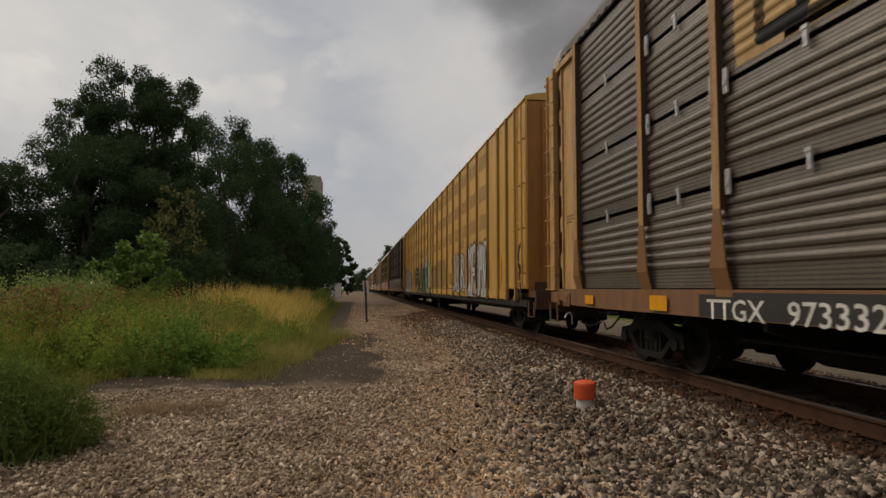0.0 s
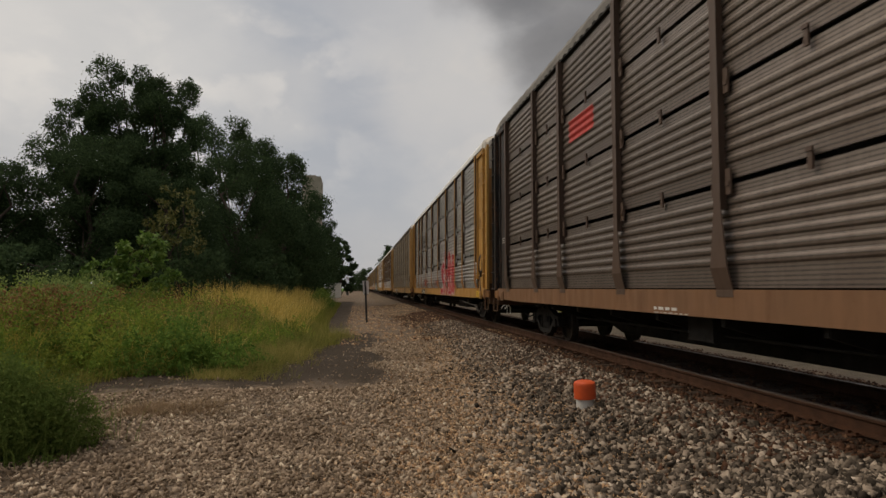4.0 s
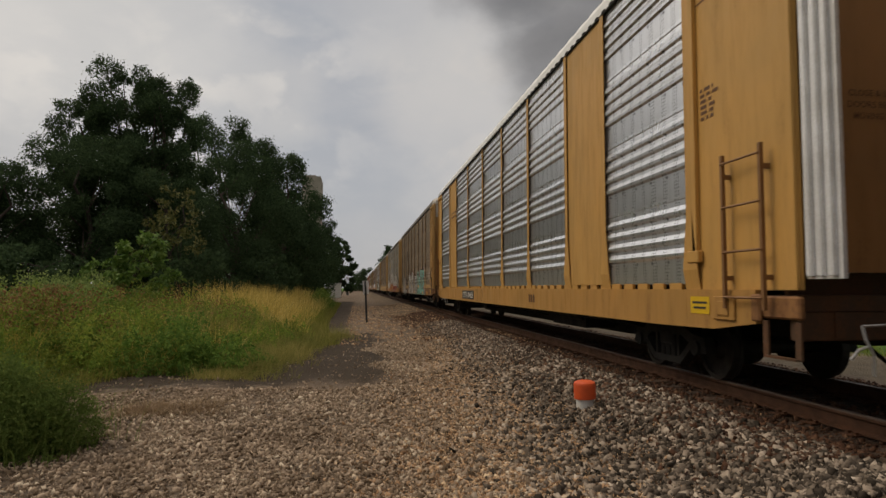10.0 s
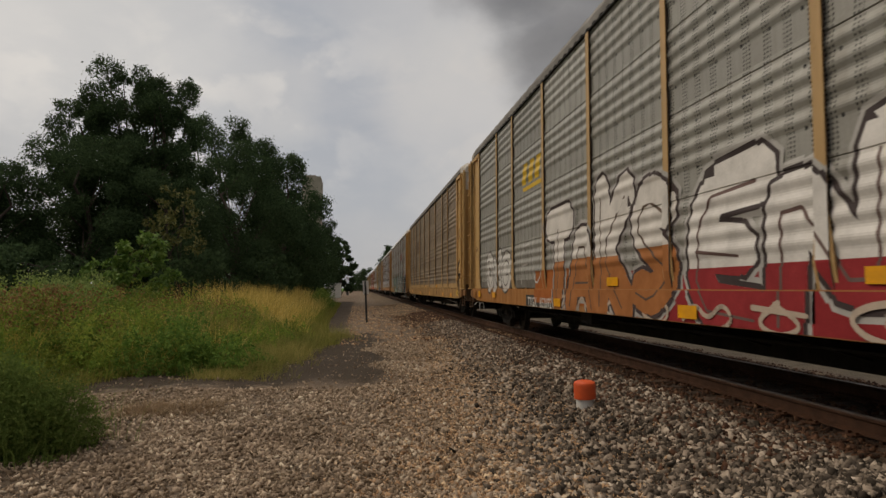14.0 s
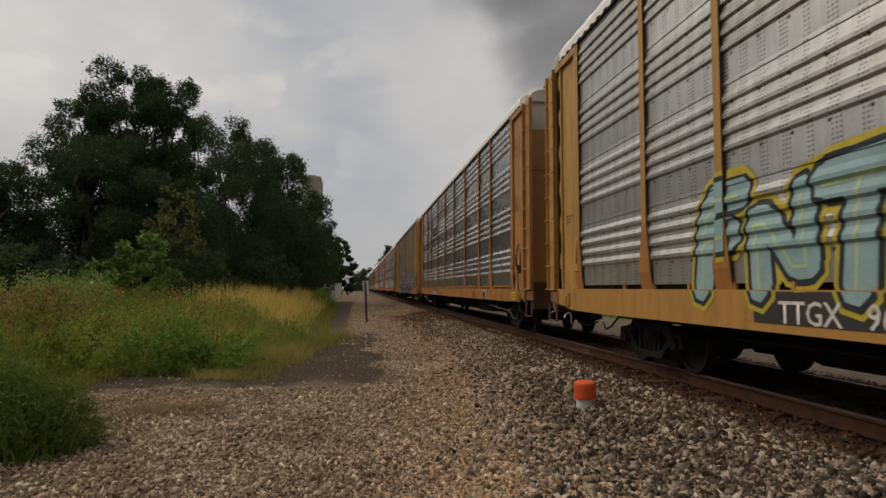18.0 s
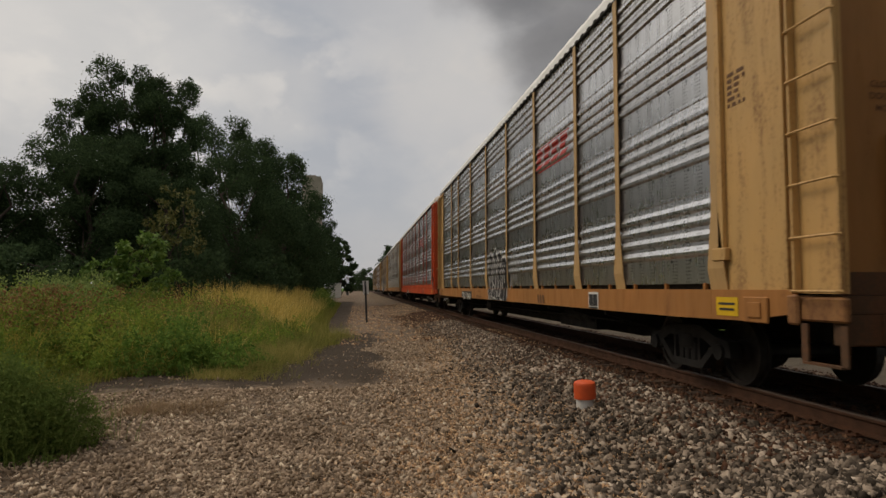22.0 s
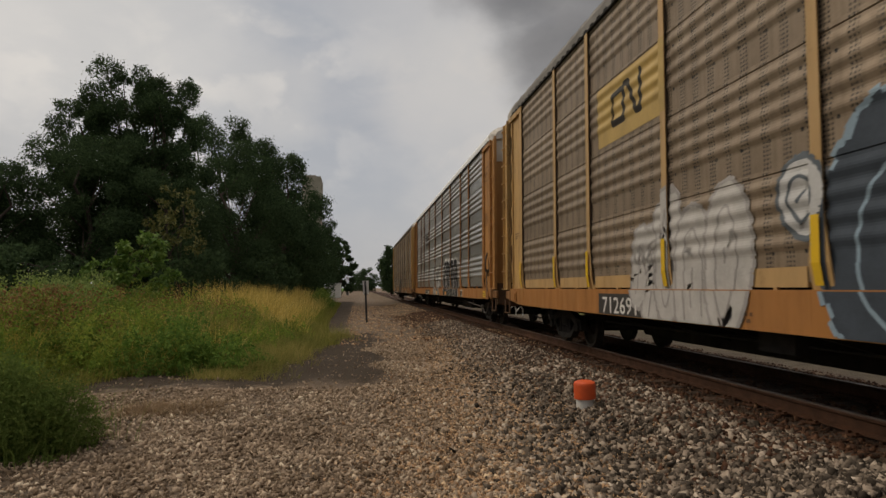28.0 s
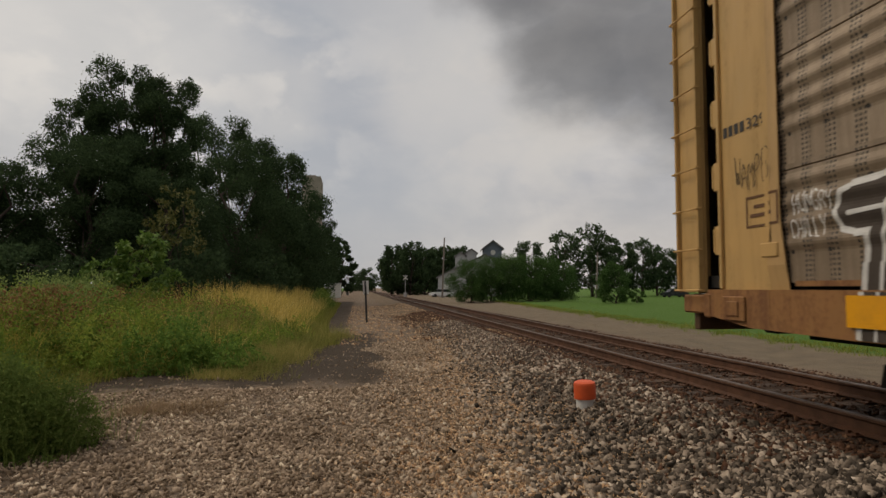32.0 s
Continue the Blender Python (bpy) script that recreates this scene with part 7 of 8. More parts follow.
STONE_RUST = island_colours("rusty_ballast", [(0.0, (0.028, 0.012, 0.006)), (0.5, (0.068, 0.029, 0.014)), (0.9, (0.115, 0.053, 0.028)), (1.0, (0.175, 0.098, 0.058))])
CHIP = np.array([(1, 0.25, 0), (-0.25, 1, 0.1), (-1, -0.2, 0), (0.2, -1, -0.1), (0.15, 0.1, 1), (-0.1, -0.15, -1)], float) * 1.25
CHIP_F = np.array([(0, 1, 4), (1, 2, 4), (2, 3, 4), (3, 0, 4), (1, 0, 5), (2, 1, 5), (3, 2, 5), (0, 3, 5)])


def turns(n):
    """Random rotations."""
    q = rg.normal(size=(n, 4))
    q /= np.linalg.norm(q, axis=1, keepdims=True)
    w, x, y, z = q.T
    return np.stack([1 - 2 * (y * y + z * z), 2 * (x * y - z * w), 2 * (x * z + y * w), 2 * (x * y + z * w), 1 - 2 * (x * x + z * z), 2 * (y * z - x * w), 2 * (x * z - y * w), 2 * (y * z + x * w), 1 - 2 * (x * x + y * y)], -1).reshape(n, 3, 3)


BLOCK = np.array([(a, b, c) for a in (-1, 1) for b in (-1, 1) for c in (-1, 1)], float) * 0.74
BLOCK_F = np.array([(0, 1, 3), (0, 3, 2), (4, 6, 7), (4, 7, 5), (0, 4, 5), (0, 5, 1), (2, 3, 7), (2, 7, 6), (0, 2, 6), (0, 6, 4), (1, 5, 7), (1, 7, 3)])


def scatter_stones(name, label, x, y, size, mat, base=CHIP, faces=CHIP_F):
    n, k = len(x), len(base)
    shape = base[None] + rg.uniform(-0.42, 0.42, (n, k, 3))
    shape *= np.stack([rg.uniform(0.95, 1.5, n), rg.uniform(0.6, 1.05, n), rg.uniform(0.32, 0.68, n)], -1)[:, None]
    v = np.einsum("nij,nkj->nki", turns(n), shape) * (size * 0.5)[:, None, None] * 0.8
    v += np.stack([x, y, ground_z(x, y) + size * 0.12], -1)[:, None]
    f = (faces[None] + (np.arange(n) * k)[:, None, None]).reshape(-1, 3)
    ob = new(name, soup(name, v.reshape(-1, 3), f, [mat]))
    return tagged(ob, label, "gravel", kind="stuff")


def build_stones():
    # service road, thinning out with distance; bare where the dark soil lies
    n = 125000
    y = 4.4 + 15.6 * rg.random(n) ** 1.5
    x = rg.uniform(-6.2, 3.2, n)
    keep = (rg.random(n) < smooth(2.2, 1.2, x - 0.10 * (y - 6.0))) & (x > weed_edge(y) - 0.25) & (np.abs(x - 0.13 * y) < 0.72 * y + rg.exponential(0.5, n))
    soil = ((x > -2.0) & (x < 0.55 + 0.25 * np.sin(y * 1.7) - 0.04 * (y - 12)) & (y > 11.3 + 0.4 * np.sin(3 * x))) | ((x < -0.9) & (y > 11) & (y < 13.4))
    keep &= ~(soil & (rg.random(n) < 0.96)) & (rg.random(n) > 0.5 * smooth(-2.0, -3.0, x) * smooth(9.5, 8.5, y))
    x, y = x[keep], y[keep]
    scatter_stones("gravel", "pale crushed stone of the service road", x, y, rg.gamma(4, 0.0088, len(x)).clip(0.012, 0.085), STONE_PALE)
    n = 37000
    y = 4.2 + 24 * rg.random(n) ** 1.8
    near = np.minimum(0.95 + 0.10 * y, 3.0) - np.abs(rg.normal(0, 0.35, n))
    x = near + (4.15 - near) * rg.random(n) ** 0.7
    scatter_stones("ballast", "grey track ballast on the shoulder", x, y, rg.gamma(6, 0.0096, n).clip(0.025, 0.11), STONE_GREY, BLOCK, BLOCK_F)
    # finer brown stone where the road meets the shoulder
    n = 44000
    y = 4.4 + 18 * rg.random(n) ** 1.8
    x = 0.80 + 0.125 * y + rg.normal(0, 0.75, n)
    scatter_stones("brown_gravel", "fine reddish-brown gravel between road and ballast", x, y, rg.gamma(5, 0.006, n).clip(0.012, 0.06), STONE_BROWN)
    # ballast between the sleepers and past the far rail
    n = 12000
    y = 5 + 34 * rg.random(n) ** 1.5
    x = 3.95 + 5.3 * rg.random(n) ** 1.3
    s = rg.gamma(8, 0.0062, n).clip(0.02, 0.08)
    scatter_stones("track_ballast", "rust-stained ballast between the sleepers", x, y, s, STONE_RUST)
    # the shoulder's upper slope and the sleeper ends are browned by rust
    n = 17000
    y = 5 + 34 * rg.random(n) ** 1.5
    x = 4.3 - np.abs(rg.normal(0, 0.50 + 0.018 * y, n))
    scatter_stones("rusty_shoulder", "brown-stained ballast beside the rail", x, y, rg.gamma(7, 0.008, n).clip(0.02, 0.10), STONE_RUST, BLOCK, BLOCK_F)
    # sparse larger stones down the road, far off
    n = 4600
    y = rg.uniform(19, 60, n)
    x = rg.uniform(-0.5, 4.2, n)
    scatter_stones("distant_gravel", "pale stones of the road further on", x, y, rg.gamma(8, 0.0075, n).clip(0.03, 0.10), STONE_BROWN)


build_stones()

LEAF_DARK = island_colours("dark_tree_leaf", [(0.0, (0.034, 0.055, 0.028)), (0.5, (0.046, 0.076, 0.036)), (0.85, (0.060, 0.097, 0.044)), (1.0, (0.076, 0.117, 0.052))], 0.9, translucent=0.38, spec=0.03)
LEAF_MID = island_colours("green_leaf", [(0.0, (0.075, 0.13, 0.025)), (0.5, (0.13, 0.20, 0.04)), (1.0, (0.22, 0.28, 0.07))], 0.75, translucent=0.32, spec=0.08)
LEAF_BRIGHT = island_colours("bright_leaf", [(0.0, (0.06, 0.12, 0.025)), (0.5, (0.11, 0.20, 0.035)), (1.0, (0.17, 0.25, 0.06))], 0.6, translucent=0.3)
LEAF_OLIVE = island_colours("olive_leaf", [(0.0, (0.075, 0.085, 0.025)), (0.6, (0.12, 0.125, 0.035)), (1.0, (0.17, 0.16, 0.05))], 0.7, translucent=0.25)
GRASS_GREEN = island_colours("weed_blade", [(0.0, (0.12, 0.16, 0.03)), (0.5, (0.21, 0.25, 0.05)), (0.85, (0.30, 0.31, 0.075)), (1.0, (0.36, 0.27, 0.09))], 0.8, translucent=0.35, spec=0.08, patch=1.6)
GRASS_GOLD = island_colours("dry_grass_blade", [(0.0, (0.336, 0.258, 0.066)), (0.45, (0.560, 0.409, 0.116)), (0.8, (0.694, 0.515, 0.165)), (1.0, (0.784, 0.627, 0.264))], 0.85, translucent=0.3, spec=0.08)
RUSTY_SEED = island_colours("russet_seed_head", [(0.0, (0.150, 0.064, 0.027)), (0.6, (0.247, 0.119, 0.050)), (1.0, (0.338, 0.212, 0.090))], 0.9)
BARK = surface("bark", (0.075, 0.055, 0.042), (0.035, 0.027, 0.022), 0.95, 0, 4, 30, 0.6, 0.03, (4, 4, 1))
LEAF_WEED = island_colours("weed_leaf", [(0.0, (0.084, 0.156, 0.028)), (0.4, (0.168, 0.264, 0.046)), (0.75, (0.312, 0.360, 0.072)), (1.0, (0.384, 0.300, 0.077))], 0.75, translucent=0.32, spec=0.08, patch=1.5)
LEAF_BRUSH = island_colours("willow_leaf", [(0.0, (0.043, 0.088, 0.029)), (0.5, (0.060, 0.117, 0.036)), (1.0, (0.086, 0.150, 0.049))], 0.9, translucent=0.4, spec=0.03)
LEAF_LIME = island_colours("yellow_green_leaf", [(0.0, (0.085, 0.12, 0.022)), (0.5, (0.18, 0.21, 0.04)), (0.85, (0.29, 0.29, 0.06)), (1.0, (0.38, 0.28, 0.08))], 0.75, translucent=0.35, spec=0.08, patch=1.0)
GRASS_LIME = island_colours("pale_grass_blade", [(0.0, (0.10, 0.125, 0.025)), (0.5, (0.19, 0.20, 0.045)), (1.0, (0.33, 0.28, 0.085))], 0.8, translucent=0.35, spec=0.08)
DEAD = island_colours("dead_stem", [(0.0, (0.195, 0.133, 0.082)), (1.0, (0.390, 0.273, 0.164))], 0.9)
LEAF_BUSH = island_colours("bush_leaf", [(0.0, (0.079, 0.123, 0.032)), (0.5, (0.116, 0.171, 0.044)), (1.0, (0.168, 0.218, 0.064))], 0.85, translucent=0.4, spec=0.03)
LEAF_PALE = island_colours("pale_green_leaf", [(0.0, (0.13, 0.18, 0.06)), (0.5, (0.20, 0.27, 0.09)), (1.0, (0.29, 0.35, 0.13))], 0.85, translucent=0.42, spec=0.03)
LEAF_THICK = island_colours("thicket_leaf", [(0.0, (0.074, 0.143, 0.031)), (0.5, (0.121, 0.215, 0.043)), (1.0, (0.203, 0.299, 0.066))], 0.8, translucent=0.3, spec=0.06)
GRASS_STRAW = island_colours("yellow_green_blade", [(0.0, (0.14, 0.16, 0.045)), (0.45, (0.25, 0.24, 0.075)), (0.8, (0.40, 0.33, 0.12)), (1.0, (0.50, 0.40, 0.17))], 0.85, translucent=0.4, spec=0.04, patch=1.3)
FLOWER = surface("white_umbel", (0.72, 0.72, 0.66), (0.55, 0.55, 0.48), 0.8, 0, 10, 60, 0.0)


def blades(x, y, height, width, n_each, spread, lean=0.35):
    """Bent grass blades in clumps: returns vertices and quads."""
    k = len(x) * n_each
    bx, by = np.repeat(x, n_each), np.repeat(y, n_each)
    h = np.repeat(height, n_each) * rg.uniform(0.45, 1.1, k)
    a = rg.uniform(0, 2 * np.pi, k)
    r = spread * np.sqrt(rg.random(k))
    px, py = bx + r * np.cos(a), by + r * np.sin(a)
    pz = ground_z(px, py) - 0.03
    out = lean * rg.random(k)
    dx, dy = np.cos(a) * out, np.sin(a) * out
    f = rg.uniform(0, np.pi, k)
    wx, wy = np.cos(f) * width, np.sin(f) * width
    rows = []
    for t, w in ((0, 1.0), (0.5, 0.8), (1.0, 0.12)):
        c = np.stack([px + dx * h * t * t, py + dy * h * t * t, pz + h * (t - 0.25 * out * t * t)], -1)
        e = np.stack([wx * w, wy * w, np.zeros(k)], -1)
        rows += [c - e, c + e]
    v = np.stack(rows, 1).reshape(-1, 3)
    q = np.array([(0, 1, 3, 2), (2, 3, 5, 4)])
    return v, (q[None] + (np.arange(k) * 6)[:, None, None]).reshape(-1, 4)


def leaves(centres, size, flat=0.0):
    """A pointed, slightly folded leaf at each centre, turned at random."""
    n = len(centres)
    base = np.array([(-1, 0, 0), (0, -0.45, 0.12), (1, 0, -0.1), (0, 0.45, 0.12)])
    m = turns(n)
    v = np.einsum("nij,kj->nki", m, base) * (size * 0.5)[:, None, None]
    if flat:
        v[:, :, 2] *= 1 - flat
    v += centres[:, None]
    f = (np.array([(0, 1, 2, 3)])[None] + (np.arange(n) * 4)[:, None, None]).reshape(-1, 4)
    return v.reshape(-1, 3), f


def leafy(x, y, height, n_each, spread, size):
    """Broad-leaved weed plants: leaves round upright stems."""
    k = len(x) * n_each
    bx, by, h = np.repeat(x, n_each), np.repeat(y, n_each), np.repeat(height, n_each)
    t = rg.random(k) ** 0.7
    a = rg.uniform(0, 2 * np.pi, k)
    r = spread * (0.35 + 0.65 * np.sin(np.pi * np.clip(t * 0.85 + 0.12, 0, 1))) * np.sqrt(rg.random(k))
    px, py = bx + r * np.cos(a), by + r * np.sin(a)
    return leaves(np.stack([px, py, ground_z(px, py) + h * t], -1), rg.uniform(0.6, 1.3, k) * size)


def stuff(name, label, v, f, mat, category="plants"):
    return tagged(new(name, soup(name, v, f, [mat])), label, category, kind="stuff")


def weed_spots(n, y0, y1, inner, outer, power=1.5):
    y = y0 + (y1 - y0) * rg.random(n) ** power
    d = inner + (outer - inner) * rg.random(n) ** 1.3
    return weed_edge(y) - d, y, d


def mounds(x, y, rad, height, n, size):
    """Domed plants: leaves gathered in tufts near the outside of each heap."""
    out = []
    for a, b, r, h in zip(x, y, rad, height):
        k = int(n * (r / 0.6) ** 1.6)
        tuft = rg.normal(size=(max(int(k / 16), 6), 3))
        tuft[:, 2] = np.abs(tuft[:, 2])
        tuft /= np.linalg.norm(tuft, axis=1, keepdims=True)
        tuft *= rg.uniform(0.72, 1.08, (len(tuft), 1))
        c = tuft[rg.integers(0, len(tuft), k)] + rg.normal(0, 0.085, (k, 3))
        inner = rg.random((k, 1)) < 0.25
        c = np.where(inner, c * rg.random((k, 1)), c)
        p = c * np.array([r, r, h]) + np.array([a, b, 0.0])
        p[:, 2] = np.maximum(p[:, 2], 0.02) + ground_z(p[:, 0], p[:, 1])
        out.append(p)
    p = np.concatenate(out)
    return leaves(p, rg.uniform(0.6, 1.3, len(p)) * size)


def build_weeds():
    # grasses between the heaps
    x, y, d = weed_spots(2300, 8.5, 60, 0.5, 22, 1.0)
    h = 0.14 + 0.42 * np.clip(d / 4.0, 0, 1) ** 1.1 * (0.72 + 0.45 * np.sin(1.3 * x + 0.7 * y) * np.sin(0.8 * y + 0.4 * x)) + rg.uniform(-0.05, 0.22, len(x)) + 0.25 * smooth(16, 30, y)
    stuff("tall_weeds", "tall green weeds on the bank", *blades(x, y, h, 0.011, 14, 0.34, 0.95), GRASS_GREEN)
    # heaps of leafy plants, smaller towards the dirt
    for name, label, mat, count, lo, hi, size, far in (
            ("leafy_weeds", "heaped broad-leaved green weeds", LEAF_WEED, 150, 0.5, 12, 0.085, 25),
            ("bright_weeds", "heaped yellow-green weeds", LEAF_LIME, 170, 0.3, 11, 0.07, 26),
            ("dark_weeds", "dark green leafy weeds", LEAF_MID, 60, 0.8, 12, 0.085, 22)):
        x, y, d = weed_spots(count, 8.5, far, lo, hi, 1.2)
        r = rg.uniform(0.35, 0.8, count) * (0.55 + 0.45 * np.clip(d / 2.0, 0, 1))
        stuff(name, label, *mounds(x - 0.4 * r, y, r, (0.35 + 0.75 * np.clip(d / 3.2, 0, 1)) * rg.uniform(0.6, 1.3, count), 560, size), mat)
    # tall pale stands at the back of the bank
    x, y = rg.uniform(-19, -8.4, 70), rg.uniform(20, 30, 70)
    stuff("goldenrod", "tall pale green goldenrod on the bank", *mounds(x, y, rg.uniform(0.5, 1.0, 70), rg.uniform(1.5, 2.0, 70) - 0.25 * smooth(-12, -8.4, x), 700, 0.10), LEAF_PALE)
    # a rank of heaps along the dirt strip
    y = np.concatenate([rg.uniform(12.7, 14.2, 22), rg.uniform(14, 20, 8)])
    x = np.concatenate([rg.uniform(-7.8, -3.0, 22), rg.uniform(-2.8, -1.9, 8)])
    r = rg.uniform(0.3, 0.55, 30)
    stuff("low_weeds", "low leafy weeds at the soil's edge", *mounds(x, y, r, rg.uniform(0.4, 0.9, 30), 620, 0.065), LEAF_WEED)
    # short fringe along the gravel
    x, y, d = weed_spots(1700, 9.5, 70, -0.15, 1.2)
    stuff("grass_fringe", "short yellow-green grass at the gravel's edge", *blades(x, y, 0.14 + 0.26 * rg.random(len(x)), 0.007, 12, 0.16, 0.8), GRASS_LIME)
    # a tongue of fine pale grass hanging over the dirt, and a tuft at its end
    y = rg.uniform(12.0, 19, 620)
    x = -2.35 + 0.10 * (y - 12.0) + rg.normal(0, 0.36, 620)
    x, y = np.concatenate([x, rg.normal(-0.95, 0.3, 60)]), np.concatenate([y, rg.normal(21.5, 0.6, 60)])
    stuff("pale_grass", "fine yellow-green grass hanging over the dirt", *blades(x, y, (0.16 + 0.40 * rg.random(680)) * (0.6 + 0.5 * smooth(12, 15, y)), 0.006, 18, 0.24, 1.3), GRASS_STRAW)
    # drooping yellow-green grass that rises from the dirt to the golden stand
    y = 13.5 + 50 * rg.random(3600) ** 1.3
    d = 8.0 * rg.random(3600) ** 1.15
    x = weed_edge(y) - 0.15 - d
    keep = (rg.random(3600) < smooth(12.5, 19, y)) & (x > -3.2 - 0.13 * y + rg.normal(0, 0.4, 3600))
    x, y, d = x[keep], y[keep], d[keep]
    h = (0.30 + 0.85 * smooth(0.0, 3.0, d)) * rg.uniform(0.75, 1.2, len(x)) * (0.8 + 0.2 * np.sin(1.1 * x + 0.6 * y))
    stuff("drooping_grass", "drooping yellow-green meadow grass", *blades(x, y, h, 0.011, 15, 0.42, 1.25), GRASS_STRAW)
    # dry golden heads at the back
    y = rg.uniform(20, 62, 2100)
    d = 0.9 + 7.5 * rg.random(len(y)) ** 1.1
    x = weed_edge(y) - d
    keep = (rg.random(len(y)) < smooth(19, 28, y) * (0.25 + 0.75 * smooth(0.6, 2.6, d))) & (x > -0.225 * y + rg.normal(0, 0.6, len(y)))
    x, y, d = x[keep], y[keep], d[keep]
    stuff("dry_grass", "golden dry grass with seed heads", *blades(x, y, 0.85 + 0.62 * smooth(0.6, 3.2, d) + 0.25 * rg.random(len(x)), 0.012, 11, 0.45, 0.7), GRASS_GOLD)
    # a green hump where the grass ends
    y = rg.uniform(46, 62, 14)
    x = weed_edge(y) - rg.uniform(0.6, 2.0, 14)
    stuff("verge_weeds", "green leafy weeds at the end of the grass", *mounds(x, y, rg.uniform(0.6, 0.9, 14), rg.uniform(1.1, 1.6, 14), 420, 0.13), LEAF_MID)
    # russet docks in drifts
    x = np.concatenate([rg.normal(-6.4, 0.8, 60), rg.normal(-8.4, 1.0, 38), rg.normal(-5.2, 1.3, 30)])
    y = np.concatenate([rg.normal(14.2, 0.9, 60), rg.normal(17.0, 1.1, 38), rg.normal(18.5, 1.6, 30)])
    k = 40
    c = np.stack([np.repeat(x, k) + rg.normal(0, 0.09, len(x) * k), np.repeat(y, k) + rg.normal(0, 0.09, len(x) * k), np.repeat(ground_z(x, y) + 0.78 + 0.5 * rg.random(len(x)), k) + rg.uniform(-0.24, 0.15, len(x) * k)], -1)
    stuff("dock_heads", "russet seed heads standing above the weeds", *leaves(c, rg.uniform(0.035, 0.085, len(c))), RUSTY_SEED)
    x, y, d = weed_spots(260, 13, 30, 0.8, 10)
    stuff("golden_weeds", "yellowed grass among the weeds", *blades(x, y, 0.7 + 0.4 * rg.random(len(x)), 0.008, 10, 0.3, 0.8), GRASS_GOLD)
    # dead stems lying on the gravel
    y = rg.normal(9.25, 0.22, 420)
    x = -3.0 + 1.1 * rg.random(420) ** 1.5 + rg.normal(0, 0.12, 420)
    stuff("dead_stems", "dead brown stems lying on the gravel", *blades(x, y, 0.07 + 0.14 * rg.random(420), 0.006, 7, 0.16, 2.6), DEAD)
    # a darker thicket by the dirt patch
    x = np.concatenate([rg.normal(-3.05, 0.45, 13), rg.normal(-4.7, 0.9, 6)])
    y = np.concatenate([rg.normal(13.5, 0.45, 13), rg.normal(13.9, 0.4, 6)])
    stuff("thicket", "dark leafy thicket beside the dirt", *mounds(x, y, rg.uniform(0.26, 0.52, 19), rg.uniform(0.45, 1.15, 19), 950, 0.085), LEAF_THICK)
    # the feathery bush nearest to the gravel
    bx = np.array([-3.42, -3.15, -3.75, -4.15, -3.6, -4.4, -2.98])
    by = np.array([7.15, 6.95, 7.2, 7.0, 6.75, 7.5, 7.25])
    stuff("feathery_bush", "feathery dark green bush at the gravel's edge", *mounds(bx, by, np.array([0.5, 0.34, 0.55, 0.6, 0.4, 0.6, 0.34]), np.array([0.86, 0.55, 0.92, 0.92, 0.62, 1.02, 0.62]), 9500, 0.042), LEAF_BUSH)
    x = np.concatenate([rg.normal(-3.4, 0.28, 90), rg.normal(-4.1, 0.3, 60)])
    y = np.concatenate([rg.normal(7.1, 0.24, 90), rg.normal(7.2, 0.3, 60)])
    stuff("bush_stems", "fine upright stems of the bush", *blades(x, y, 0.45 + 0.42 * rg.random(150), 0.003, 16, 0.22, 1.1), LEAF_BUSH)
    # white umbels
    c = []
    for ux, uy, uz in ((-5.3, 9.6, 1.16), (-5.45, 9.9, 1.02), (-5.9, 10.6, 1.2)):
        for _ in range(60):
            c.append((ux + rg.normal(0, 0.05), uy + rg.normal(0, 0.05), uz + rg.normal(0, 0.01)))
    stuff("white_umbels", "white flat flower heads", *leaves(np.array(c), np.full(len(c), 0.035)), FLOWER)
    # low tufts along the far verge and on the lawn's edge
    y = rg.uniform(12, 80, 1300)
    x = 12.7 + 0.06 * y + rg.normal(0, 0.5, 1300)
    stuff("verge_tufts", "pale grass tufts along the far verge", *blades(x, y, 0.10 + 0.14 * rg.random(1300), 0.012, 8, 0.2, 0.8), GRASS_GREEN)


build_weeds()


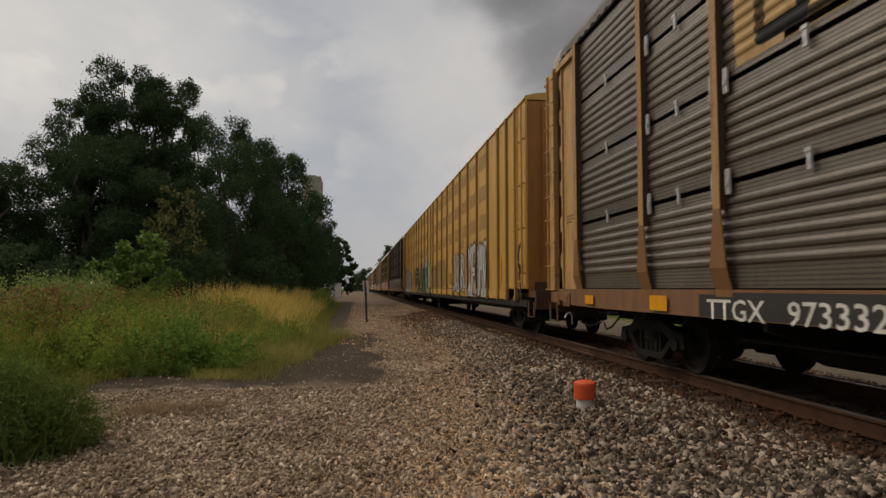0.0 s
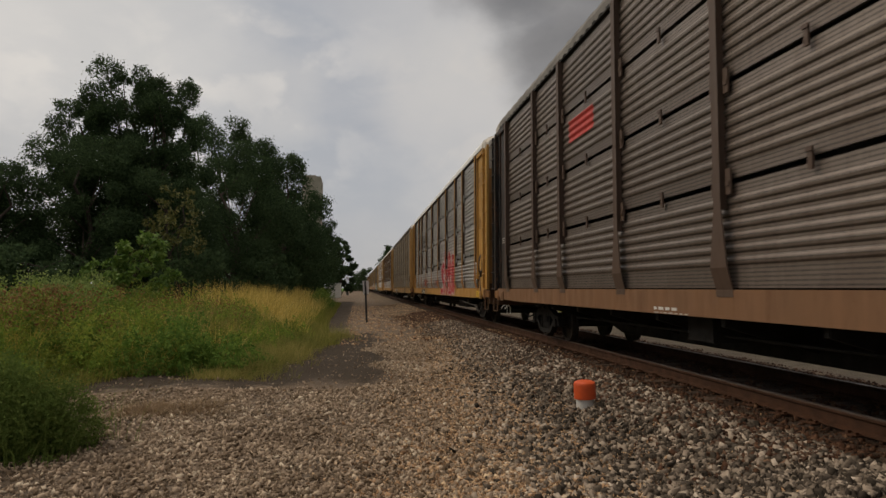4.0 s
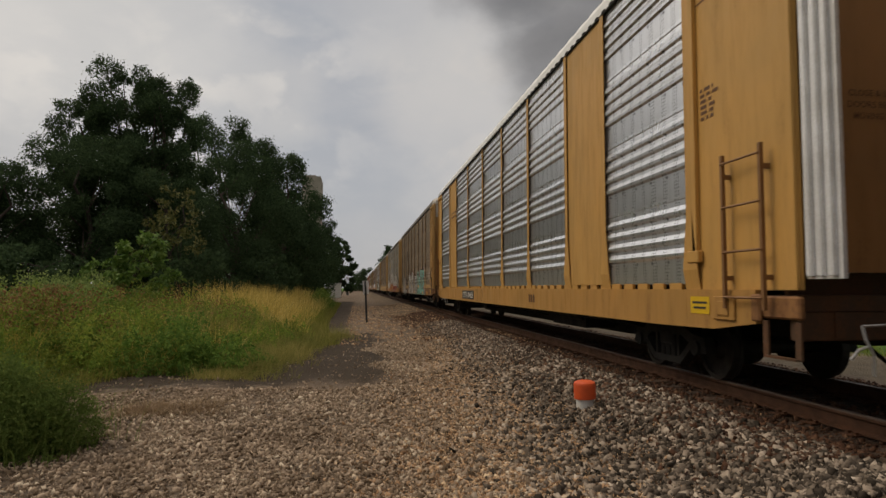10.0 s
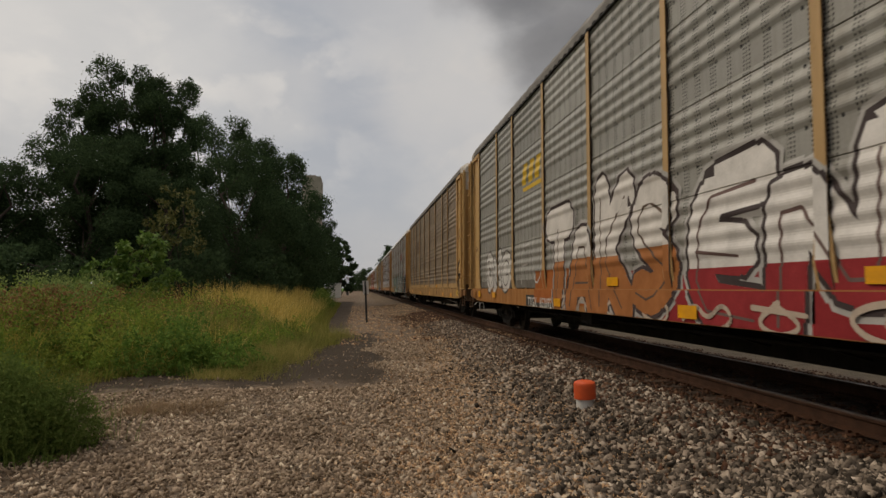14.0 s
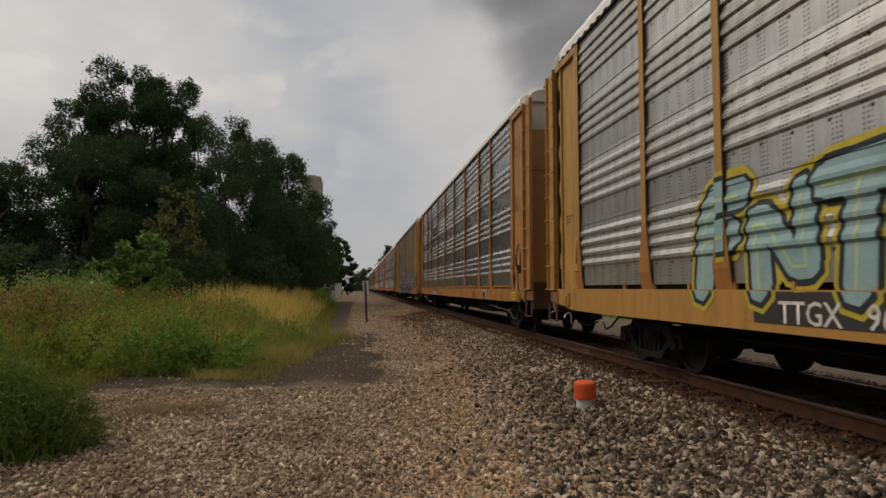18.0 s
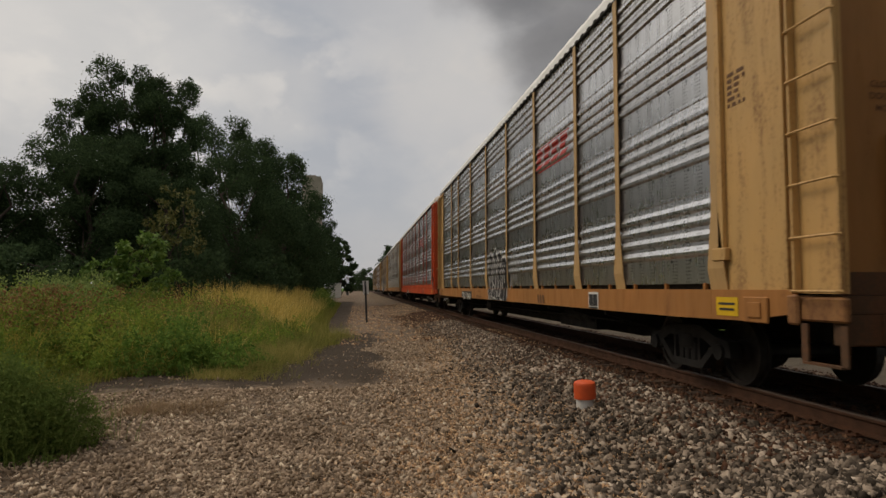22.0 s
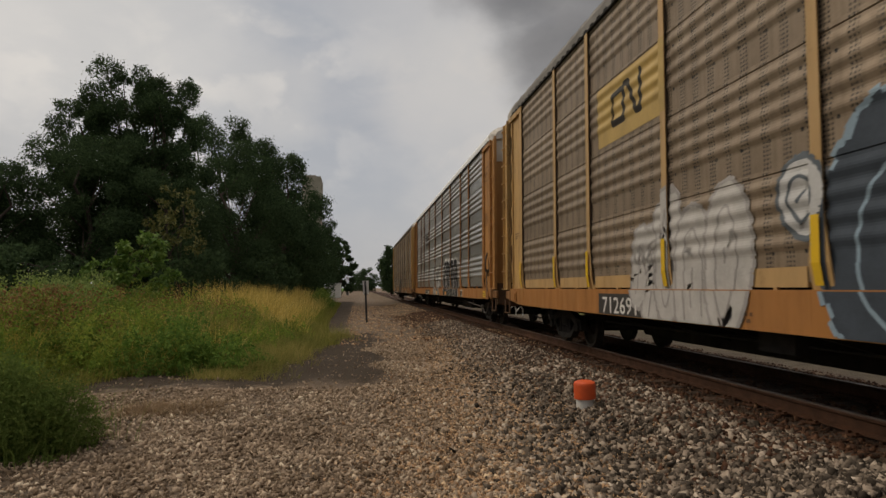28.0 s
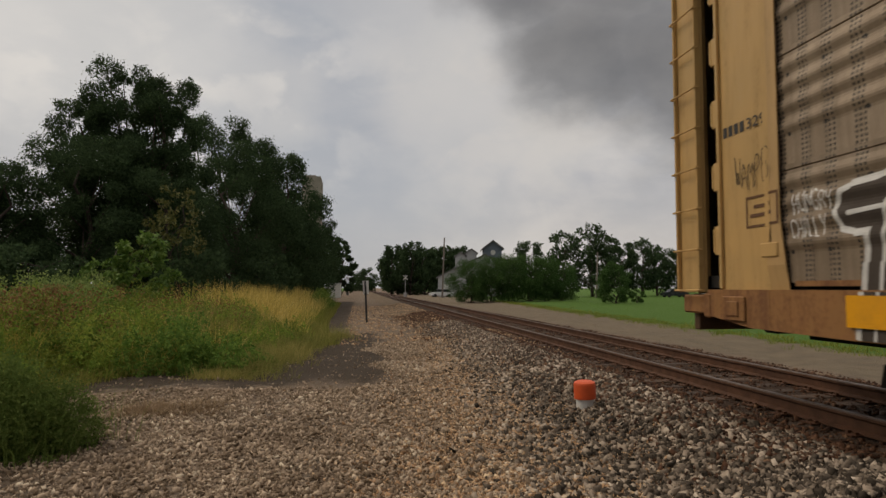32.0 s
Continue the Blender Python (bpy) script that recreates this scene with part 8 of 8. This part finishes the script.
def build_tree(name, label, x, y, height, spread, leaf, n, seed, low=0.12, size=0.34, lobes=26, trunk=0.28, bare=0.0):
    """Tapered trunk, forking limbs, and a crown of many small leaves gathered in uneven lobes."""
    r = np.random.default_rng(seed)
    z = float(ground_z(x, y))
    tree = thing(name, label, "tree" if height > 5 else "shrub", pose(x, y, z))
    s = Shape()
    top = height * 0.82
    spine = [(r.normal(0, 0.12) * k, r.normal(0, 0.12) * k, top * k / 6) for k in range(7)]
    spine[0] = (0, 0, -0.15)
    s.rod(spine, [trunk * (1 - 0.14 * k) for k in range(7)], 8)
    centres = []
    for i in range(lobes):
        t = low + (1 - low) * (i + r.random()) / lobes
        reach = spread * (0.30 + 0.70 * math.sin(math.pi * min(max(0.18 + 0.78 * t, 0), 1)) ** 0.8) * r.uniform(0.45, 1.0)
        a = i * 2.4 + r.uniform(-0.6, 0.6)
        c = np.array([reach * math.cos(a), reach * math.sin(a), height * (0.05 + 0.88 * t)])
        centres.append((c, spread * r.uniform(0.20, 0.40) * (1.1 - 0.35 * t)))
        if i % 2 == 0:
            k = max(min(t * 0.75, 0.9), 0.08)
            p = Vector(spine[int(k * 6)])
            q = Vector(c)
            s.rod([p, p.lerp(q, 0.5) + Vector((0, 0, 0.05 * height * r.random())), q], [trunk * 0.42 * (1 - 0.6 * t), trunk * 0.25 * (1 - 0.6 * t), 0.02], 5)
    part("trunk", s, BARK, tree)
    pts = []
    for c, rad in centres:
        k = int(n / lobes * (rad / (spread * 0.3)) ** 2)
        d = r.normal(size=(k, 3))
        d /= np.linalg.norm(d, axis=1, keepdims=True)
        d *= (r.random((k, 1)) ** 0.45) * rad * np.array([1, 1, 0.72])
        # clumps within the lobe leave gaps
        hub = r.normal(size=(14, 3))
        hub = hub / np.linalg.norm(hub, axis=1, keepdims=True) * rad * 0.85
        pick = hub[r.integers(0, 14, k)] * np.array([1, 1, 0.72]) + r.normal(0, rad * 0.20, (k, 3))
        pts.append(c + np.where(r.random((k, 1)) < 0.62, pick, d))
    pts = np.concatenate(pts)
    pts = pts[pts[:, 2] > 0.1]
    v, f = leaves(pts, r.uniform(0.6, 1.35, len(pts)) * size)
    part("crown", soup("crown", v, f, [leaf]), None, tree)
    return tree


def build_woods():
    B = build_tree
    tall = "tall dark green broadleaf tree at the wood's edge"
    B("tree", tall, -17.3, 44, 14.3, 3.1, LEAF_DARK, 56000, 1, 0.10, 0.172, 44, 0.36)
    B("tree", tall, -15.2, 45, 16.8, 3.7, LEAF_DARK, 72800, 2, 0.10, 0.172, 48, 0.38)
    B("tree", tall, -12.7, 44, 16.1, 3.1, LEAF_DARK, 56000, 3, 0.10, 0.172, 44, 0.34)
    B("tree", tall, -14.1, 46.5, 16.4, 3.0, LEAF_DARK, 38400, 24, 0.3, 0.178, 40, 0.3)
    B("tree", "smaller dark tree on the wood's flank", -22.6, 42, 8.6, 2.9, LEAF_DARK, 33600, 4, 0.08, 0.172, 32, 0.26)
    B("tree", tall, -12.6, 60, 17.8, 4.4, LEAF_DARK, 50400, 5, 0.08, 0.200, 36, 0.34)
    B("tree", tall, -9.4, 61, 16.2, 4.0, LEAF_DARK, 47600, 6, 0.08, 0.200, 34, 0.32)
    B("tree", tall, -7.3, 66, 15.6, 4.2, LEAF_DARK, 47600, 7, 0.06, 0.200, 34, 0.32)
    B("tree", "dense dark tree beside the service road", -6.4, 76, 13.2, 4.6, LEAF_DARK, 44800, 8, 0.05, 0.222, 32, 0.30)
    B("tree", "dense dark tree beside the service road", -9.6, 52, 12.6, 4.6, LEAF_DARK, 44800, 9, 0.04, 0.189, 32, 0.30)
    B("tree", "dark tree filling the wood's edge", -15.8, 40, 10.5, 4.2, LEAF_DARK, 39200, 10, 0.03, 0.172, 28, 0.26)
    B("tree", "dark tree filling the wood's edge", -20.2, 39, 8.6, 3.6, LEAF_DARK, 36400, 11, 0.03, 0.172, 28, 0.24)
    B("tree", "dark tree filling the wood's edge", -11.2, 39.5, 8.5, 3.6, LEAF_DARK, 33600, 12, 0.03, 0.172, 26, 0.24)
    B("tree", "far dark tree by the level crossing", -6.6, 120, 13.0, 4.2, LEAF_DARK, 6000, 13, 0.05, 0.60, 28, 0.3)
    B("tree", "far dark tree by the level crossing", -3.9, 150, 13.6, 3.0, LEAF_DARK, 11000, 14, 0.05, 0.60, 28, 0.3)
    B("sapling", "slender olive-green sapling before the wood", -9.3, 35, 7.0, 1.5, LEAF_OLIVE, 1500, 15, 0.45, 0.20, 18, 0.09)
    B("sapling", "slender olive-green sapling before the wood", -10.7, 36, 5.4, 1.2, LEAF_OLIVE, 700, 16, 0.4, 0.20, 14, 0.07)
    B("shrub", "bright green shrub in front of the dark wood", -9.6, 30.5, 3.9, 1.45, LEAF_BRIGHT, 3200, 17, 0.1, 0.26, 20, 0.10)
    B("shrub", "bright green shrub in front of the dark wood", -11.0, 30.0, 2.7, 1.0, LEAF_BRIGHT, 1500, 18, 0.1, 0.26, 16, 0.08)
    B("shrub", "dark shrub at the foot of the wood", -8.4, 34, 3.2, 2.3, LEAF_DARK, 4000, 19, 0.02, 0.26, 20, 0.1)
    B("shrub", "dark shrub at the foot of the wood", -6.4, 46, 3.4, 2.4, LEAF_DARK, 4000, 20, 0.02, 0.26, 20, 0.1)
    B("shrub", "dark shrub at the foot of the wood", -15.5, 33, 3.4, 2.6, LEAF_DARK, 4000, 21, 0.02, 0.28, 20, 0.1)
    B("shrub", "dark shrub at the foot of the wood", -20.0, 33, 3.6, 2.8, LEAF_DARK, 4000, 22, 0.02, 0.28, 20, 0.1)
    # trees hidden behind the wood, added to block light from the far cars
    for i, (x, y, h) in enumerate(((-10.2, 92, 14), (-12.2, 106, 15), (-14.5, 122, 15), (-17.5, 140, 15))):
        B("tree", "hidden dark broadleaf tree added to shade the far train", x, y, h, 5.0, LEAF_DARK, 5000, 110 + i, 0.03, 0.62, 30, 0.32)
    # unseen trees continuing the wood, added to darken reflections in the lower panels
    for i, (x, y, h, w) in enumerate(((-30, 37, 11.0, 4.6), (-34, 29, 12.0, 5.0), (-36, 21, 12.6, 5.0), (-37, 13, 12.0, 5.0), (-37, 5, 12.6, 5.0), (-37, -4, 12.0, 5.0), (-34, -13, 12.0, 5.0))):
        B("tree", "unseen dark broadleaf tree added to darken the cars' reflections", x, y, h, w, LEAF_DARK, 3200, 80 + i, 0.03, 0.95, 34, 0.34)
    # beyond the track
    far = "dark tree beyond the railway"
    for i, (x, y, h, w) in enumerate(((8.2, 160, 12.2, 4.2), (12.5, 158, 13.4, 4.6), (16.5, 162, 12.2, 4.6), (21.5, 165, 13.0, 4.8), (26, 168, 13.2, 4.8), (10.4, 172, 12.6, 4.6), (14.6, 174, 12.8, 4.8), (19, 174, 12.4, 4.8), (23.8, 176, 13.0, 4.8), (3.4, 300, 11, 5.0), (0.6, 320, 9, 5))):
        B("tree", far, x, y, h, w, LEAF_DARK, 4600, 30 + i, 0.03, 0.70, 30, 0.3)
    for i, (x, y, h, w) in enumerate(((36.5, 112, 12.0, 4.2), (41.5, 112, 13.6, 4.4), (45.5, 116, 11.8, 3.8), (50.5, 120, 10.6, 3.6), (55.5, 122, 11.6, 4.0), (60.5, 126, 10.6, 4.0), (66, 128, 10, 4.2), (72, 130, 11, 4.5), (80, 132, 11, 5), (31.5, 118, 10.5, 4.0))):
        B("tree", far, x, y, h, w, LEAF_DARK, 4200, 40 + i, 0.14, 0.55, 30, 0.28)
    for i, (x, y, h, w) in enumerate(((13.2, 76, 5.2, 2.6), (15.6, 76, 5.6, 2.6), (18.0, 77, 5.8, 2.8), (20.6, 77, 5.8, 2.8), (23.0, 78, 5.6, 2.6), (25.2, 79, 5.2, 2.4))):
        B("shrub", "dense green willow shrub beyond the track", x, y, h, w, LEAF_BRUSH, 23000, 60 + i, 0.02, 0.135, 52, 0.12)
    B("shrub", "round green shrub on the lawn", 26.2, 64, 4.3, 1.9, LEAF_BRUSH, 12000, 70, 0.02, 0.16, 26, 0.12)
    B("shrub", "small green shrub on the lawn", 29.4, 66, 1.6, 0.8, LEAF_BRUSH, 1500, 71, 0.05, 0.15, 12, 0.06)


build_woods()


# ---- things beside the track and in the distance ----
WHITE_PAINT = surface("white_post_paint", (0.70, 0.69, 0.66), (0.5, 0.48, 0.44), 0.7, 0, 8, 60, 0.1)
ORANGE_PAINT = surface("orange_marker_paint", (0.72, 0.10, 0.025), (0.55, 0.085, 0.03), 0.55, 0, 5, 60, 0.1)
CONCRETE = surface("stained_concrete", (0.40, 0.345, 0.31), (0.26, 0.215, 0.19), 0.9, 0, 0.25, 3, 0.2)
TIMBER = surface("grey_pole_timber", (0.24, 0.20, 0.17), (0.14, 0.115, 0.10), 0.9, 0, 2, 30, 0.3, 0.01, (5, 5, 1))
SIDING = surface("pale_grey_siding", (0.46, 0.46, 0.47), (0.36, 0.36, 0.37), 0.8, 0, 0.6, 12, 0.1, 0.02, (1, 1, 6))
BLUE_SIDING = surface("slate_blue_siding", (0.17, 0.20, 0.25), (0.11, 0.13, 0.17), 0.8, 0, 0.6, 12, 0.1, 0.02, (1, 1, 6))
ROOFING = surface("grey_shingles", (0.20, 0.19, 0.19), (0.11, 0.105, 0.105), 0.9, 0, 1.0, 20, 0.3)
DARK_METAL = surface("dark_painted_metal", (0.03, 0.03, 0.032), (0.018, 0.018, 0.018), 0.6, 0, 4, 30, 0.1)
GALV = surface("galvanised_mast", (0.42, 0.42, 0.43), (0.30, 0.30, 0.30), 0.5, 0.3, 4, 30, 0.1)
WINDOW, _t, _b = material("dark_window_glass", 0.08, 0.0, 0.6)
_b.inputs["Base Color"].default_value = (0.02, 0.022, 0.026, 1)
CAR_WHITE = surface("white_car_paint", (0.74, 0.75, 0.76), (0.66, 0.67, 0.68), 0.25, 0, 2, 20, 0.0)
CAR_DARK = surface("dark_car_paint", (0.03, 0.032, 0.038), (0.02, 0.02, 0.024), 0.25, 0, 2, 20, 0.0)
TYRE = surface("tyre_rubber", (0.02, 0.02, 0.02), (0.035, 0.033, 0.03), 0.9, 0, 6, 40, 0.1)


def build_marker():
    x, y = 2.98, 8.35
    z = float(ground_z(x, y)) + 0.045
    m = thing("marker_pipe", "short white pipe with an orange cap in the ballast", "marker", pose(x, y, z, 1.5, -2, 0))
    s = Shape()
    lathe_z(s, [(0.0, -0.15), (0.118, -0.15), (0.118, 0.10), (0.0, 0.10)], 24)
    part("pipe", s, WHITE_PAINT, m, "white painted pipe", smooth=False)
    c = Shape()
    lathe_z(c, [(0.0, 0.075), (0.140, 0.075), (0.143, 0.085), (0.143, 0.255), (0.136, 0.285), (0.10, 0.303), (0.0, 0.31)], 28)
    part("cap", c, ORANGE_PAINT, m, "orange dome cap")


def lathe_z(s, prof, n, mat=0):
    v = [(r * math.cos(2 * math.pi * k / n), r * math.sin(2 * math.pi * k / n), z) for r, z in prof for k in range(n)]
    f = [(i * n + k, i * n + (k + 1) % n, (i + 1) * n + (k + 1) % n, (i + 1) * n + k) for i in range(len(prof) - 1) for k in range(n)]
    s.add(v, f, mat)


def build_sign_post():
    x, y = 0.42, 31.5
    z = float(ground_z(x, y))
    m = thing("mile_post", "leaning dark steel post with a narrow white sign", "sign", pose(x, y, z, 0, -2.5, 4))
    part("post", Shape().box(-0.045, -0.03, -0.3, 0.045, 0.03, 2.0), DARK_METAL, m)
    part("sign_plate", Shape().box(-0.12, 0.034, 1.38, 0.16, 0.046, 2.02), WHITE_PAINT, m, "narrow white sign plate seen from behind")
    part("bolt", Shape().box(-0.02, -0.045, 1.85, 0.02, -0.03, 1.89), GALV, m)


def build_elevator():
    m = thing("grain_elevator", "tall stained concrete grain elevator behind the trees", "building", pose(-17.5, 250, -0.2))
    part("silo_block", Shape().box(-4.0, 0, 0, 3.0, 12, 44.2), CONCRETE, m)
    part("head_house", Shape().box(-3.0, 2, 44.2, 1.0, 9, 44.9), CONCRETE, m)
    for k in range(8):
        part("pilaster", Shape().box(3.0, 0.4 + k * 1.5, 0, 3.25, 1.0 + k * 1.5, 43.4), CONCRETE, m)
    for z in (41, 37, 33):
        part("window", Shape().box(2.99, 4.6, z, 3.05, 5.8, z + 1.4), WINDOW, m)


def build_house():
    m = thing("farm_building", "pale grey building with a slate-blue gabled tower behind shrubs", "house", pose(22.0, 122, 0.0, 0, 0, -8))
    part("main_wall", Shape().prism_y([(-3.5, -0.3), (7.5, -0.3), (7.5, 5.0), (2.0, 7.6), (-3.5, 5.0)], 0, 14), SIDING, m)
    part("roof", Shape().prism_y([(-4.0, 4.7), (2.0, 7.62), (8.0, 4.7), (8.0, 4.95), (2.0, 7.95), (-4.0, 4.95)], -0.4, 14.4), ROOFING, m)
    part("lean_to", Shape().prism_y([(-7.0, -0.3), (-3.5, -0.3), (-3.5, 5.2), (-7.0, 3.4)], 1, 12), SIDING, m)
    part("lean_to_roof", Shape().prism_y([(-7.4, 3.2), (-3.5, 5.2), (-3.5, 5.45), (-7.4, 3.45)], 0.7, 12.3), ROOFING, m)
    part("tower_wall", Shape().prism_y([(1.9, 4.5), (5.2, 4.5), (5.2, 9.1), (3.55, 10.3), (1.9, 9.1)], 0.6, 8), BLUE_SIDING, m, "slate-blue gabled tower")
    part("tower_roof", Shape().prism_y([(1.45, 8.75), (3.55, 10.32), (5.65, 8.75), (5.65, 9.0), (3.55, 10.62), (1.45, 9.0)], 0.2, 8.4), ROOFING, m)
    w = Shape()
    lathe_y(w, [(0.0, 0.56), (0.48, 0.56), (0.48, 0.5), (0.0, 0.5)], 20, (3.55, 0, 8.2))
    part("round_window", w, WHITE_PAINT, m, "round white window")
    for x0, h0 in ((-2.6, 8.3), (-0.5, 8.9)):
        part("dormer", Shape().prism_y([(x0 - 1.0, 5.6), (x0 + 1.0, 5.6), (x0 + 1.0, h0 - 0.7), (x0, h0), (x0 - 1.0, h0 - 0.7)], 3.0, 9.0), SIDING, m, "grey dormer on the roof")
        part("dormer_roof", Shape().prism_y([(x0 - 1.25, h0 - 0.85), (x0, h0 + 0.02), (x0 + 1.25, h0 - 0.85), (x0 + 1.25, h0 - 0.65), (x0, h0 + 0.22), (x0 - 1.25, h0 - 0.65)], 2.7, 9.2), ROOFING, m)
    part("door", Shape().box(-5.9, 0.9, -0.2, -4.6, 1.0, 2.2), WHITE_PAINT, m)
    part("window", Shape().box(-1.6, -0.05, 2.0, -0.4, 0.02, 3.4), WINDOW, m)


def lathe_y(s, prof, n, at):
    v = [(at[0] + r * math.cos(2 * math.pi * k / n), at[1] + y, at[2] + r * math.sin(2 * math.pi * k / n)) for r, y in prof for k in range(n)]
    f = [(i * n + k, i * n + (k + 1) % n, (i + 1) * n + (k + 1) % n, (i + 1) * n + k) for i in range(len(prof) - 1) for k in range(n)]
    s.add(v, f)


def build_pole(x, y, h, lean, arms, label):
    z = float(ground_z(x, y))
    m = thing("utility_pole", label, "pole", pose(x, y, z, 0, lean, 0))
    part("pole", Shape().rod([(0, 0, -0.5), (0, 0, h)], [0.17, 0.11], 8), TIMBER, m)
    for k in range(arms):
        part("crossarm", Shape().box(-1.1, -0.06, h - 0.5 - k * 0.7, 1.1, 0.06, h - 0.38 - k * 0.7), TIMBER, m)


def build_crossing_signal(x, y, turn):
    z = float(ground_z(x, y))
    m = thing("crossing_signal", "white level-crossing mast with crossbuck and twin lamps", "railway signal", pose(x, y, z, 0, 0, turn), "signals of the level crossing")
    part("mast", Shape().rod([(0, 0, -0.3), (0, 0, 4.4)], 0.07, 8), GALV, m)
    for a in (-45, 45):
        s = Shape().box(-0.62, -0.1, -0.1, 0.62, -0.08, 0.1)
        part("crossbuck_board", s, WHITE_PAINT, m, at=pose(0, -0.02 - 0.02 * (a > 0), 3.75, 0, a, 0))
    part("lamp_arm", Shape().box(-0.55, -0.05, 2.55, 0.55, 0.05, 2.63), DARK_METAL, m)
    for x_ in (-0.5, 0.5):
        w = Shape()
        lathe_y(w, [(0.0, -0.14), (0.20, -0.14), (0.20, -0.05), (0.0, -0.05)], 12, (x_, 0, 2.6))
        part("lamp", w, DARK_METAL, m)
    part("base_box", Shape().box(-0.3, -0.25, -0.1, 0.3, 0.25, 0.8, 0, 0.03), GALV, m)


def build_cabinet():
    m = thing("signal_cabinet", "white metal signal cabinet beside the crossing", "cabinet", pose(-4.0, 108, float(ground_z(-4.0, 108))))
    part("body", Shape().box(-1.2, -1, 0, 1.2, 1, 2.3, 0, 0.03), WHITE_PAINT, m)
    part("roof", Shape().box(-1.3, -1.1, 2.3, 1.3, 1.1, 2.42), GALV, m)
    part("door", Shape().box(-0.5, -1.03, 0.1, 0.5, -1.0, 2.1), WHITE_PAINT, m)


def build_car(name, label, x, y, turn, paint, h=1.5):
    m = thing(name, label, "car", pose(x, y, float(ground_z(x, y)), 0, 0, turn))
    k = h / 1.5
    prof = [(-2.2, 0.32), (-2.25, 0.75 * k), (-1.5, 0.92 * k), (-1.1, 0.95 * k), (1.9, 0.95 * k), (2.2, 0.85 * k), (2.22, 0.32)]
    part("body", Shape().prism_y(prof, -0.88, 0.88), paint, m)
    part("cabin", Shape().prism_y([(-1.25, 0.95 * k), (-0.6, 1.46 * k), (1.1, 1.46 * k), (1.75, 0.95 * k)], -0.76, 0.76), WINDOW, m, "dark glazed cabin")
    part("roof", Shape().prism_y([(-0.66, 1.44 * k), (-0.5, 1.5 * k), (1.0, 1.5 * k), (1.16, 1.44 * k)], -0.74, 0.74), paint, m)
    for wx in (-1.35, 1.35):
        for wy in (-0.82, 0.82):
            w = Shape()
            lathe_y(w, [(0.0, -0.11), (0.31, -0.11), (0.31, 0.11), (0.0, 0.11)], 14, (0, 0, 0))
            part("wheel", w, TYRE, m, at=pose(wx, wy, 0.31))


build_marker()
build_sign_post()
build_elevator()
build_house()
build_cabinet()
build_pole(15.0, 116, 10.8, 2.0, 0, "weathered wooden utility pole beyond the track")
build_pole(37.0, 98, 7.2, 2.4, 0, "leaning bare wooden pole on the lawn")
build_pole(9.8, 190, 9.5, 0, 1, "distant wooden utility pole with a crossarm")
build_crossing_signal(9.2, 128, 8)
build_crossing_signal(-2.4, 150, -4)
build_car("parked_car", "white car parked on the grass beyond the track", 15.6, 122, 5, CAR_WHITE)
build_car("parked_car", "white van parked beside the lawn's shrubs", 33.5, 108, 3, CAR_WHITE, 1.9)
build_car("parked_car", "dark car parked on the lawn", 54.0, 106, 0, CAR_DARK)
build_car("parked_car", "white car parked on the lawn", 60.5, 104, 4, CAR_WHITE)


def motions():
    for car, y in MOVERS:
        walk(car, [(t, pose(TRACK, y - SPEED * t, RAIL)) for t in range(0, 33, 4)])
    # each wheel rolls while its car goes by, from far up the track until it is behind the camera
    for w, a, along, y0 in SPINNERS:
        near = (y0 + along - 34) / SPEED
        past = (y0 + along + 1) / SPEED
        first, last = max(0, round(near * FPS)), min(round(past * FPS), 32 * FPS)
        if last <= first:
            walk(w, [(0, pose(0, a, WHEEL_R)), (32, pose(0, a, WHEEL_R))])
            continue
        rows = [(k / FPS, pose(0, a, WHEEL_R, -math.degrees((k - first) / FPS * SPEED / WHEEL_R) % 360)) for k in range(first, last + 1)]
        if first > 0:
            rows.insert(0, (0, rows[0][1]))
        if last < 32 * FPS:
            rows.append((32, rows[-1][1]))
        walk(w, rows)


motions()
